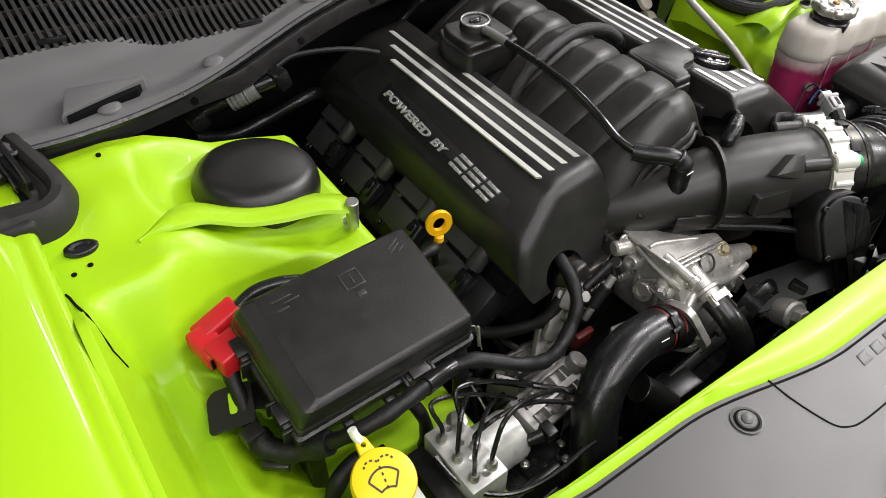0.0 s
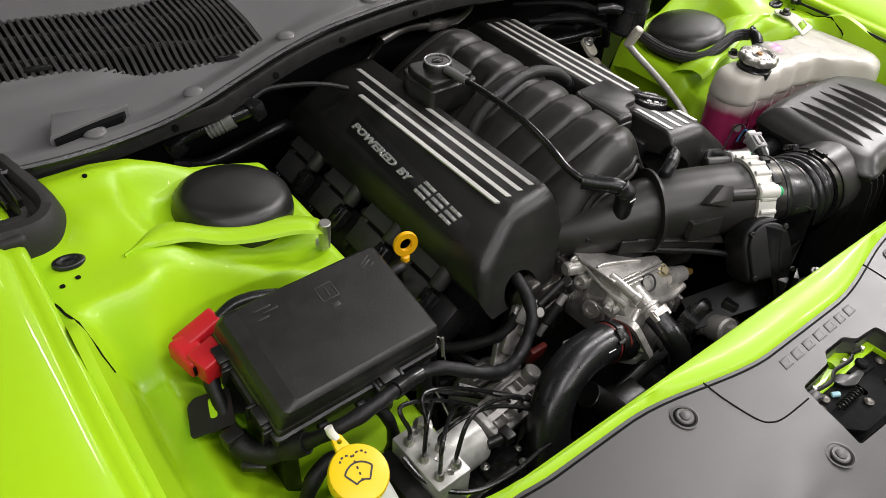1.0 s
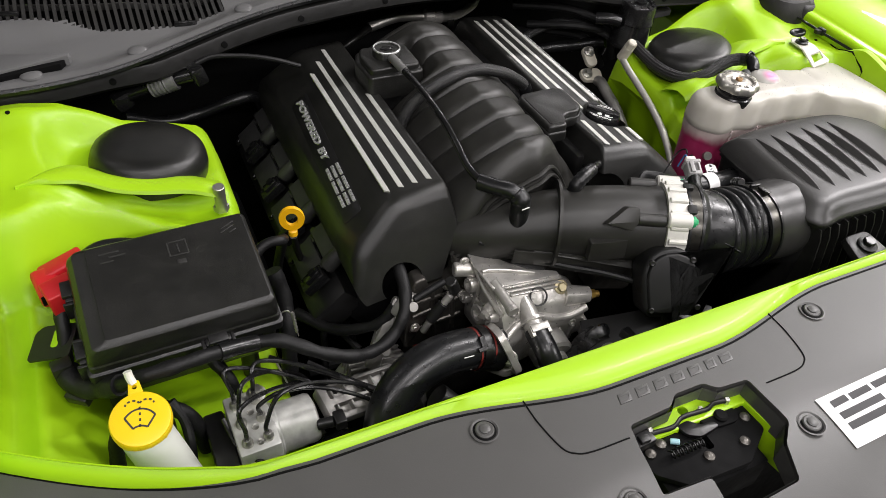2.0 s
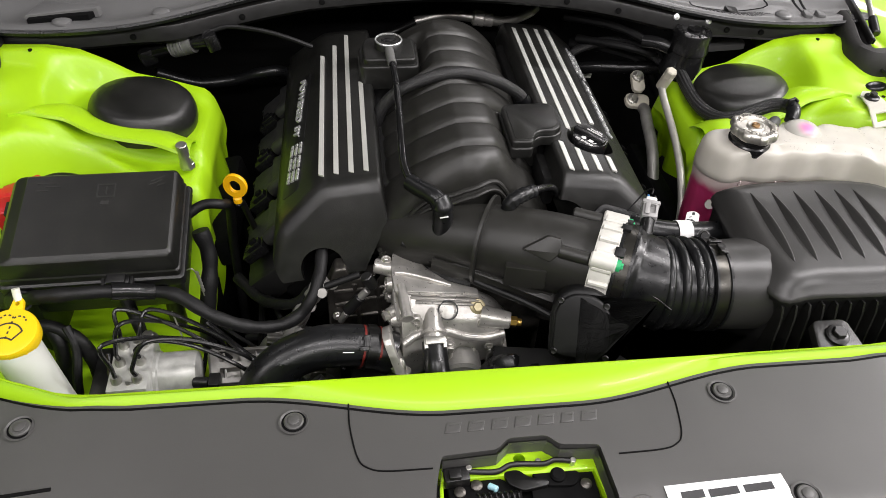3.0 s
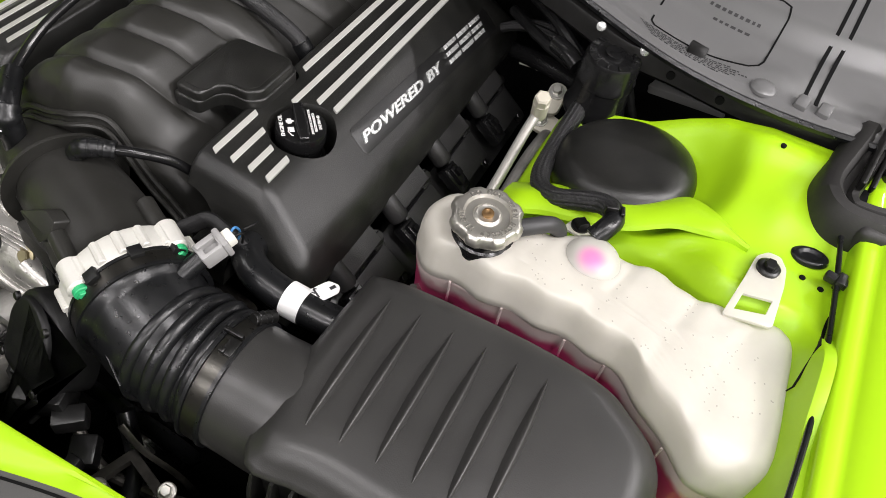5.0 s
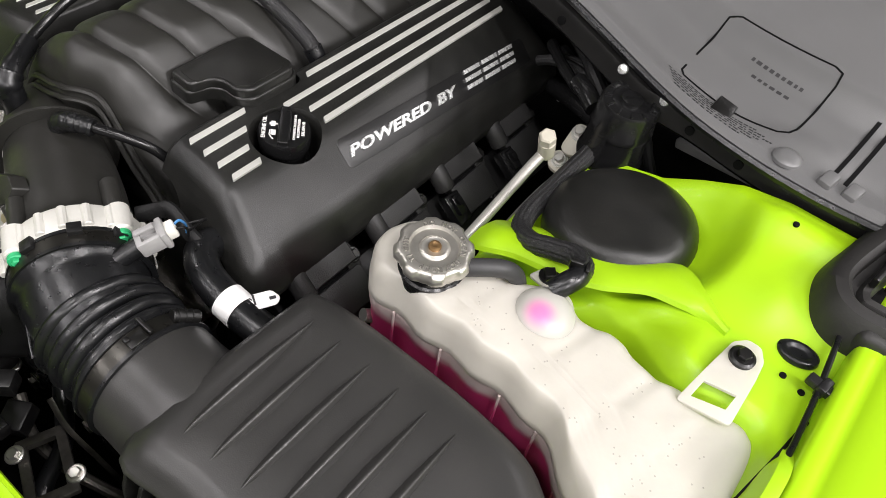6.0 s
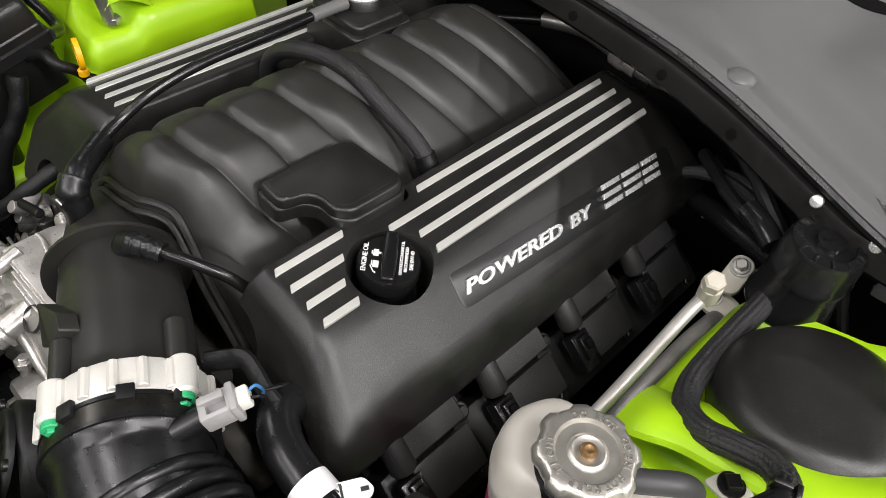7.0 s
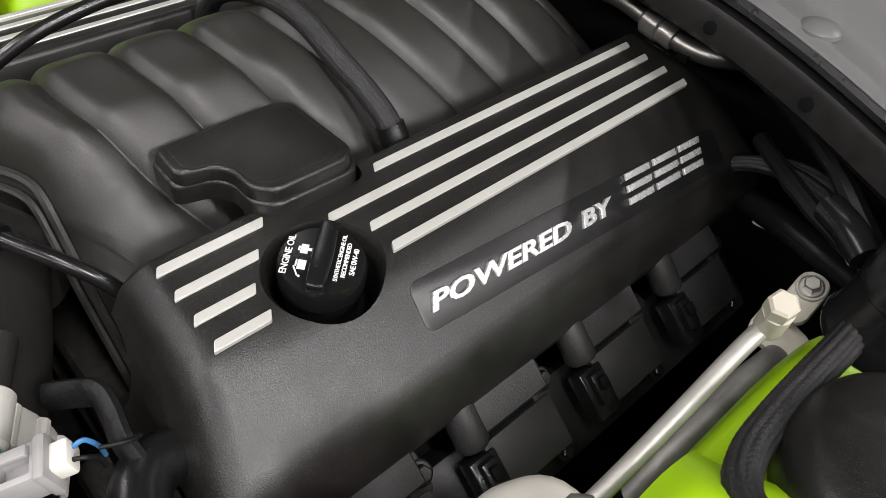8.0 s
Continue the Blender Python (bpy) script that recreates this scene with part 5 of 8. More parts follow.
part("clamp_lug", join(box(0.010, 0.016, 0.004, 0.001, m=lug), box(0.005, 0.005, 0.007, 0.001, m=lug @ at(-0.004, -0.006, 0.001)), box(0.018, 0.004, 0.005, 0.001, m=lug @ at(-0.006, 0.012, 0))), BLKMET, ah, "black clamp keeper")
part("clamp_screw", join(rod((0.281, 0.205, 0.981), (0.289, 0.224, 0.968), 0.0060), *[lathe([(0.0060, -0.0008), (0.0068, -0.0005), (0.0068, 0.0005), (0.0060, 0.0008)], 16, align(Vector((0.281, 0.205, 0.981)).lerp(Vector((0.289, 0.224, 0.968)), f), (0.289 + 0.008, 0.224 + 0.019, 0.968 - 0.013)), False) for f in (0.2, 0.45, 0.7)]), BLKMET, ah, "dark clamp screw")
# temperature sensor in the elbow
solid("sensor_harness", tube([(0.150, 0.262, 0.958), (0.162, 0.276, 0.962), (0.172, 0.283, 0.966), (0.186, 0.283, 0.962), (0.200, 0.281, 0.958), (0.214, 0.283, 0.945), (0.222, 0.287, 0.92)], 0.0055, 10, 8, flat=1.5), TAPE, "black taped sensor harness behind the throttle body", "wire")
ts = thing("intake_air_sensor", (0.212, 0.215, 0.985), "grey plug sensor pushed into the intake elbow", "sensor")
part("stem", rod((0.200, 0.203, 0.978), (0.212, 0.232, 0.993), 0.009), RUBBER, ts)
PM = at(0.2145, 0.238, 0.9955, 15, 0, -22)
part("plug", carve(box(0.020, 0.024, 0.018, 0.0025, m=PM), box(0.009, 0.014, 0.010, 0.001, m=PM @ at(0.002, 0.001, 0.008))), PLUGP, ts, "pale grey plug")
part("plug_collar", box(0.023, 0.006, 0.020, 0.002, m=PM @ at(0, 0.012, 0)), PLUGP, ts, "pale grey plug collar")
part("plug_back", box(0.014, 0.010, 0.012, 0.002, m=PM @ at(0, 0.018, 0)), WHITEP, ts, "off-white plug end")
for dx, mat in ((-0.003, BLUEWIRE), (0.003, TAPE)):
    part("wire", tube([PM @ Vector((dx, 0.022, 0.001)), PM @ Vector((dx * 1.5, 0.028, 0.001)), PM @ Vector((dx - 0.002, 0.030, -0.008)), PM @ Vector((dx - 0.006, 0.026, -0.022))], 0.0012, 8), mat, ts, "thin plug wire")
part("lock_tab", box(0.006, 0.018, 0.003, 0.001, m=PM @ at(-0.004, -0.001, 0.0105)), PLUGP, ts, "pale grey lock tab")
part("lead", tube([(0.227, 0.268, 1.002), (0.232, 0.279, 1.002), (0.226, 0.286, 0.992), (0.205, 0.28, 0.965)], 0.0011, 8), TAPE, ts, "thin dark lead")

# ---- air box ----
ab = thing("air_box", (0.48, 0.22, 0.72), "black plastic air filter box with ribbed lid", "air box")
OUT = [(0.336, 0.118), (0.40, 0.108), (0.53, 0.106), (0.595, 0.118), (0.632, 0.165), (0.640, 0.225), (0.632, 0.272), (0.60, 0.299), (0.56, 0.315), (0.45, 0.3185), (0.352, 0.312), (0.334, 0.282)]


def ring(outl, shrink, z, tilt=0.0):
    cx, cy = 0.475, 0.218
    P = [Vector((x, y, 0)) for x, y in outl]
    S = []
    n = len(P)
    for i in range(n):
        a, b, c, d = P[i - 1], P[i], P[(i + 1) % n], P[(i + 2) % n]
        for k in range(5):
            t = k / 5
            S.append(0.5 * ((2 * b) + (c - a) * t + (2 * a - 5 * b + 4 * c - d) * t * t + (3 * b - a - 3 * c + d) * t ** 3))
    out = []
    for p in S:
        d = Vector((p.x - cx, p.y - cy, 0))
        sx = max(0.0, 1 - shrink / abs(0.155))
        sy = max(0.0, 1 - shrink / abs(0.11))
        x, y = cx + d.x * sx, cy + d.y * sy
        out.append((x, y, z + tilt * (y - cy) * 0.6 - 0.10 * max(0, x - 0.5) ** 1.15))
    return out


lidrings = [ring(OUT, 0.004, 0.9575), ring(OUT, -0.0005, 0.9585), ring(OUT, 0.0, 0.9625), ring(OUT, 0.003, 0.968, 0.05), ring(OUT, 0.009, 0.9755, 0.06), ring(OUT, 0.017, 0.9835, 0.06), ring(OUT, 0.030, 0.9870, 0.06), ring(OUT, 0.07, 0.9875, 0.06), ring(OUT, 0.10, 0.9875, 0.06)]
part("lid", loft(lidrings), LIDB, ab, angle=70)
part("neck", tube([(0.2885, 0.1715, 0.928), (0.31, 0.1715, 0.9265), (0.335, 0.172, 0.925), (0.365, 0.174, 0.923)], 0.0580, 40, 8, lambda r, t: 1.0 + 0.02 * sm((t - 0.2) / 0.4)), LIDB, ab, angle=60)
for x in (0.372, 0.402, 0.434, 0.465, 0.494, 0.522):
    rows = []
    for y in span(0.138, 0.278, 25):
        t = (y - 0.138) / 0.140
        bulge = max(0.0, math.sin(math.pi * t))
        z = 0.9878 + 0.06 * (y - 0.218) * 0.6 - 0.10 * max(0, x - 0.5) ** 1.15 - 0.005 * sm((0.16 - y) / 0.03)
        w, hgt = 0.0006 + 0.0056 * bulge ** 0.8, 0.0074 * bulge ** 0.9
        rows.append([(x + w * a, y, z - 0.0015 + (hgt + 0.0015) * b) for a, b in ((-1.1, 0.0), (-0.7, 0.25), (-0.25, 0.7), (0.15, 0.97), (0.35, 1.0), (0.55, 0.9), (0.75, 0.45), (0.9, 0.0))])
    part("lid_rib", loft(rows), LIDB, ab, angle=70)
low = [ring(OUT, 0.012, 0.74), ring(OUT, 0.006, 0.935), ring(OUT, 0.005, 0.950), ring(OUT, 0.002, 0.951), ring(OUT, 0.002, 0.958)]
part("base", loft(low), PLAST, ab, angle=40)
for x in span(0.350, 0.581, 14):
    part("base_rib", slab([(-0.950, 0.112), (-0.950, 0.104), (-0.935, 0.098), (-0.880, 0.090), (-0.780, 0.088), (-0.780, 0.120)], -0.0016, 0.0016, 0.0006, 1, basis((x, 0, 0), (0, 0, -1), (0, 1, 0))), SATIN, ab)
part("mount_bracket", join(slab([(-0.03, -0.02), (0.03, -0.02), (0.022, 0.022), (-0.022, 0.022)], 0, 0.012, 0.003, 2, at(0.404, 0.070, 0.925, 12, 0, 0), 0.008)), SATIN, ab)
part("mount_bolt", join(hexbolt((0.404, 0.066, 0.940), (0, -0.2, 1), 0.0085, 0.008), lathe([(0.014, 0), (0.014, 0.003), (0.012, 0.004)], 24, at(0.404, 0.066, 0.937, 10, 0, 0))), BLKMET, ab, "black flanged bolt")
part("foot", box(0.05, 0.05, 0.34, 0.004, m=at(0.48, 0.21, 0.575)), PLAST, ab)

# ---- black breather hose with white tag ----
bh = thing("breather_hose", (0.25, 0.27, 0.9), "black rubber breather hose with a white paper tag", "hose")
part("hose", tube([(0.205, 0.345, 0.89), (0.206, 0.310, 0.925), (0.214, 0.283, 0.940), (0.238, 0.268, 0.940), (0.275, 0.263, 0.936), (0.310, 0.263, 0.934), (0.352, 0.268, 0.93)], 0.0165, 20), RUBBER, bh)
part("tag", join(lathe([(0.0172, -0.010), (0.0178, -0.010), (0.0178, 0.010), (0.0172, 0.010)], 28, align((0.283, 0.263, 0.936), (0.32, 0.263, 0.934)), False), slab([(0.3051, 0.2665), (0.3154, 0.2865), (0.3112, 0.2938), (0.2994, 0.2930), (0.2881, 0.2716)], 0.9475, 0.9483, 0.0002, 1, None, 0.003)), PAPER, bh, "white paper tag")
part("tag_print", join(box(0.0018, 0.011, 0.0006, 0.0002, m=at(0.2975, 0.2745, 0.9486, 0, 0, 62)), box(0.006, 0.0035, 0.0006, 0.0002, m=at(0.3070, 0.2880, 0.9486, 0, 0, 62))), INK, bh, "dark print bars")
part("tag_mark", join(*[box(0.0035, 0.0009, 0.0012, 0.0002, m=at(0.2965, 0.2715, 0.952, -58, -4, 10) @ at(0, 0.0002, dz)) for dz in (-0.004, 0, 0.004)]), INK, bh, "dark print marks")

# ---- square resonator cover on the manifold's side ----
rs = thing("resonator_cover", (0.09, 0.43, 0.97), "square black plastic cover over the intake with a notched corner", "cover")
O2 = [(0.058, 0.377), (0.090, 0.376), (0.0965, 0.398), (0.108, 0.406), (0.130, 0.406), (0.142, 0.418), (0.143, 0.474), (0.133, 0.484), (0.066, 0.482), (0.057, 0.472)]
part("base", slab(O2, 0.990, 1.005, 0.003, 3, None, 0.005), SATIN, rs)
part("top_face", slab([(0.098 + (x - 0.098) * 0.80, 0.431 + (y - 0.431) * 0.83) for x, y in O2], 1.0135, 1.0158, 0.0009, 2, None, 0.005), SATIN, rs)
part("lid", slab([(0.098 + (x - 0.098) * 0.94, 0.431 + (y - 0.431) * 0.95) for x, y in O2], 1.003, 1.0150, 0.0035, 3, None, 0.005), SATIN, rs)
part("stem", box(0.036, 0.036, 0.06, 0.008, m=at(0.094, 0.438, 0.968)), SATIN, rs)

from mathutils.bvhtree import BVHTree

# ---- water pump and thermostat housing ----
wp = thing("water_pump", (-0.03, 0.2, 0.78), "bare cast aluminium water pump housing with bolts", "water pump")


def deck_z(x):
    return 0.911 - 0.17 * (x + 0.105)


body = loft([
    [(-0.105, 0.160, 0.79), (-0.03, 0.180, 0.79), (0.032, 0.182, 0.79), (0.042, 0.25, 0.79), (-0.03, 0.285, 0.79), (-0.112, 0.285, 0.79)],
    [(-0.108, 0.158, 0.838), (-0.05, 0.173, 0.838), (0.030, 0.178, 0.838), (0.042, 0.232, 0.836), (-0.03, 0.28, 0.84), (-0.112, 0.283, 0.84)],
    [(-0.108, 0.180, 0.874), (-0.05, 0.185, 0.870), (0.016, 0.186, 0.866), (0.022, 0.225, 0.868), (-0.03, 0.262, 0.87), (-0.110, 0.281, 0.87)],
    [(-0.112, 0.206, deck_z(-0.112) - 0.004), (-0.05, 0.209, deck_z(-0.05) - 0.004), (-0.004, 0.211, deck_z(-0.004) - 0.006), (-0.004, 0.219, deck_z(-0.004) - 0.006), (-0.045, 0.230, deck_z(-0.045) - 0.004), (-0.104, 0.281, 0.904)]])
bmesh.ops.bevel(body, geom=body.edges[:], offset=0.0045, segments=2, profile=0.5, affect="EDGES")
part("housing", body, ALU, wp, angle=40)
deck = slab([(-0.115, 0.203), (-0.050, 0.206), (-0.004, 0.209), (-0.004, 0.219), (-0.043, 0.229), (-0.068, 0.252), (-0.088, 0.284), (-0.112, 0.284), (-0.117, 0.25)], -0.004, 0.0, 0.0012, 2, None, 0.003)
for v in deck.verts:
    v.co.z += deck_z(v.co.x) - 0.10 * max(0.0, v.co.y - 0.235)
part("deck", deck, ALU, wp, angle=40)
part("deck_ridge", tube([(-0.113, 0.236, 0.9125), (-0.100, 0.236, 0.9115), (-0.070, 0.229, 0.9065), (-0.040, 0.220, 0.901)], 0.0028, 10, 6), ALU, wp, angle=60)
part("cast_circle", lathe([(0.0115, -0.002), (0.0120, 0.0008), (0.0130, 0.0008), (0.0135, -0.002)], 32, align((-0.046, 0.1915, 0.8835), (-0.046, 0.1915 - 0.75, 0.8835 + 0.66)), False), INK, wp, "dark ring mark")
part("mounting_flange", moved(slab([(0.0, 0.0), (0.012, -0.006), (0.078, 0.055), (0.082, 0.082), (0.066, 0.084), (0.0, 0.020)], -0.006, 0.006, 0.0015, 2, None, 0.004), basis((-0.102, 0.132, 0.822), (0, 1, 0), (-1, 0, 0))), ALU, wp)
for k in range(3):
    part("layer_edge", box(0.098 - 0.006 * k, 0.006, 0.0028, 0.001, 2, at(-0.052 + 0.003 * k, 0.2065 - 0.0032 * k, 0.8985 - 0.0052 * k, 0, 9.6, 2)), ALU, wp)
part("belly_lip", tube([(-0.106, 0.166, 0.852), (-0.085, 0.174, 0.860), (-0.050, 0.1795, 0.857), (-0.022, 0.178, 0.846), (0.004, 0.178, 0.842), (0.030, 0.180, 0.846)], 0.006, 12, 8), ALU, wp, angle=60)
for x, y, z, r in ((-0.088, 0.184, 0.876, 0.0070), (-0.030, 0.178, 0.822, 0.006), (0.010, 0.180, 0.824, 0.006)):
    part("casting_boss", lathe([(r * 1.25, -0.02), (r * 1.1, 0.0), (r, 0.004), (r * 0.6, 0.005), (r * 0.55, 0.001), (0.001, 0.001)], 20, align((x, y, z), (x, y - 0.9, z + 0.35))), ALU, wp)
for y, z, r, h in ((0.196, 0.868, 0.0095, 0.010), (0.252, 0.876, 0.0110, 0.012), (0.226, 0.842, 0.0150, 0.008), (0.190, 0.832, 0.0080, 0.014), (0.266, 0.838, 0.0085, 0.010)):
    part("side_boss", lathe([(r * 1.3, -0.012), (r * 1.08, 0.0), (r, h * 0.8), (r * 0.88, h), (r * 0.55, h), (r * 0.5, h * 0.55), (0.001, h * 0.55)], 24, align((-0.112, y, z), (-1.112, y - 0.1, z + 0.15))), ALU, wp, angle=40)
for y0, z0, y1, z1 in ((0.178, 0.884, 0.258, 0.898), (0.170, 0.850, 0.272, 0.858), (0.240, 0.892, 0.246, 0.815), (0.208, 0.882, 0.204, 0.815), (0.212, 0.870, 0.246, 0.848)):
    part("side_rib", tube([(-0.110, y0, z0), (-0.1135, (y0 + y1) / 2, (z0 + z1) / 2), (-0.110, y1, z1)], 0.0036, 8, 4), ALU, wp, angle=60)
for y, z in ((0.196, 0.868), (0.266, 0.838)):
    part("side_bolt", hexbolt((-0.120, y, z + 0.001), (-1, -0.1, 0.15), 0.0052, 0.005), STEEL, wp)
part("drive_bearing", join(rod((-0.030, 0.150, 0.795), (-0.030, 0.195, 0.800), 0.030, 30, 0.004), rod((-0.030, 0.138, 0.794), (-0.030, 0.152, 0.795), 0.016, 24, 0.003)), ALU2, wp)
for a in range(5):
    part("strut_rib", box(0.006, 0.022, 0.034, 0.002, m=at(-0.055 + a * 0.022, 0.186, 0.806, 8, 0, 0)), ALU, wp)
part("nose", tube([(-0.004, 0.196, 0.866), (0.016, 0.193, 0.862), (0.037, 0.190, 0.859)], 0.0165, 20, 6, lambda r, t: 1.0 - 0.3 * t), ALU, wp, angle=60)
part("brass_plug", join(rod((0.035, 0.190, 0.859), (0.047, 0.188, 0.858), 0.0070, 6), rod((0.045, 0.188, 0.858), (0.053, 0.187, 0.857), 0.005)), BRASS, wp, "brass plug")
part("bolt", hexbolt((-0.006, 0.199, 0.880), (0, -0.75, 0.66), 0.0068, 0.006), DULLGOLD, wp, "gold tinted bolt head")
part("long_bolt", join(rod((-0.106, 0.216, 0.909), (-0.101, 0.168, 0.899), 0.0072), rod((-0.1015, 0.174, 0.9003), (-0.1008, 0.166, 0.8986), 0.0086)), ALU, wp)
part("side_boss", rod((-0.108, 0.262, 0.893), (-0.138, 0.270, 0.896), 0.0105, 20, 0.002), ALU, wp)
part("side_boss", join(rod((-0.108, 0.205, 0.878), (-0.124, 0.196, 0.876), 0.0085, 20, 0.0015), rod((-0.122, 0.197, 0.8762), (-0.130, 0.193, 0.8755), 0.0065, 6)), ALU, wp)
part("drop_screw", join(rod((-0.045, 0.170, 0.846), (-0.045, 0.164, 0.815), 0.0050), rod((-0.045, 0.169, 0.842), (-0.045, 0.168, 0.834), 0.0088, 6)), ALU, wp, "bright drain screw")
part("thermostat_flange", moved(slab([(-0.032, -0.025), (0.032, -0.025), (0.036, 0.0), (0.032, 0.02), (-0.032, 0.025), (-0.038, 0.0)], -0.004, 0.006, 0.002, 2, None, 0.010), basis((-0.118, 0.152, 0.850), (0.3, -0.45, -0.8), (0.1, 0.8, -0.5))), ALU, wp)
part("bolt", hexbolt((-0.116, 0.137, 0.846), (-0.5, -0.6, 0.6), 0.0075, 0.008), STEEL, wp)
part("outlet", join(rod((-0.066, 0.200, 0.874), (-0.067, 0.150, 0.858), 0.0135), lathe([(0.014, -0.003), (0.0175, -0.002), (0.0175, 0.002), (0.014, 0.003)], 28, align((-0.0665, 0.169, 0.864), (-0.0675, 0.119, 0.848)), False)), ALU, wp)
part("spring_clip", join(box(0.026, 0.010, 0.004, 0.001, m=at(-0.067, 0.150, 0.8745, 20, 0, 0)), box(0.005, 0.016, 0.010, 0.001, m=at(-0.055, 0.150, 0.869, 20, 0, 0)), box(0.005, 0.016, 0.010, 0.001, m=at(-0.079, 0.150, 0.869, 20, 0, 0))), STEEL, wp, "zinc spring clip")

hs = solid("heater_hose", tube([(-0.067, 0.158, 0.8605), (-0.067, 0.142, 0.8555), (-0.066, 0.122, 0.846), (-0.061, 0.104, 0.82), (-0.055, 0.098, 0.77), (-0.05, 0.096, 0.70)], 0.0160, 20), RUBBER, "small black rubber heater hose", "hose")
rh = thing("radiator_hose", (-0.23, 0.15, 0.8), "thick black rubber upper radiator hose", "hose")
part("hose", tube([(-0.122, 0.160, 0.842), (-0.148, 0.163, 0.853), (-0.178, 0.163, 0.860), (-0.215, 0.160, 0.862), (-0.255, 0.150, 0.852), (-0.285, 0.132, 0.830), (-0.302, 0.110, 0.79), (-0.31, 0.09, 0.73), (-0.31, 0.075, 0.62)], 0.0275, 30, 10, lambda r, t: 1 + 0.05 * math.exp(-(r / 0.02) ** 2)), RUBBER, rh, angle=70)
c = Vector((-0.150, 0.163, 0.8535))
d = Vector((-1, 0.0, 0.25)).normalized()
part("clamp", lathe([(0.0280, -0.006), (0.0296, -0.006), (0.0296, 0.006), (0.0280, 0.006)], 36, align(c, c + d), False), BLKMET, rh, "black spring clamp")
for k, o in enumerate((-0.011, 0.010)):
    part("paint_mark", lathe([(0.0279, -0.0014), (0.0283, -0.0014), (0.0283, 0.0014), (0.0279, 0.0014)], 36, align(c + d * o, c + d * (o + 1)), False), REDP, rh, "red paint ring")
part("clamp_lug", join(box(0.008, 0.016, 0.008, 0.001, m=at(-0.152, 0.150, 0.880, 40, 0, 0)), box(0.012, 0.006, 0.008, 0.001, m=at(-0.156, 0.142, 0.876, 40, 0, 0))), BLKMET, rh)
part("chrome_mark", box(0.014, 0.0012, 0.0012, 0.0003, m=at(-0.176, 0.139, 0.874, 0, 6, 0)), WPRINT, rh, "thin white mark")

# ---- belt drive and accessories low in front ----
al = thing("belt_drive", (0.05, 0.16, 0.42), "black drive belt with steel pulleys below the throttle", "belt drive")
for p, r in (((0.03, 0.14, 0.80), 0.035), ((0.16, 0.15, 0.72), 0.045), ((-0.12, 0.15, 0.68), 0.05), ((0.0, 0.15, 0.62), 0.08)):
    q = Vector(p)
    part("pulley", lathe([(0.008, -0.012), (r * 0.5, -0.012), (r * 0.55, -0.006), (r * 0.85, -0.008), (r, -0.014), (r, 0.014), (r * 0.8, 0.012)], 32, align(q, q + Vector((0, -1, 0)))), GLOSSB, al)
    part("pulley_bolt", hexbolt(q + Vector((0, -0.012, 0)), (0, -1, 0), 0.009, 0.008), STEEL, al)
part("belt", tube([(0.065, 0.14, 0.81), (0.2, 0.145, 0.76), (0.205, 0.15, 0.70), (0.08, 0.15, 0.60), (-0.08, 0.15, 0.60), (-0.17, 0.15, 0.67), (-0.12, 0.145, 0.735), (-0.02, 0.14, 0.79), (0.03, 0.138, 0.838), (0.065, 0.14, 0.81)], 0.010, 8, 8, flat=0.4), RUBBER, al)
part("tensioner", join(rod((0.035, 0.118, 0.81), (0.03, 0.09, 0.825), 0.020, 24, 0.003), rod((0.03, 0.09, 0.825), (0.028, 0.078, 0.831), 0.012, 6)), ALU2, al, "aluminium tensioner")
fr = carve(box(0.085, 0.045, 0.006, 0.0015, m=at(0.225, 0.075, 0.815, 0, -12, -20)), box(0.062, 0.026, 0.05, 0.001, m=at(0.225, 0.075, 0.815, 0, -12, -20)))
part("metal_frame", fr, ALU3, al, "bare metal bracket frame")
part("strip", tube([(0.185, 0.112, 0.845), (0.21, 0.108, 0.825), (0.24, 0.112, 0.795), (0.25, 0.118, 0.74)], 0.004, 8, 6, flat=0.35), ALU3, al, "thin bent metal strip")
part("connector", join(box(0.030, 0.022, 0.020, 0.003, m=at(0.065, 0.118, 0.835, 10, 15, 20)), box(0.018, 0.016, 0.026, 0.002, m=at(0.092, 0.112, 0.822, 0, 20, 10))), PLAST, al, "black plug connector")
part("connector", join(box(0.026, 0.030, 0.022, 0.003, m=at(0.155, 0.085, 0.805, 10, 0, 30)), box(0.014, 0.014, 0.018, 0.002, m=at(0.160, 0.068, 0.815))), PLAST, al, "black plug connector")
part("pipe", tube([(0.13, 0.10, 0.80), (0.17, 0.085, 0.782), (0.22, 0.09, 0.772), (0.27, 0.11, 0.74)], 0.006, 10), ALU3, al, "dull metal pipe")
part("pipe", tube([(0.17, 0.13, 0.83), (0.20, 0.10, 0.79), (0.215, 0.06, 0.765), (0.26, 0.035, 0.75)], 0.009, 12), RUBBER, al, "black rubber pipe")
for x, y, z in ((0.195, 0.062, 0.815), (0.255, 0.088, 0.822), (0.12, 0.11, 0.83)):
    part("bolt", hexbolt((x, y, z + 0.003), (0, -0.2, 1), 0.006, 0.006), STEEL, al)
part("shield", moved(box(0.14, 0.05, 0.004, 0.001), at(0.07, 0.12, 0.845, 20, -18, -24)), AGEDB, al)
part("bracket", join(box(0.07, 0.03, 0.02, 0.004, m=at(-0.19, 0.12, 0.80, 0, 20, 0)), rod((-0.225, 0.125, 0.835), (-0.19, 0.10, 0.80), 0.018), box(0.05, 0.03, 0.06, 0.004, m=at(-0.16, 0.11, 0.78))), BLKMET, al)
br = thing("ribbed_bracket", (-0.30, 0.19, 0.79), "bare aluminium ribbed bracket beside the radiator hose", "bracket")
BM = basis((-0.300, 0.190, 0.797), (0.0966, 0.022, -0.0265), (-0.2, 0.9, 0.25))
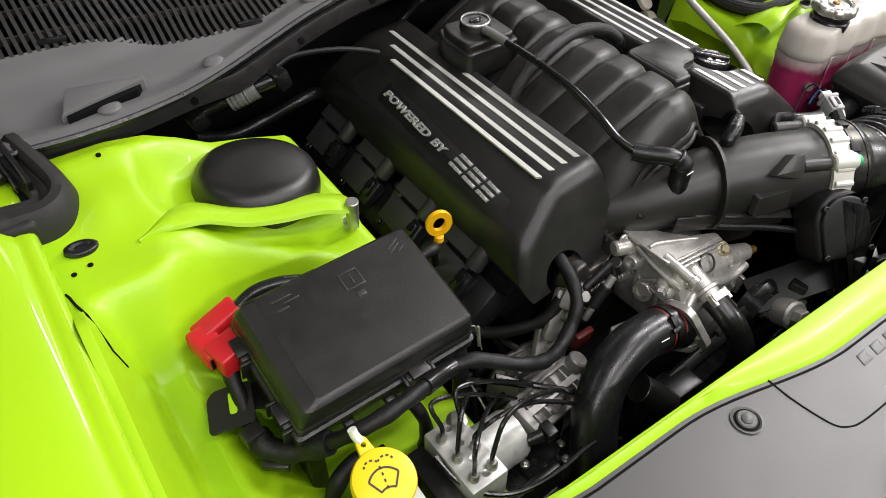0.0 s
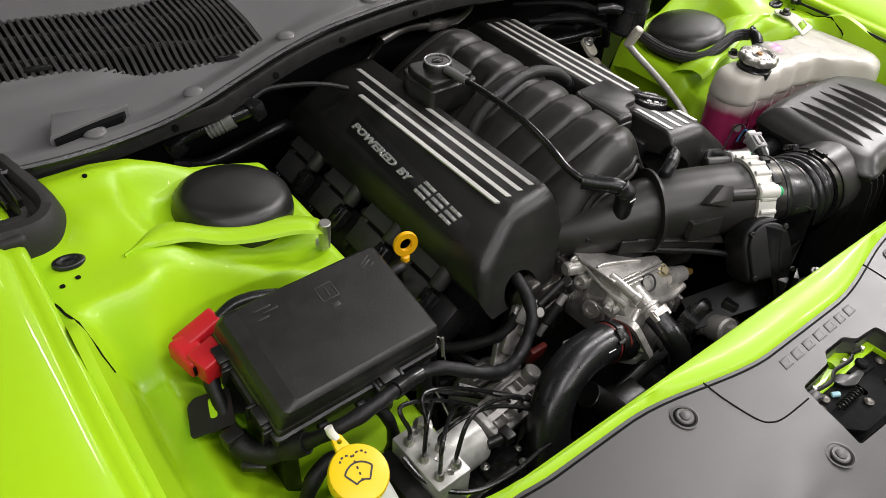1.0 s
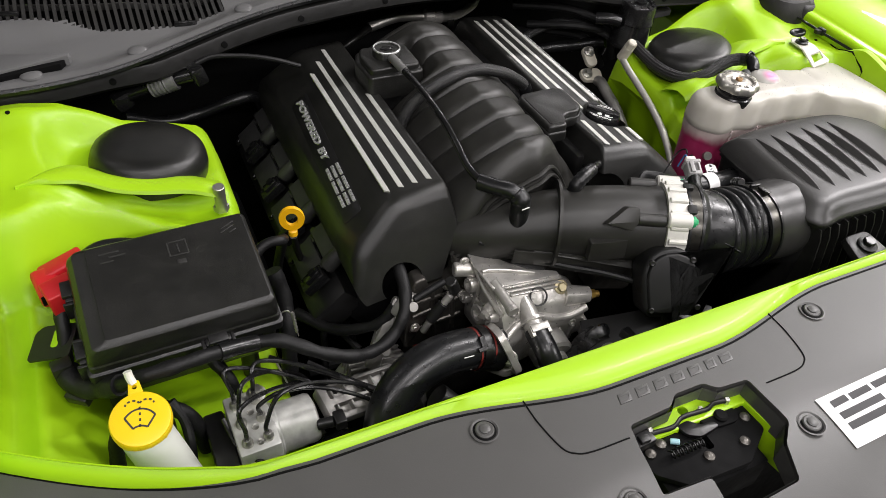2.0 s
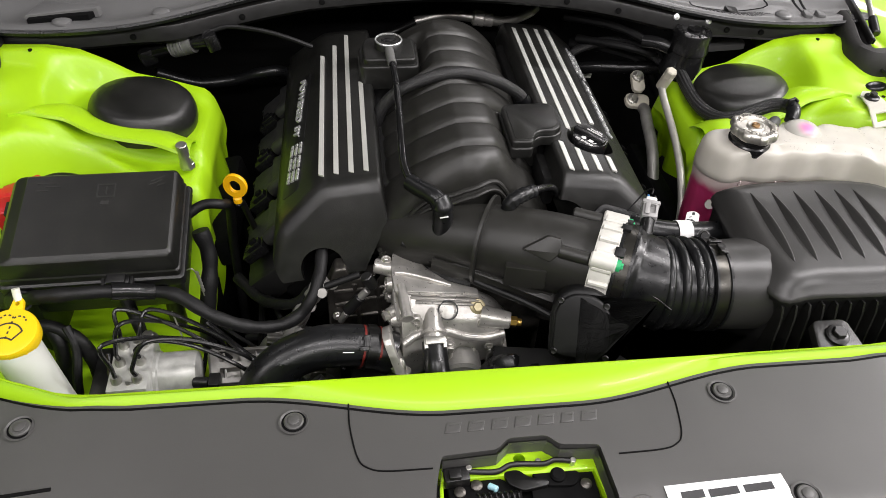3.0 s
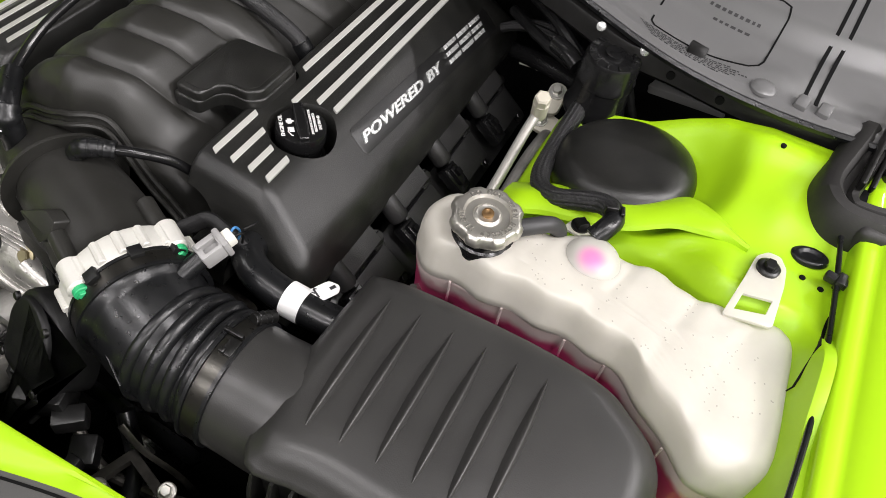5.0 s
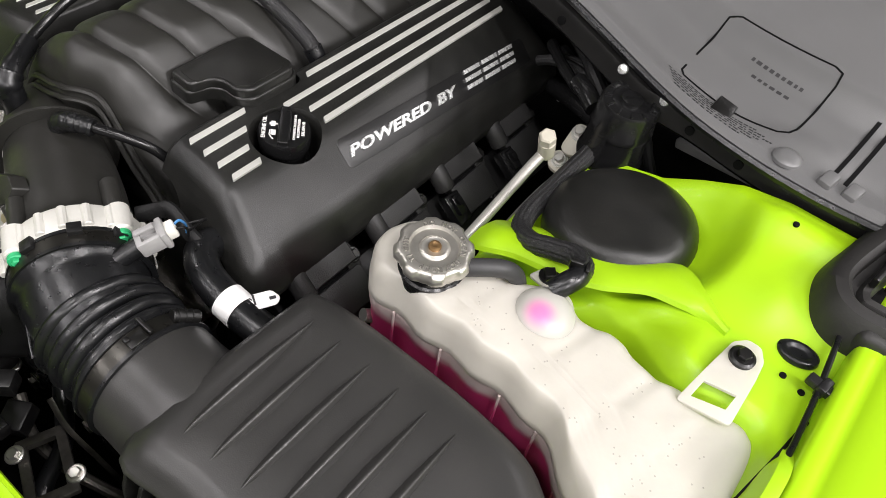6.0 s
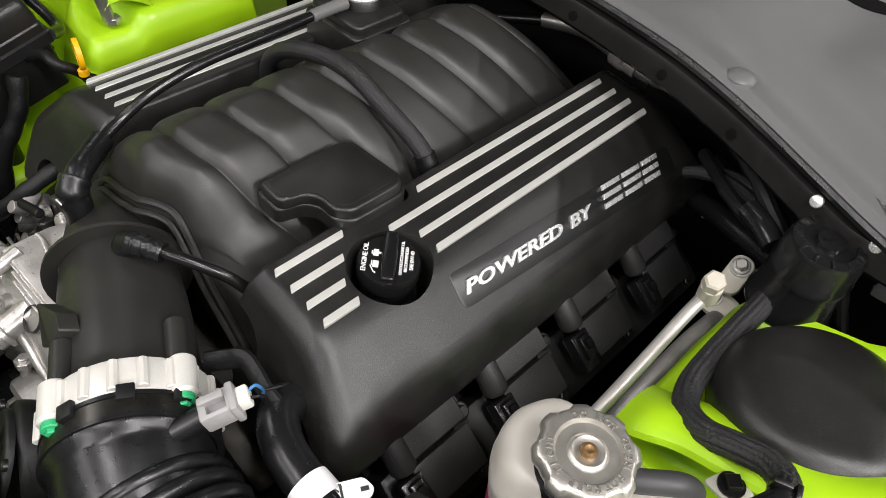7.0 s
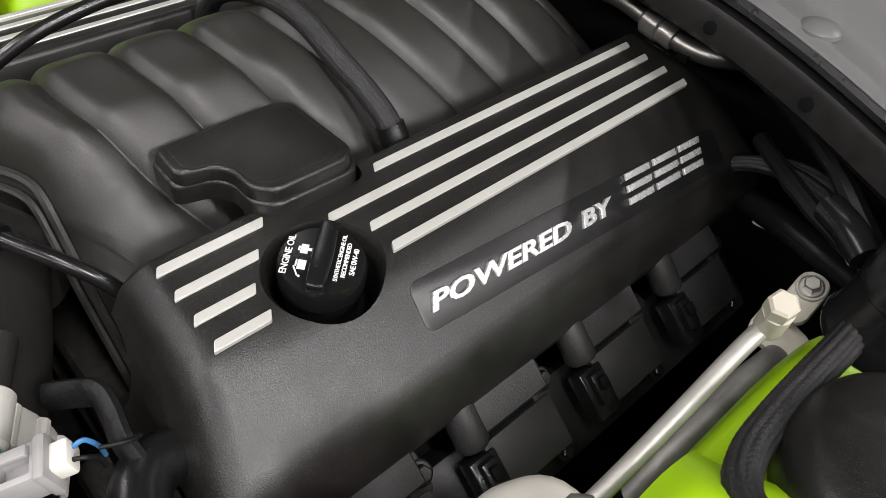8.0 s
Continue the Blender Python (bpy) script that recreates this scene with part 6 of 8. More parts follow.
part("plate", carve(box(0.122, 0.052, 0.018, 0.003, m=BM), box(0.100, 0.016, 0.03, 0.002, m=BM @ at(0, 0.0125, 0.012)), box(0.100, 0.014, 0.03, 0.002, m=BM @ at(0, -0.011, 0.012))), ALU2, br, angle=40)
for k in range(5):
    part("rib", box(0.003, 0.040, 0.012, 0.001, m=BM @ at(-0.042 + k * 0.021, 0, 0.0)), ALU2, br)
part("lug", join(rod(BM @ Vector((0.062, 0.012, -0.01)), BM @ Vector((0.066, 0.012, 0.022)), 0.013, 20, 0.002), rod(BM @ Vector((0.058, -0.020, -0.01)), BM @ Vector((0.060, -0.020, 0.014)), 0.009, 18, 0.002)), ALU2, br)
part("foot", box(0.05, 0.03, 0.36, 0.004, m=at(-0.30, 0.195, 0.60)), DARK, br)
vp = thing("vacuum_pump", (-0.348, 0.142, 0.70), "black round pump with bright bolts beside the brake block", "pump")
part("case", lathe([(0.034, -0.05), (0.036, 0.0), (0.034, 0.006), (0.022, 0.010), (0.020, 0.016), (0.010, 0.018), (0.001, 0.018)], 28, at(-0.348, 0.142, 0.770, -20, 10, 0)), GLOSSB, vp, angle=35)
for k in range(6):
    a = k * math.pi / 3
    part("bolt", hexbolt(at(-0.348, 0.142, 0.770, -20, 10, 0) @ Vector((0.028 * math.cos(a), 0.028 * math.sin(a), 0.008)), (0.15, 0.3, 1), 0.004, 0.005), STEEL, vp)
part("foot", box(0.04, 0.04, 0.32, 0.004, m=at(-0.348, 0.142, 0.565)), DARK, vp)
gen = thing("alternator", (-0.25, 0.24, 0.42), "cast aluminium alternator below the harness", "alternator")
part("case", join(rod((-0.255, 0.205, 0.70), (-0.255, 0.30, 0.70), 0.062, 32, 0.01), box(0.09, 0.06, 0.30, 0.01, m=at(-0.25, 0.26, 0.56))), ALU2, gen)
for i in range(9):
    part("fin", moved(box(0.085, 0.004, 0.03, 0.001), at(-0.255 + 0.0, 0.205 + i * 0.010, 0.748, 0, 10, 0)), ALU2, gen)

# ---- fuse box ----
fb = thing("fuse_box", (-0.49, 0.3, 0.85), "black plastic fuse box with a clipped lid", "fuse box")
FM = at(-0.4815, 0.302, 0.981, 13.5, 0.5, 2)


def frame_ring(x0, x1, y0, y1, z, r=0.006):
    pts = []
    for cx, cy, a0 in ((x1 - r, y1 - r, 0), (x0 + r, y1 - r, 90), (x0 + r, y0 + r, 180), (x1 - r, y0 + r, 270)):
        for k in range(5):
            a = radians(a0 + k * 22.5)
            pts.append((cx + r * math.cos(a), cy + r * math.sin(a), z))
    return pts


lid = loft([frame_ring(-0.116, 0.098, -0.074, 0.070, -0.050), frame_ring(-0.116, 0.098, -0.074, 0.070, -0.034), frame_ring(-0.1145, 0.0965, -0.0725, 0.069, -0.032), frame_ring(-0.1145, 0.0965, -0.0725, 0.069, -0.022),
            frame_ring(-0.112, 0.0955, -0.0715, 0.068, -0.012, 0.008), frame_ring(-0.106, 0.0945, -0.0705, 0.067, -0.0055, 0.008), frame_ring(-0.099, 0.093, -0.0685, 0.0655, -0.003, 0.006), frame_ring(-0.0925, 0.091, -0.0655, 0.0635, -0.0012, 0.005), frame_ring(-0.0905, 0.0895, -0.0635, 0.062, 0.0, 0.004)])
part("lid", moved(lid, FM), SATIN, fb, angle=24)
part("lid_rim", moved(loft([frame_ring(-0.119, 0.101, -0.077, 0.073, -0.060), frame_ring(-0.119, 0.101, -0.077, 0.073, -0.046), frame_ring(-0.116, 0.098, -0.074, 0.070, -0.044)]), FM), PLAST, fb)
part("base", moved(loft([frame_ring(-0.105, 0.090, -0.066, 0.062, -0.125), frame_ring(-0.114, 0.096, -0.072, 0.068, -0.058)]), FM), PLAST, fb)
for x, y, rz in ((0.022, -0.078, 0), (-0.119, -0.045, 90), (-0.020, 0.0765, 0), (-0.120, 0.040, 90)):
    part("latch", join(box(0.030, 0.010, 0.022, 0.002, m=FM @ at(x, y, -0.050, 0, 0, rz)), box(0.022, 0.014, 0.006, 0.001, m=FM @ at(x, y, -0.036, 0, 0, rz)), box(0.004, 0.016, 0.030, 0.001, m=FM @ at(x, y, -0.055, 0, 0, rz) @ at(0.017, 0, 0)), box(0.004, 0.016, 0.030, 0.001, m=FM @ at(x, y, -0.055, 0, 0, rz) @ at(-0.017, 0, 0))), PLAST, fb)
for x in (-0.06, -0.01, 0.07):
    part("side_lug", box(0.012, 0.012, 0.010, 0.002, m=FM @ at(x, -0.076, -0.072)), PLAST, fb)
for x, y, w, h in ((-0.066, 0.050, 0.022, 0.002), (-0.058, 0.044, 0.018, 0.002), (-0.070, 0.038, 0.014, 0.002), (0.008, 0.044, 0.022, 0.0015), (0.008, 0.024, 0.022, 0.0015), (-0.003, 0.034, 0.0015, 0.02), (0.018, 0.034, 0.0015, 0.02), (0.008, 0.034, 0.0015, 0.012), (0.008, 0.014, 0.010, 0.006), (0.070, 0.05, 0.018, 0.0016), (0.068, 0.044, 0.018, 0.0016), (0.074, 0.040, 0.010, 0.0016)):
    part("moulded_mark", box(w, h, 0.0008, 0.0003, m=FM @ at(x, y, 0.0002, 0, 0, 25 if x > 0.06 else 0)), LIDB, fb, "plain moulded mark")
part("bracket", join(moved(slab([(-0.024, -0.025), (0.024, -0.025), (0.024, 0.025), (-0.016, 0.025), (-0.024, 0.016)], -0.0015, 0.0015, 0, 2, None, 0.004), at(-0.634, 0.322, 0.902, 4, -8, -18)), moved(box(0.05, 0.034, 0.003, 0.001), at(-0.602, 0.325, 0.894, 0, 20, -15))), PLAST, fb)
part("bracket_slot", moved(slab([(-0.004, -0.013), (0.004, -0.013), (0.004, 0.013), (-0.004, 0.013)], -0.0018, 0.0022, 0, 2, None, 0.003), at(-0.630, 0.325, 0.9025, 4, -8, -18)), GREEN_IN, fb, "slot showing the green panel")
part("stand", box(0.02, 0.10, 0.10, 0.002, m=at(-0.58, 0.30, 0.83)), BLKMET, fb)
part("stand", rod((-0.42, 0.30, 0.77), (-0.42, 0.30, 0.86), 0.012), BLKMET, fb)

# ---- red terminal cover ----
rt = thing("terminal_cover", (-0.61, 0.38, 0.92), "red plastic battery terminal cover beside the fuse box", "terminal cover")
part("arm", box(0.054, 0.026, 0.026, 0.004, 3, at(-0.606, 0.398, 0.944, 0, -16, 8)), RED, rt)
part("elbow", box(0.029, 0.046, 0.026, 0.006, 3, at(-0.626, 0.380, 0.938, 4, 0, 12)), RED, rt)
part("cap", box(0.036, 0.031, 0.034, 0.003, 3, at(-0.612, 0.358, 0.940, 6, -4, 16)), RED, rt)
part("slit", box(0.004, 0.0012, 0.014, 0.0003, m=at(-0.6315, 0.353, 0.940, 0, 0, 20)), DARK, rt, "dark moulded slit")
solid("battery_cable", tube([(-0.592, 0.394, 0.946), (-0.576, 0.397, 0.958), (-0.556, 0.399, 0.963), (-0.528, 0.396, 0.960), (-0.500, 0.388, 0.950), (-0.48, 0.38, 0.92), (-0.47, 0.375, 0.86)], 0.0090, 14), RUBBER, "black battery cable from the red cover behind the fuse box", "cable")
solid("terminal_stud", join(rod((-0.587, 0.372, 0.90), (-0.587, 0.372, 0.945), 0.010, 6), rod((-0.587, 0.372, 0.86), (-0.587, 0.372, 0.905), 0.014)), BLKMET, "black stud beside the red cover", "stud")

# ---- harnesses ----
def loom(r):
    return lambda run, t: 1 + 0.06 * math.sin(run * 190) + 0.05 * math.sin(run * 83 + 1)


hn = thing("wiring_harness", (-0.45, 0.23, 0.87), "black taped wiring harness round the fuse box", "wiring harness")
part("trunk", tube([(-0.614, 0.356, 0.925), (-0.6195, 0.345, 0.918), (-0.621, 0.325, 0.903), (-0.6245, 0.300, 0.894), (-0.6245, 0.277, 0.888), (-0.603, 0.250, 0.887), (-0.578, 0.232, 0.900), (-0.553, 0.212, 0.924), (-0.520, 0.206, 0.932), (-0.488, 0.209, 0.931), (-0.455, 0.221, 0.919), (-0.422, 0.232, 0.905), (-0.388, 0.226, 0.902), (-0.345, 0.204, 0.885), (-0.305, 0.203, 0.862), (-0.268, 0.217, 0.845), (-0.241, 0.229, 0.850), (-0.222, 0.241, 0.871), (-0.2115, 0.2655, 0.888), (-0.208, 0.295, 0.900), (-0.206, 0.315, 0.90)], 0.0086, 14, 8, loom(1)), TAPE, hn)
part("taped_trunk", tube([(-0.6245, 0.285, 0.890), (-0.621, 0.268, 0.887), (-0.606, 0.252, 0.886), (-0.590, 0.241, 0.893), (-0.570, 0.224, 0.908)], 0.0128, 14, 8, loom(1)), TAPE, hn, "thick taped bundle")
part("end_plug", box(0.028, 0.016, 0.014, 0.002, m=at(-0.618, 0.256, 0.872, 10, 0, -38)), PLAST, hn, "black connector")
part("end_plug", box(0.022, 0.018, 0.02, 0.002, m=at(-0.628, 0.282, 0.896, 0, 0, 10)), PLAST, hn, "black connector")
part("branch", tube([(-0.545, 0.21, 0.872), (-0.535, 0.198, 0.85), (-0.54, 0.19, 0.80), (-0.545, 0.19, 0.70), (-0.53, 0.20, 0.60)], 0.0095, 12), TAPE, hn)
part("branch", tube([(-0.525, 0.208, 0.875), (-0.515, 0.19, 0.85), (-0.518, 0.165, 0.81), (-0.53, 0.16, 0.72), (-0.52, 0.16, 0.62)], 0.006, 10), TAPE, hn)
part("sleeve", tube([(-0.462, 0.2185, 0.9215), (-0.448, 0.2235, 0.916), (-0.432, 0.229, 0.909), (-0.416, 0.2325, 0.904)], 0.0108, 16), GLOSSB, hn, "shiny protective sleeve")
part("branch", tube([(-0.34, 0.36, 0.80), (-0.30, 0.31, 0.80), (-0.25, 0.27, 0.83), (-0.225, 0.265, 0.86)], 0.008, 12, 8, loom(1)), TAPE, hn)
part("rear_lead", tube([(-0.388, 0.385, 0.945), (-0.43, 0.41, 0.93), (-0.52, 0.405, 0.942), (-0.575, 0.398, 0.950), (-0.60, 0.402, 0.950)], 0.0075, 12), RUBBER, hn, "black battery lead")
part("dip_lead", tube([(-0.40, 0.35, 0.92), (-0.37, 0.365, 0.935), (-0.345, 0.37, 0.932), (-0.34, 0.40, 0.90), (-0.35, 0.42, 0.80), (-0.35, 0.40, 0.60)], 0.007, 12), TAPE, hn)
part("hang_lead", tube([(-0.37, 0.33, 0.92), (-0.362, 0.315, 0.88), (-0.37, 0.28, 0.82), (-0.38, 0.26, 0.72), (-0.37, 0.25, 0.6)], 0.011, 12, 8, loom(1)), TAPE, hn)
for pts, r in (([(-0.60, 0.19, 0.80), (-0.585, 0.20, 0.86), (-0.55, 0.21, 0.875), (-0.51, 0.20, 0.85), (-0.50, 0.19, 0.79)], 0.009), ([(-0.47, 0.27, 0.86), (-0.455, 0.245, 0.84), (-0.45, 0.235, 0.80), (-0.46, 0.24, 0.74)], 0.008)):
    part("loop_lead", tube(pts, r, 12, 8, loom(1)), TAPE, hn)
random.seed(11)
for i in range(14):
    x = random.uniform(-0.37, -0.24)
    y = random.uniform(0.17, 0.34)
    z = random.uniform(0.66, 0.80)
    pts = [(x + random.uniform(-0.05, 0.05) * k, y + random.uniform(-0.04, 0.04) * k, z - 0.05 * abs(k - 1.5) + random.uniform(-0.03, 0.03)) for k in (-1, 0, 1, 2)]
    part("loose_lead", tube(pts, random.uniform(0.003, 0.007), 8), TAPE, hn)
ch = thing("ball_chain", (-0.385, 0.23, 0.85), "thin bright metal retaining wire by the harness", "wire")
part("wire", tube([(-0.388, 0.262, 0.905), (-0.372, 0.257, 0.918), (-0.366, 0.255, 0.905), (-0.362, 0.25, 0.875)], 0.0009, 6), STEEL, ch)
for i in range(6):
    part("link", lathe([(0.0016, -0.003), (0.0026, 0), (0.0016, 0.003)], 8, at(-0.3655 + 0.0005 * i, 0.2545, 0.912 - i * 0.0062)), STEEL, ch)
part("wire", tube([(-0.40, 0.225, 0.875), (-0.394, 0.215, 0.855), (-0.388, 0.205, 0.83)], 0.0012, 6), STEEL, ch)

# ---- washer filler ----
wf = thing("washer_filler", (-0.55, 0.15, 0.43), "yellow capped washer filler neck with milky pipe", "filler neck")
WM = at(-0.553, 0.1480, 0.932, 14, 2, 0) @ Matrix.Scale(0.88, 4)
part("neck", tube([(-0.5535, 0.1455, 0.920), (-0.549, 0.141, 0.90), (-0.535, 0.129, 0.84), (-0.519, 0.118, 0.74), (-0.519, 0.118, 0.43)], 0.0262, 28), MILKTUBE, wf)
part("fluid", tube([(-0.5225, 0.1215, 0.785), (-0.5205, 0.119, 0.76), (-0.519, 0.118, 0.72)], 0.0272, 28), BLUEW, wf, "blue fluid seen through the pipe")
cap = part("cap", lathe([(0.0320, -0.015), (0.0340, -0.013), (0.0350, -0.004), (0.0350, 0.003), (0.0335, 0.006), (0.0295, 0.0072), (0.010, 0.0074), (0.001, 0.0074)], 48, WM), YELLOW, wf, "yellow plastic cap")
part("strap_loop", moved(carve(slab([(-0.010, 0.026), (0.010, 0.026), (0.006, 0.052), (-0.006, 0.052)], -0.004, 0.003, 0.001, 2, None, 0.003), lathe([(0.003, -1), (0.003, 1)], 16, at(0, 0.043, 0))), WM), YELLOW, wf)
part("strap_tip", tube([WM @ Vector((0.0, 0.048, 0.0)), WM @ Vector((-0.003, 0.056, 0.004)), WM @ Vector((-0.004, 0.062, 0.010))], 0.0045, 10), WHITEP, wf, "white strap tip")
part("pull_tab", slab([(-0.012, -0.034), (0.012, -0.034), (0.010, -0.020), (-0.010, -0.020)], -0.008, 0.004, 0.001, 2, WM @ at(0, 0, 0, 0, 0, 25), 0.003), YELLOW, wf)


def stroke(pts, w=0.0008):
    rows = []
    V = [Vector((x, y, 0)) for x, y in pts]
    for i, p in enumerate(V):
        d = (V[min(i + 1, len(V) - 1)] - V[max(i - 1, 0)]).normalized()
        nrm = Vector((-d.y, d.x, 0)) * w
        rows.append([p + nrm + Vector((0, 0, 0.0072)), p + nrm + Vector((0, 0, 0.0078)), p - nrm + Vector((0, 0, 0.0078)), p - nrm + Vector((0, 0, 0.0072))])
    return loft(rows)


fan = [(0.017 * math.sin(radians(a)), -0.014 + 0.022 * math.cos(radians(a))) for a in span(-48, 48, 13)]
fan2 = [(0.008 * math.sin(radians(a)), -0.014 + 0.006 * math.cos(radians(a))) for a in span(-48, 48, 9)]
SM2 = WM @ at(0, 0.001, 0, 0, 0, -8) @ Matrix.Diagonal((1.32, 1.32, 1, 1))
part("wash_sign", moved(join(stroke(fan), stroke([fan[0], fan2[0]]), stroke(fan2), stroke([fan[-1], fan2[-1]])), SM2), INK, cap, "dark windscreen washer sign")
for sgn in (-1, 1):
    for k in range(4):
        a0, a1 = radians(-70 + k * 45), radians(-70 + k * 45 + 24)
        part("wash_sign", moved(stroke([(sgn * (0.006 + 0.006 * math.sin(a)), 0.012 + 0.0045 * math.cos(a)) for a in (a0, (a0 + a1) / 2, a1)]), SM2), INK, cap)
for k in range(4):
    part("wash_sign", moved(stroke([(0.0, 0.010 - k * 0.0055), (0.0, 0.0075 - k * 0.0055)]), SM2), INK, cap)

# ---- brake control block with lines ----
bk = thing("brake_control_block", (-0.43, 0.17, 0.70), "aluminium brake control block with a round motor and pipes", "brake unit")
KM = at(-0.445, 0.167, 0.811, 0, 0, 2)
part("valve_block", box(0.048, 0.088, 0.075, 0.003, 2, KM), PALE, bk)
part("control_box", box(0.026, 0.09, 0.07, 0.005, 2, KM @ at(-0.038, 0, -0.016)), PLAST, bk, "black plastic control box")
part("motor", lathe([(0.034, 0), (0.034, 0.004), (0.0315, 0.006), (0.0310, 0.046), (0.029, 0.051), (0.020, 0.054), (0.001, 0.055)], 44, KM @ at(0.024, 0.004, -0.002, 0, 90, 0)), PALE, bk, "round pale metal pump motor")
part("motor_plug", join(rod((-0.372, 0.150, 0.822), (-0.352, 0.146, 0.824), 0.007, 14, 0.001), box(0.014, 0.02, 0.016, 0.002, m=at(-0.345, 0.145, 0.825))), PLAST, bk, "black motor plug")
for i in range(3):
    for j in range(2):
        part("port", lathe([(0.0065, 0), (0.0065, 0.006), (0.0045, 0.010)], 12, KM @ at(-0.012 + j * 0.024, -0.030 + i * 0.028, 0.037)), STEEL, bk)
for i in range(4):
    part("block_plug", lathe([(0.0042, 0), (0.0042, 0.0012), (0.0028, 0.0005)], 12, KM @ at(0.002, -0.033 + i * 0.022, 0.0375)), STEEL, bk)
part("hex_fitting", hexbolt(KM @ Vector((0.016, 0.036, 0.037)), (0, 0, 1), 0.008, 0.010), STEEL, bk, "hexagonal pipe fitting")
part("stand", box(0.05, 0.06, 0.34, 0.004, m=at(-0.43, 0.18, 0.60)), BLKMET, bk)
# added dark filler plates that hide the green panel under the block
part("dark_filler", join(box(0.110, 0.012, 0.060, 0.004, m=at(-0.405, 0.108, 0.775, -12, 0, 4)), box(0.050, 0.060, 0.006, 0.002, m=at(-0.385, 0.125, 0.772, 0, 0, 4))), BLKMET, bk, "added black plates hiding the green below the block")
P0 = [KM @ Vector((-0.012 + j * 0.024, -0.030 + i * 0.028, 0.045)) for j in range(2) for i in range(3)]
ends = [(-0.35, 0.225, 0.80), (-0.36, 0.25, 0.79), (-0.33, 0.20, 0.80), (-0.30, 0.17, 0.835), (-0.295, 0.15, 0.825), (-0.30, 0.19, 0.81)]
tops = [(0.0, 0.0, 0.06), (0.012, 0.012, 0.052), (0.0, 0.018, 0.042), (0.022, 0.01, 0.05), (0.03, -0.005, 0.036), (0.012, 0.02, 0.036)]
for p, t, e in zip(P0, tops, ends):
    a = p + Vector((0, 0, 0.018))
    b = p + Vector(t)
    e = Vector(e)
    m2 = b.lerp(e, 0.45) + Vector((0, 0.004, 0.012))
    part("brake_pipe", tube([p, a, b, m2, e, e + Vector((0.02, 0.02, -0.10))], 0.0027, 10), GLOSSB, bk, "glossy black brake pipe")
part("brake_pipe", tube([(-0.475, 0.18, 0.85), (-0.468, 0.15, 0.838), (-0.452, 0.125, 0.832), (-0.42, 0.105, 0.83), (-0.37, 0.10, 0.828), (-0.31, 0.105, 0.825), (-0.27, 0.10, 0.80)], 0.003, 10), GLOSSB, bk, "glossy black brake pipe")
part("brake_pipe", tube([(-0.36, 0.225, 0.85), (-0.335, 0.205, 0.84), (-0.31, 0.18, 0.838), (-0.27, 0.15, 0.825), (-0.25, 0.13, 0.80)], 0.004, 10), GLOSSB, bk, "glossy black brake pipe")

# ---- dipstick ----
dp = thing("dipstick", (-0.31, 0.41, 0.80), "yellow ring handled oil dipstick in a black tube", "dipstick")
bm = bmesh.new()
RING_N = Vector((-0.24, -0.968, 0.02)).normalized()
RING_UP = (Vector((0, 0, 1)) - RING_N * RING_N.z).normalized()
DM = basis((-0.325, 0.391, 0.9475), RING_N.cross(RING_UP), RING_N)
R = []
for i in range(32):
    a = 2 * math.pi * i / 32
    c = Vector((0.0125 * math.cos(a), 0, 0.0145 * math.sin(a)))
    o = c.normalized()
    R.append([bm.verts.new(c + o * dx + Vector((0, dy, 0))) for dx, dy in ((0.0042, 0.003), (0.0048, 0), (0.0042, -0.003), (-0.0042, -0.003), (-0.0048, 0), (-0.0042, 0.003))])
for i in range(32):
    for k in range(6):
        bm.faces.new((R[i][k], R[i][(k + 1) % 6], R[(i + 1) % 32][(k + 1) % 6], R[(i + 1) % 32][k]))
part("handle", moved(bm, DM), ORANGE, dp, "orange yellow ring handle", angle=60)
part("collar", rod(DM @ Vector((0, 0, -0.030)), DM @ Vector((0, 0, -0.019)), 0.0062, 16, 0.002), ORANGE, dp)
part("tube", tube([DM @ Vector((0, 0, -0.03)), (-0.322, 0.405, 0.905), (-0.315, 0.415, 0.86), (-0.30, 0.42, 0.80), (-0.28, 0.43, 0.70), (-0.25, 0.44, 0.60)], 0.005, 12), BLKMET, dp)

# ---- coolant tank ----
ct = thing("coolant_tank", (0.54, 0.36, 0.78), "milky white coolant tank part filled with pink coolant", "coolant tank")
TO = [(0.362, 0.356), (0.350, 0.375), (0.350, 0.400), (0.368, 0.425), (0.42, 0.424), (0.462, 0.427), (0.485, 0.440), (0.500, 0.452), (0.517, 0.454), (0.530, 0.443), (0.542, 0.440), (0.563, 0.447), (0.580, 0.446), (0.594, 0.440), (0.619, 0.438), (0.642, 0.442), (0.667, 0.438), (0.690, 0.450), (0.706, 0.447), (0.717, 0.425), (0.719, 0.32), (0.709, 0.291), (0.687, 0.274), (0.66, 0.278), (0.633, 0.296), (0.603, 0.321), (0.562, 0.345), (0.50, 0.3495), (0.43, 0.3475), (0.38, 0.349)]


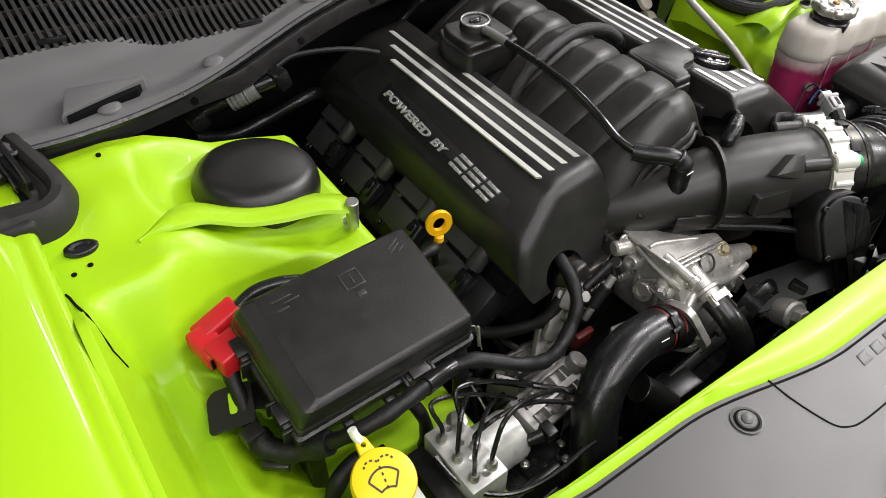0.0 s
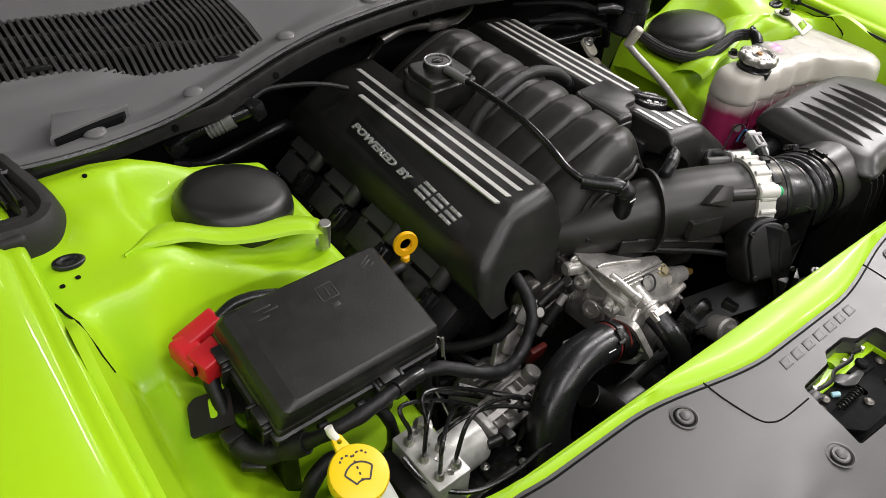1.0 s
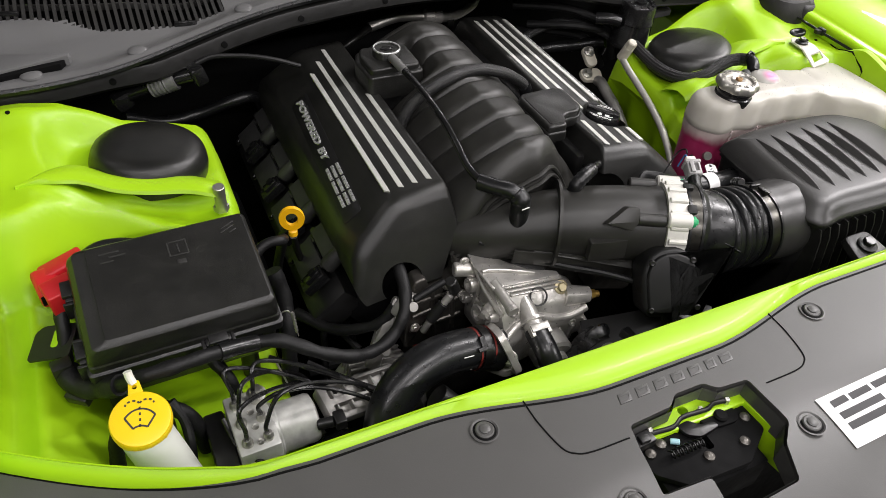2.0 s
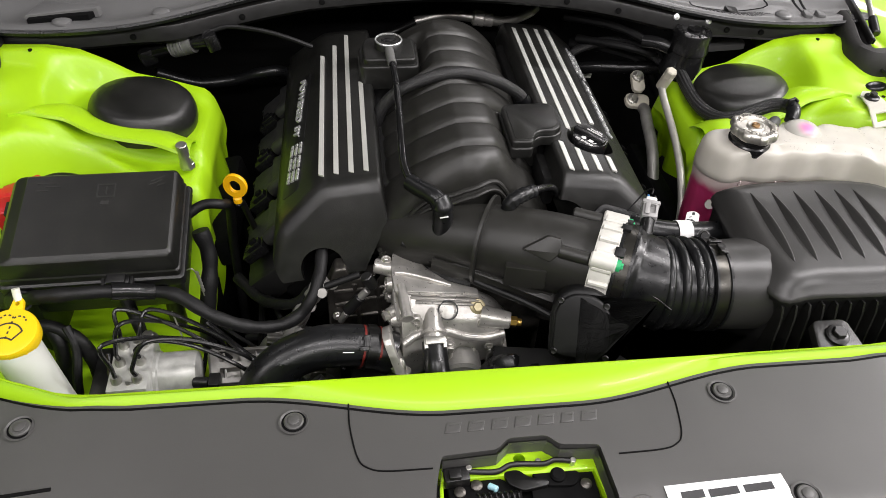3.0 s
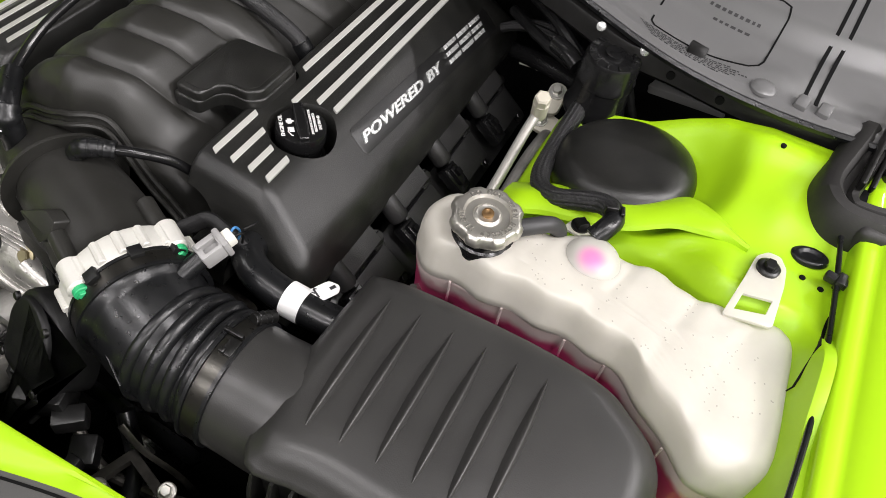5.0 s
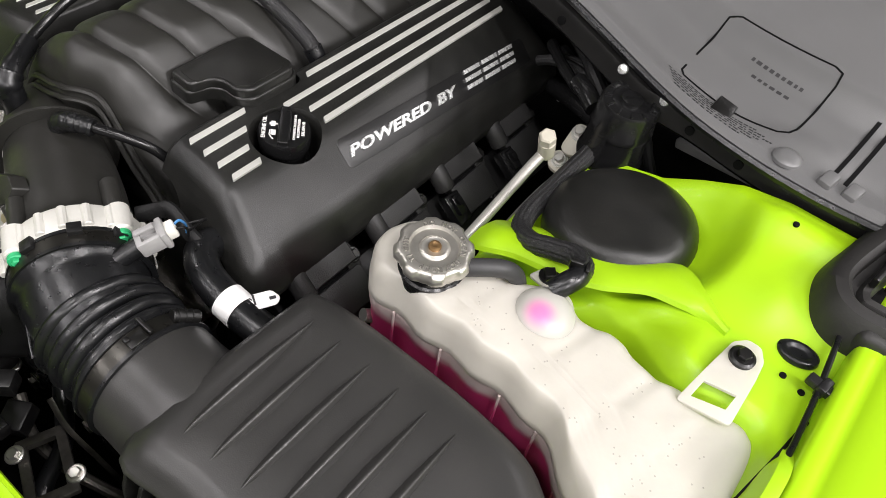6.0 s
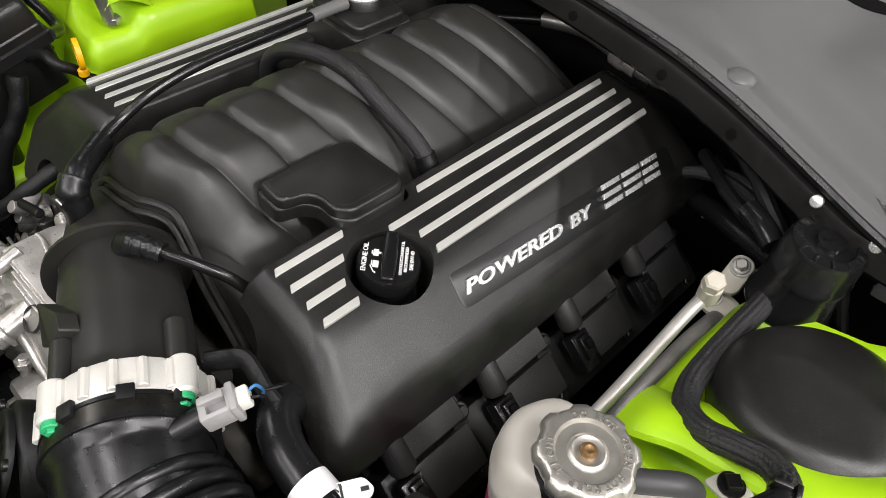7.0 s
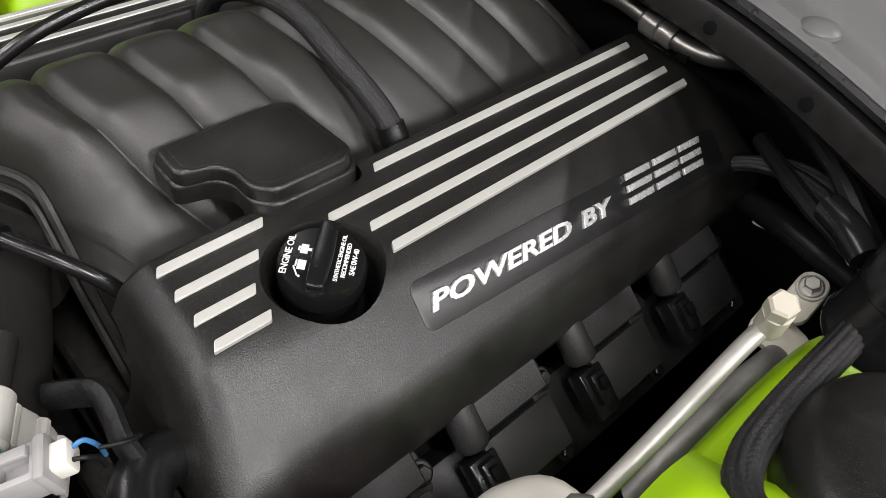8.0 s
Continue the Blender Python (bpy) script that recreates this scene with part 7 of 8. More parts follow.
def tring(off, z, f=1.0, wob=0.0):
    P = [Vector((x, y, 0)) for x, y in TO]
    n = len(P)
    S = []
    for i in range(n):
        a, b, c, d = P[i - 1], P[i], P[(i + 1) % n], P[(i + 2) % n]
        for k in range(6):
            t = k / 6
            S.append(0.5 * ((2 * b) + (c - a) * t + (2 * a - 5 * b + 4 * c - d) * t * t + (3 * b - a - 3 * c + d) * t ** 3))
    out = []
    for i, p in enumerate(S):
        d = (S[(i + 1) % len(S)] - S[i - 1]).normalized()
        nrm = Vector((-d.y, d.x, 0))
        c = Vector((0.35 + 0.62 * (p.x - 0.35) + 0.06, 0.372, 0))
        front = sm((-nrm.y - 0.3) / 0.5) if nrm.y < 0 else sm((nrm.y - 0.3) / 0.5) * (1 if p.y < 0.36 else 0)
        q = p + nrm * off + Vector((0, 0.0028 * front * math.sin(p.x * 112), 0))
        q = c.lerp(q, f) if f < 1 else q
        seam = sum(math.exp(-((q.x - g - 0.25 * (q.y - 0.37)) / 0.007) ** 2) for g in (0.455, 0.535, 0.60, 0.655))
        zz = z - 0.05 * max(0, q.x - 0.40) - wob * seam
        out.append((q.x, q.y, zz))
    return out


shell = [tring(-0.002, 0.953), tring(0.001, 0.955), tring(0.001, 0.966, 0.998), tring(0, 0.977, 0.99), tring(0, 0.985, 0.978, 0.0008), tring(0, 0.9915, 0.955, 0.0016), tring(0, 0.996, 0.92, 0.0022), tring(0, 0.9995, 0.875, 0.0024), tring(0, 1.002, 0.82, 0.0024)]
shell += [tring(0, 1.0035 + 0.006 * (0.76 - f), f, 0.0024) for f in (0.76, 0.68, 0.58, 0.46, 0.34, 0.22, 0.12)]
shell = loft(shell)
bmesh.ops.recalc_face_normals(shell, faces=shell.faces)
tree = BVHTree.FromBMesh(shell)
part("upper_shell", shell, TANK, ct, angle=70)
part("lower_shell", loft([tring(-0.002, 0.929), tring(0.0, 0.945, 1, 0.0), tring(0.0, 0.9585)], caps=False), SIDE, ct, "milky wall tinted above the coolant", angle=60)
part("coolant", loft([tring(-0.010, 0.80), tring(-0.004, 0.84), tring(-0.002, 0.929)]), SIDE, ct, "deep pink coolant behind the milky wall", angle=60)
part("foot", box(0.18, 0.10, 0.42, 0.01, m=at(0.53, 0.37, 0.60)), DARK, ct)
for x, y in ((0.40, 0.3482), (0.455, 0.3480), (0.52, 0.3490), (0.562, 0.3445), (0.60, 0.3230), (0.633, 0.2955)):
    zc = 0.93 - 0.05 * max(0, x - 0.40)
    part("wall_rib", rod((x, y - 0.0003, zc - 0.05), (x, y - 0.0003, zc + 0.026), 0.0013, 8), SIDE, ct)
part("vent_dome", lathe([(0.031, -0.012), (0.0285, -0.004), (0.0245, 0.003), (0.019, 0.0075), (0.012, 0.0102), (0.005, 0.0112), (0.001, 0.0113)], 36, at(0.512, 0.412, 0.9995, -2, 3, 0)), PINKSOFT, ct, "milky dome with a pink stain", angle=70)
random.seed(3)
for cx, cy in ((0.50, 0.375), (0.545, 0.395), (0.545, 0.35), (0.60, 0.37), (0.61, 0.41), (0.66, 0.33), (0.66, 0.39), (0.46, 0.40), (0.47, 0.37), (0.58, 0.34), (0.69, 0.36), (0.635, 0.35)):
    for k in range(9):
        x, y = cx + random.gauss(0, 0.012), cy + random.gauss(0, 0.011)
        q, nrm, _, _ = tree.ray_cast(Vector((x, y, 1.2)), Vector((0, 0, -1)))
        if q is not None and nrm.z > 0.9 and (x - 0.411) ** 2 + (y - 0.381) ** 2 > 0.0018 and (x - 0.512) ** 2 + (y - 0.412) ** 2 > 0.0011:
            part("moulding_bubble", lathe([(0.0009, -0.0006), (0.0008, 0.0001), (0.0002, 0.0002)], 8, align(q, q + nrm)), BUBBLE, ct)
tab = carve(slab([(0.636, 0.420), (0.680, 0.426), (0.678, 0.470), (0.6765, 0.490), (0.669, 0.503), (0.657, 0.503), (0.6475, 0.492), (0.643, 0.462)], 0, 0.003, 0, 2, at(0, 0, 1.006), 0.003), slab([(0.644, 0.428), (0.671, 0.434), (0.672, 0.447), (0.646, 0.443)], 0.9, 1.1))
for v in tab.verts:
    v.co.z -= 0.5 * max(0.0, 0.450 - v.co.y)
part("tab", tab, TANK, ct, "milky mounting tab")
part("tab_bolt", join(lathe([(0.0112, 0), (0.0112, 0.003), (0.009, 0.0045)], 24, at(0.660, 0.481, 1.009)), rod((0.660, 0.481, 1.012), (0.660, 0.480, 1.019), 0.0062, 6)), BLKMET, ct, "black flanged bolt")
part("tab", slab([(0.47, 0.455), (0.50, 0.452), (0.502, 0.473), (0.478, 0.476)], 0, 0.003, 0.001, 2, at(0, 0, 0.972), 0.004), TANK, ct, "milky mounting tab")
part("tab_bolt", join(rod((0.486, 0.466, 0.975), (0.486, 0.466, 0.983), 0.0075, 4), lathe([(0.010, 0), (0.010, 0.002)], 16, at(0.486, 0.466, 0.975))), BLKMET, ct, "black square clip")
CM = at(0.411, 0.381, 1.0, 2, 2, 0)
part("neck", lathe([(0.030, -0.006), (0.030, 0.006), (0.028, 0.008), (0.028, 0.012), (0.0295, 0.014), (0.0295, 0.020), (0.027, 0.023)], 40, CM), GLOSSB, ct, "black filler neck")
pc = thing("pressure_cap", (0.411, 0.381, 1.02), "stamped metal pressure cap on the coolant tank", "pressure cap")
rings = []
for r, z, lobe in ((0.0300, 0.018, 0.3), (0.0318, 0.0185, 0.6), (0.0328, 0.022, 1), (0.0325, 0.027, 1), (0.0305, 0.0305, 0.7), (0.028, 0.0315, 0.3), (0.0225, 0.0315, 0), (0.0215, 0.030, 0), (0.0205, 0.0285, 0), (0.0135, 0.0285, 0), (0.0120, 0.0305, 0), (0.0105, 0.031, 0), (0.008, 0.030, 0), (0.001, 0.030, 0)):
    rings.append([CM @ Vector(((r + lobe * 0.0030 * sm(0.5 + 2.2 * math.cos(8 * a)) - lobe * 0.0009) * math.cos(a), (r + lobe * 0.0030 * sm(0.5 + 2.2 * math.cos(8 * a)) - lobe * 0.0009) * math.sin(a), z)) for a in [2 * math.pi * i / 96 for i in range(96)]])
part("stamping", loft(rings), CAPMET, pc, angle=40)
part("rivet", lathe([(0.0056, 0.029), (0.0056, 0.0320), (0.0048, 0.0332), (0.0030, 0.0335), (0.001, 0.0326)], 24, CM), COPPER, pc, "worn copper rivet")
for word, a0 in (("DO NOT OPEN HOT", 150), ("KEEP TIGHT", -40)):
    for i, chx in enumerate(word):
        if chx == " ":
            continue
        a = radians(a0 - i * 12.5)
        m3 = CM @ at(0.0240 * math.cos(a), 0.0240 * math.sin(a), 0.0316, 0, 0, math.degrees(a) - 90)
        part("stamped_letter", letters(chx, 0.0062, 0.0006, 0, m3 @ at(-0.002, -0.0015, 0), bold=0.0001), STAMP, pc)

# hoses on the tank
oh = thing("overflow_hose", (0.46, 0.41, 1.0), "short grey rubber overflow hose from the cap neck", "hose")
part("hose", tube([(0.436, 0.390, 1.014), (0.449, 0.400, 1.0165), (0.462, 0.413, 1.0145), (0.470, 0.424, 1.003), (0.473, 0.430, 0.985), (0.474, 0.432, 0.965)], 0.0082, 16), HOSEG, oh)
bh2 = thing("braided_hose", (0.45, 0.5, 0.96), "black braided vapour hose bending round the strut cap", "hose")
part("sleeve", braided([(0.418, 0.672, 0.965), (0.418, 0.640, 0.962), (0.417, 0.605, 0.958), (0.417, 0.565, 0.956), (0.420, 0.530, 0.959), (0.430, 0.503, 0.965), (0.450, 0.488, 0.976), (0.474, 0.486, 0.988), (0.496, 0.484, 0.998), (0.509, 0.474, 1.004), (0.513, 0.462, 1.008)], 0.0104), BRAID, bh2, angle=60)
part("end_cuff", tube([(0.511, 0.468, 1.006), (0.514, 0.456, 1.010), (0.510, 0.444, 1.008), (0.504, 0.434, 1.001)], 0.0104, 18), RUBBER, bh2, "smooth rubber end cuff")
part("clip", join(box(0.012, 0.004, 0.012, 0.001, m=at(0.508, 0.459, 1.019, 10, 0, 20)), box(0.004, 0.010, 0.010, 0.001, m=at(0.518, 0.462, 1.018, 10, 0, 20))), BLKMET, bh2, "spring clip")

# ---- purge canister on the rail ----
pv = thing("purge_canister", (0.428, 0.672, 0.94), "glossy black round purge canister on the cowl rail", "canister")
PV = at(0.430, 0.682, 0.948, 3, 3, 0)
part("body", lathe([(0.028, 0), (0.0375, 0.002), (0.0385, 0.006), (0.0375, 0.010), (0.0355, 0.014), (0.0335, 0.045), (0.0330, 0.050)], 40, PV), GLOSSB, pv, angle=35)
part("cap", lathe([(0.0335, 0.048), (0.0350, 0.050), (0.0350, 0.056), (0.0335, 0.060), (0.0325, 0.082), (0.030, 0.086), (0.022, 0.087), (0.021, 0.085), (0.012, 0.085), (0.0115, 0.089), (0.001, 0.089)], 40, PV), GLOSSB, pv, angle=35)
part("screw_slot", box(0.014, 0.002, 0.0012, 0.0003, m=PV @ at(0, 0, 0.0892, 0, 0, 40)), DARK, pv)
for a in range(12):
    part("top_rib", box(0.0025, 0.008, 0.003, 0.0006, m=PV @ at(0, 0, 0.0865, 0, 0, a * 30) @ at(0, 0.0255, 0)), GLOSSB, pv)
part("spigot", tube([(0.398, 0.678, 1.00), (0.380, 0.690, 1.003), (0.36, 0.705, 1.0)], 0.011, 16), GLOSSB, pv)
part("bracket", join(box(0.08, 0.005, 0.03, 0.001, m=at(0.435, 0.708, 1.03, 0, 0, -10)),), BLKMET, pv)
for x, y, z in ((0.406, 0.700, 1.046), (0.463, 0.693, 1.041)):
    part("ball_stud", lathe([(0.002, -0.004), (0.0052, -0.003), (0.006, 0.0), (0.0052, 0.0032), (0.001, 0.005)], 16, align((x, y, z), (x, y - 1, z + 0.6))), CHROME, pv, "bright round stud")
solid("white_bracket", slab([(0, 0), (0.10, -0.012), (0.10, 0.004), (0.01, 0.022)], 0, 0.012, 0.002, 2, at(0.478, 0.752, 0.950, 12, -9, 0), 0.004), GREYP, "pale grey plastic bracket behind the tower", "bracket")

# ---- air conditioning pipes ----
ac = thing("refrigerant_pipe", (0.375, 0.6, 0.80), "bare aluminium refrigerant pipe with hexagonal charge port", "pipe")
part("pipe", tube([(0.377, 0.628, 0.955), (0.375, 0.600, 0.944), (0.374, 0.545, 0.925), (0.372, 0.495, 0.905), (0.368, 0.45, 0.88), (0.362, 0.41, 0.84), (0.355, 0.39, 0.76), (0.355, 0.39, 0.6)], 0.0062, 18), PIPEAL, ac)
part("charge_port", join(rod((0.378, 0.630, 0.950), (0.381, 0.616, 0.982), 0.0098, 20, 0.003), rod((0.380, 0.618, 0.976), (0.382, 0.612, 0.992), 0.0098, 6, 0.002)), PORTP, ac, "pale hexagonal charge port cap")
part("joint_block", slab([(-0.012, -0.030), (0.012, -0.030), (0.012, 0.013), (-0.012, 0.013)], -0.009, 0.0, 0.002, 2, basis((0.374, 0.723, 0.920), (1, 0, 0), (0, 0.72, 0.52)), 0.010), PORTP, ac, "pale clamp plate")
part("bolt", join(hexbolt((0.374, 0.723, 0.921), (0, -0.5, 0.85), 0.0062, 0.010), lathe([(0.011, -0.002), (0.011, 0.001)], 20, align((0.374, 0.723, 0.921), (0.374, 0.223, 1.771)))), STEEL, ac)
ap = thing("suction_pipe", (0.37, 0.6, 0.8), "thicker dull aluminium suction pipe beside the tower", "pipe")
part("pipe", tube([(0.384, 0.690, 0.872), (0.383, 0.676, 0.874), (0.379, 0.645, 0.866), (0.376, 0.60, 0.850), (0.372, 0.56, 0.82), (0.366, 0.52, 0.76), (0.36, 0.50, 0.6)], 0.0105, 18), ALU2, ap)
part("joint_block", slab([(-0.013, -0.013), (0.030, -0.020), (0.034, 0.008), (0.008, 0.014), (-0.013, 0.013)], -0.009, 0.0, 0.002, 2, at(0.366, 0.704, 0.883, 28, 0, 0), 0.009), PORTP, ap, "pale clamp plate")
part("bolt", join(hexbolt((0.366, 0.704, 0.884), (0, -0.5, 0.85), 0.0062, 0.009), lathe([(0.011, -0.002), (0.011, 0.001)], 20, align((0.366, 0.704, 0.884), (0.366, 0.204, 1.734)))), STEEL, ap)
solid("bare_pipe_stub", tube([(0.364, 0.347, 0.915), (0.372, 0.362, 0.905), (0.374, 0.38, 0.88), (0.37, 0.39, 0.80)], 0.007, 14), STEEL, "bright bare metal pipe end by the tank", "pipe")
hp2 = thing("heater_pipe", (0.32, 0.85, 0.8), "black coated heater pipe in front of the firewall", "pipe")
part("pipe", tube([(0.25, 0.83, 0.88), (0.288, 0.812, 0.892), (0.33, 0.79, 0.905), (0.37, 0.772, 0.912), (0.405, 0.752, 0.922), (0.42, 0.735, 0.93)], 0.0125, 20), GLOSSB, hp2)
part("clip", slab([(-0.014, -0.010), (0.010, -0.012), (0.014, 0.006), (0.0, 0.012), (-0.012, 0.008)], 0, 0.012, 0.002, 2, at(0.296, 0.835, 0.868, 20, 10, 30), 0.003), WHITEP, hp2, "off-white clip")
part("clip", box(0.02, 0.012, 0.02, 0.003, m=at(0.318, 0.845, 0.862)), WHITEP, hp2, "off-white clip")

bl = thing("braided_leads", (0.34, 0.77, 0.95), "pair of black braided leads behind the coil cover", "hose")
for k in range(2):
    o = Vector((0.010, 0.010, 0.002)) * k
    part("sleeve", braided([Vector(q) + o for q in ((0.255, 0.79, 0.93), (0.28, 0.788, 0.946), (0.31, 0.782, 0.957), (0.342, 0.772, 0.96), (0.368, 0.755, 0.96), (0.395, 0.732, 0.957), (0.412, 0.70, 0.95))], 0.0066, 8), BRAID, bl, angle=60)

# ---- metal line along the cowl ----
rl = thing("refrigerant_line", (0.1, 0.75, 1.0), "bare aluminium line with a collar below the cowl", "pipe")
part("line", tube([(-0.03, 0.89, 0.955), (0.02, 0.895, 0.964), (0.055, 0.895, 0.964), (0.105, 0.89, 0.958), (0.135, 0.893, 0.952), (0.158, 0.898, 0.951), (0.178, 0.903, 0.955), (0.200, 0.910, 0.962), (0.215, 0.925, 0.965)], 0.0098, 18), STEEL, rl)
part("collar", join(rod((0.082, 0.892, 0.961), (0.108, 0.890, 0.958), 0.0150, 20, 0.004), rod((0.104, 0.890, 0.958), (0.122, 0.891, 0.955), 0.0130, 20)), ALU, rl)
part("bracket", box(0.014, 0.004, 0.03, 0.001, m=at(0.140, 0.880, 0.936)), BLKMET, rl)
part("end_loop", tube([(-0.025, 0.89, 0.956), (-0.06, 0.87, 0.95), (-0.10, 0.85, 0.94), (-0.13, 0.86, 0.90)], 0.0072, 12), BLKMET, rl, "black coated end")

# ---- small filler box with ring on the manifold ----
sb = thing("vacuum_box", (-0.096, 0.625, 0.99), "black plastic box with a ringed cap on the manifold", "box")
part("base", slab([(-0.142, 0.582), (-0.050, 0.582), (-0.048, 0.665), (-0.134, 0.672), (-0.146, 0.64)], 0.985, 1.024, 0.004, 3, None, 0.008), SATIN, sb)
part("lid", slab([(-0.137, 0.588), (-0.055, 0.588), (-0.054, 0.658), (-0.130, 0.665), (-0.139, 0.638)], 1.020, 1.034, 0.004, 3, None, 0.008), SATIN, sb)
part("pillar", lathe([(0.026, 1.02), (0.0235, 1.030), (0.022, 1.042), (0.020, 1.0445), (0.001, 1.0445)], 36, at(-0.096, 0.630, 0)), SATIN, sb)
part("cap_ring", lathe([(0.0195, 1.044), (0.0215, 1.044), (0.0220, 1.0460), (0.0210, 1.0472), (0.0195, 1.0466)], 36, at(-0.096, 0.630, 0), False), CHROME, sb, "bright ring")
part("emblem", join(box(0.022, 0.006, 0.0016, 0.0005, m=at(-0.096, 0.631, 1.0452, 0, 0, 10)), box(0.012, 0.014, 0.0016, 0.0005, m=at(-0.096, 0.630, 1.0448))), GLOSSB, sb, "plain embossed mark")
part("foot", box(0.07, 0.07, 0.06, 0.006, m=at(-0.096, 0.625, 0.965)), PLAST, sb)
ph = thing("vacuum_hose", (-0.08, 0.45, 1.0), "thin black vacuum hose with sleeved ends over the manifold", "hose")
part("hose", tube([(-0.096, 0.602, 1.040), (-0.0955, 0.575, 1.041), (-0.093, 0.53, 1.041), (-0.0925, 0.48, 1.040), (-0.0935, 0.42, 1.036), (-0.0945, 0.37, 1.025), (-0.093, 0.335, 1.011), (-0.083, 0.305, 1.003), (-0.064, 0.285, 1.003), (-0.054, 0.272, 1.003)], 0.0053, 14), GLOSSB, ph)
part("sleeve", tube([(-0.0965, 0.606, 1.040), (-0.096, 0.59, 1.041), (-0.0955, 0.572, 1.041), (-0.0945, 0.558, 1.041)], 0.0068, 16, 6, lambda r, t: 1 + 0.06 * math.sin(r * 900)), GREYP, ph, "grey ribbed sleeve")
part("sleeve", tube([(-0.088, 0.312, 1.003), (-0.075, 0.296, 1.003), (-0.060, 0.279, 1.004), (-0.052, 0.270, 1.0)], 0.0112, 18), RUBBER, ph, "rubber elbow sleeve")
part("elbow", tube([(-0.054, 0.272, 1.003), (-0.050, 0.266, 0.998), (-0.049, 0.264, 0.985), (-0.049, 0.265, 0.945)], 0.0132, 18, 6, lambda r, t: 1 + 0.05 * math.sin(r * 700)), RUBBER, ph)
part("print_mark", box(0.011, 0.0012, 0.0016, 0.0003, m=at(-0.049, 0.2512, 0.991, 0, -8, 0)), WPRINT, ph, "white print mark")
p2 = thing("breather_elbow", (0.036, 0.27, 0.97), "black breather elbow feeding the cover on a thin pipe", "hose")
part("elbow", tube([(0.034, 0.268, 0.955), (0.035, 0.266, 0.985), (0.038, 0.266, 0.998), (0.048, 0.269, 1.005), (0.060, 0.275, 1.006)], 0.0095, 18, 6, lambda r, t: 1 + 0.05 * math.sin(r * 800)), RUBBER, p2)
part("pipe", tube([(0.056, 0.273, 1.006), (0.075, 0.284, 1.004), (0.095, 0.30, 0.995), (0.108, 0.314, 0.982), (0.116, 0.325, 0.965)], 0.0052, 12), GLOSSB, p2)
part("sleeve", tube([(0.050, 0.270, 1.006), (0.060, 0.275, 1.006), (0.072, 0.282, 1.004)], 0.0088, 16, 6, lambda r, t: 1 + 0.06 * math.sin(r * 900)), RUBBER, p2)
cb = thing("cross_hose", (0, 0.55, 1.0), "black braided hose arched over the intake manifold", "hose")
part("sleeve", braided([(-0.122, 0.512, 0.965), (-0.112, 0.512, 0.995), (-0.09, 0.513, 1.019), (-0.053, 0.515, 1.037), (-0.015, 0.520, 1.044), (0.02, 0.522, 1.043), (0.058, 0.523, 1.030), (0.085, 0.530, 1.012), (0.105, 0.534, 0.995), (0.118, 0.536, 0.97)], 0.0090, 14, 0.02, 0.007), BRAID, cb, angle=60)
part("end_cuff", tube([(0.106, 0.534, 0.994), (0.112, 0.5348, 0.984), (0.117, 0.536, 0.972)], 0.0110, 16), RUBBER, cb, "rubber end cuff")
solid("duct_lead", tube([(-0.10, 0.275, 0.93), (-0.05, 0.245, 0.915), (0.0, 0.215, 0.905), (0.05, 0.185, 0.90), (0.09, 0.155, 0.895)], 0.005, 10), TAPE, "black taped lead below the throttle duct", "wire")

# ---- heater valve with ribbed grey sleeve behind the tower ----
hv = thing("heater_valve", (-0.42, 0.71, 0.97), "black valve with a ribbed grey sleeve before the firewall", "valve")
part("sleeve", tube([(-0.448, 0.716, 0.995), (-0.435, 0.711, 1.0), (-0.412, 0.705, 1.008)], 0.0165, 22, 10, lambda r, t: 1 + 0.05 * math.sin(r * 1100)), GREYP, hv, "ribbed grey sleeve", angle=60)
part("pipe", tube([(-0.50, 0.73, 0.975), (-0.475, 0.725, 0.985), (-0.45, 0.717, 0.995), (-0.41, 0.704, 1.008), (-0.385, 0.697, 1.015)], 0.0115, 18), GLOSSB, hv)
part("end_fitting", box(0.022, 0.03, 0.03, 0.005, m=at(-0.381, 0.695, 1.016, 0, -15, 15)), GLOSSB, hv)
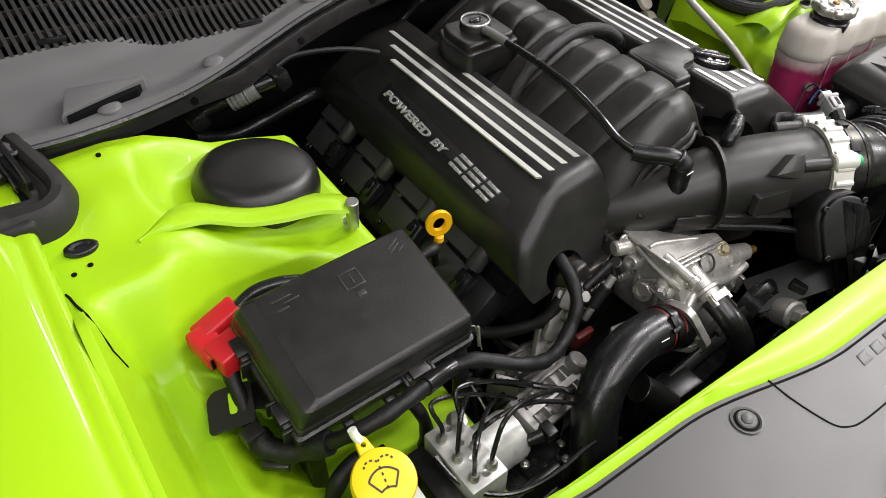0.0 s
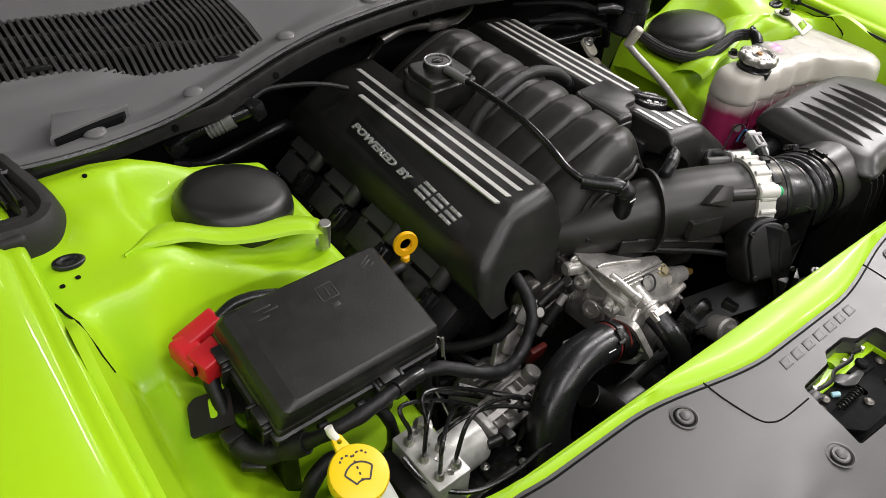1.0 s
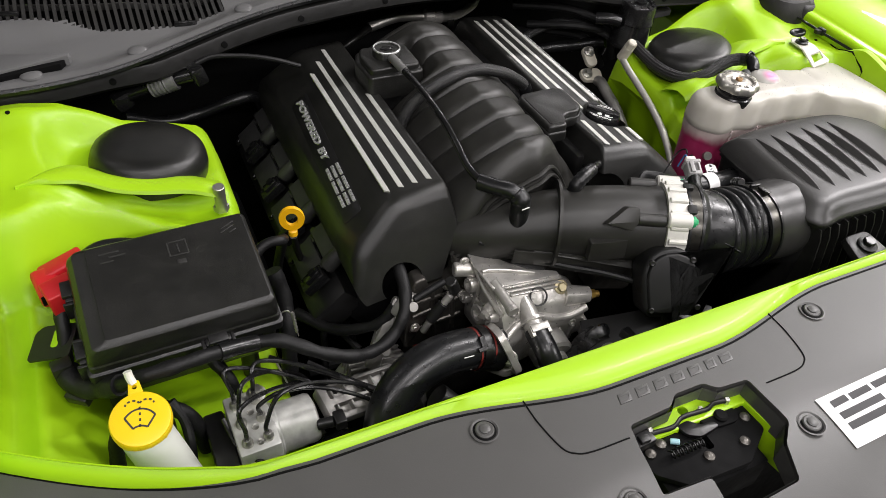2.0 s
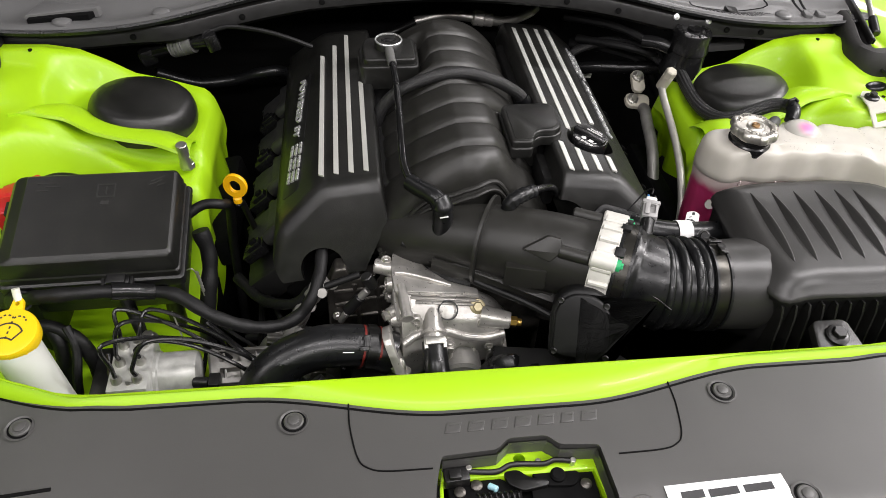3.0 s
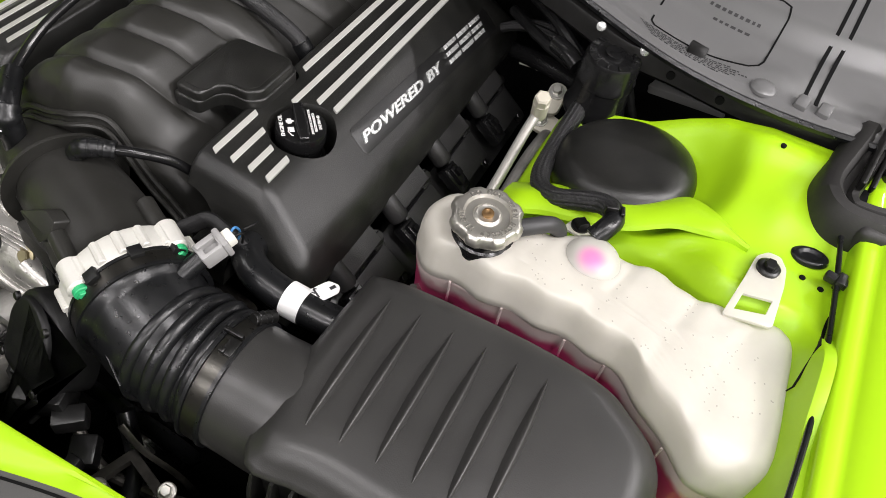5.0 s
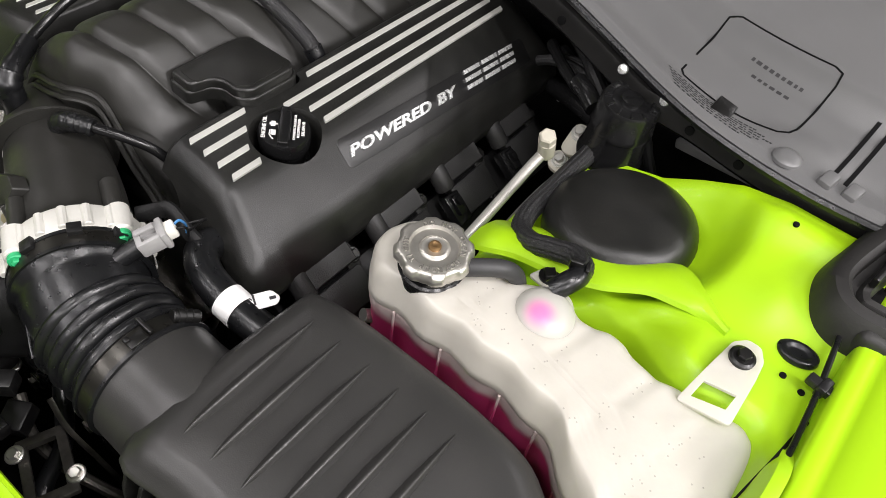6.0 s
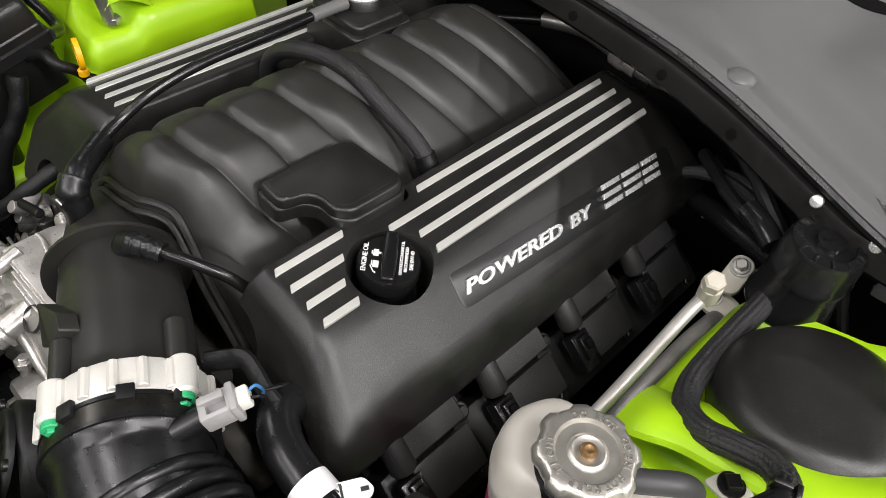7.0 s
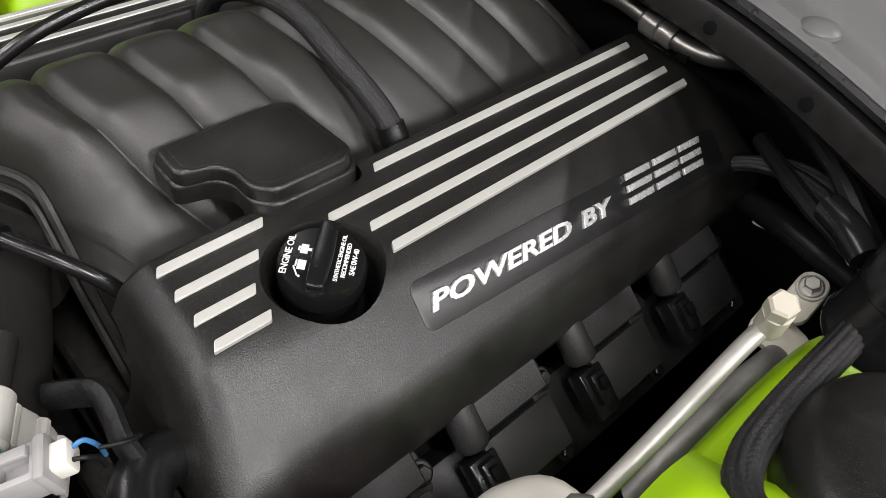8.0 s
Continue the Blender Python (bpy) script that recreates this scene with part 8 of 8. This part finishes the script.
part("end_fitting", box(0.03, 0.03, 0.03, 0.008, m=at(-0.495, 0.728, 0.975, 0, -15, 15)), GLOSSB, hv)
part("lead", tube([(-0.38, 0.70, 1.03), (-0.35, 0.705, 1.035), (-0.30, 0.70, 1.03), (-0.26, 0.695, 1.02), (-0.22, 0.70, 1.0)], 0.004, 10), TAPE, hv)
solid("firewall_hose", tube([(-0.50, 0.76, 0.925), (-0.44, 0.785, 0.89), (-0.38, 0.80, 0.885), (-0.32, 0.79, 0.905), (-0.28, 0.80, 0.90), (-0.26, 0.83, 0.85)], 0.010, 14), RUBBER, "dark rubber hose against the firewall", "hose")
for pts, r in (([(0.27, 0.80, 0.96), (0.33, 0.74, 0.975), (0.38, 0.72, 0.97), (0.43, 0.74, 0.95), (0.45, 0.78, 0.88)], 0.007), ([(0.25, 0.83, 0.99), (0.32, 0.77, 1.0), (0.37, 0.735, 0.99), (0.41, 0.72, 0.96), (0.43, 0.72, 0.90)], 0.008), ([(0.27, 0.84, 0.93), (0.34, 0.80, 0.935), (0.40, 0.77, 0.92), (0.44, 0.76, 0.86)], 0.009), ([(0.46, 0.69, 0.99), (0.475, 0.70, 0.95), (0.49, 0.72, 0.90), (0.49, 0.74, 0.82)], 0.006)):
    solid("firewall_lead", tube(pts, r, 10, 8, loom(1)), TAPE, "black corrugated lead against the firewall", "wire", "firewall leads")

# ---- cable and clips along the fender gutter ----
gc = thing("gutter_cable", (0.72, 0.45, 1.0), "thin black cable clipped along the fender edge", "cable")
part("cable", tube([(0.703, 0.60, 1.030), (0.712, 0.56, 1.022), (0.719, 0.50, 1.016), (0.723, 0.42, 1.012), (0.722, 0.34, 1.010), (0.716, 0.25, 1.006), (0.71, 0.15, 1.0)], 0.0026, 10), RUBBER, gc)
for y in (0.496, 0.24):
    part("clip", join(box(0.022, 0.010, 0.008, 0.002, m=at(0.719, y, 1.016, 0, 0, -10)), box(0.008, 0.016, 0.012, 0.002, m=at(0.722, y, 1.016, 0, 0, -10))), PLAST, gc)
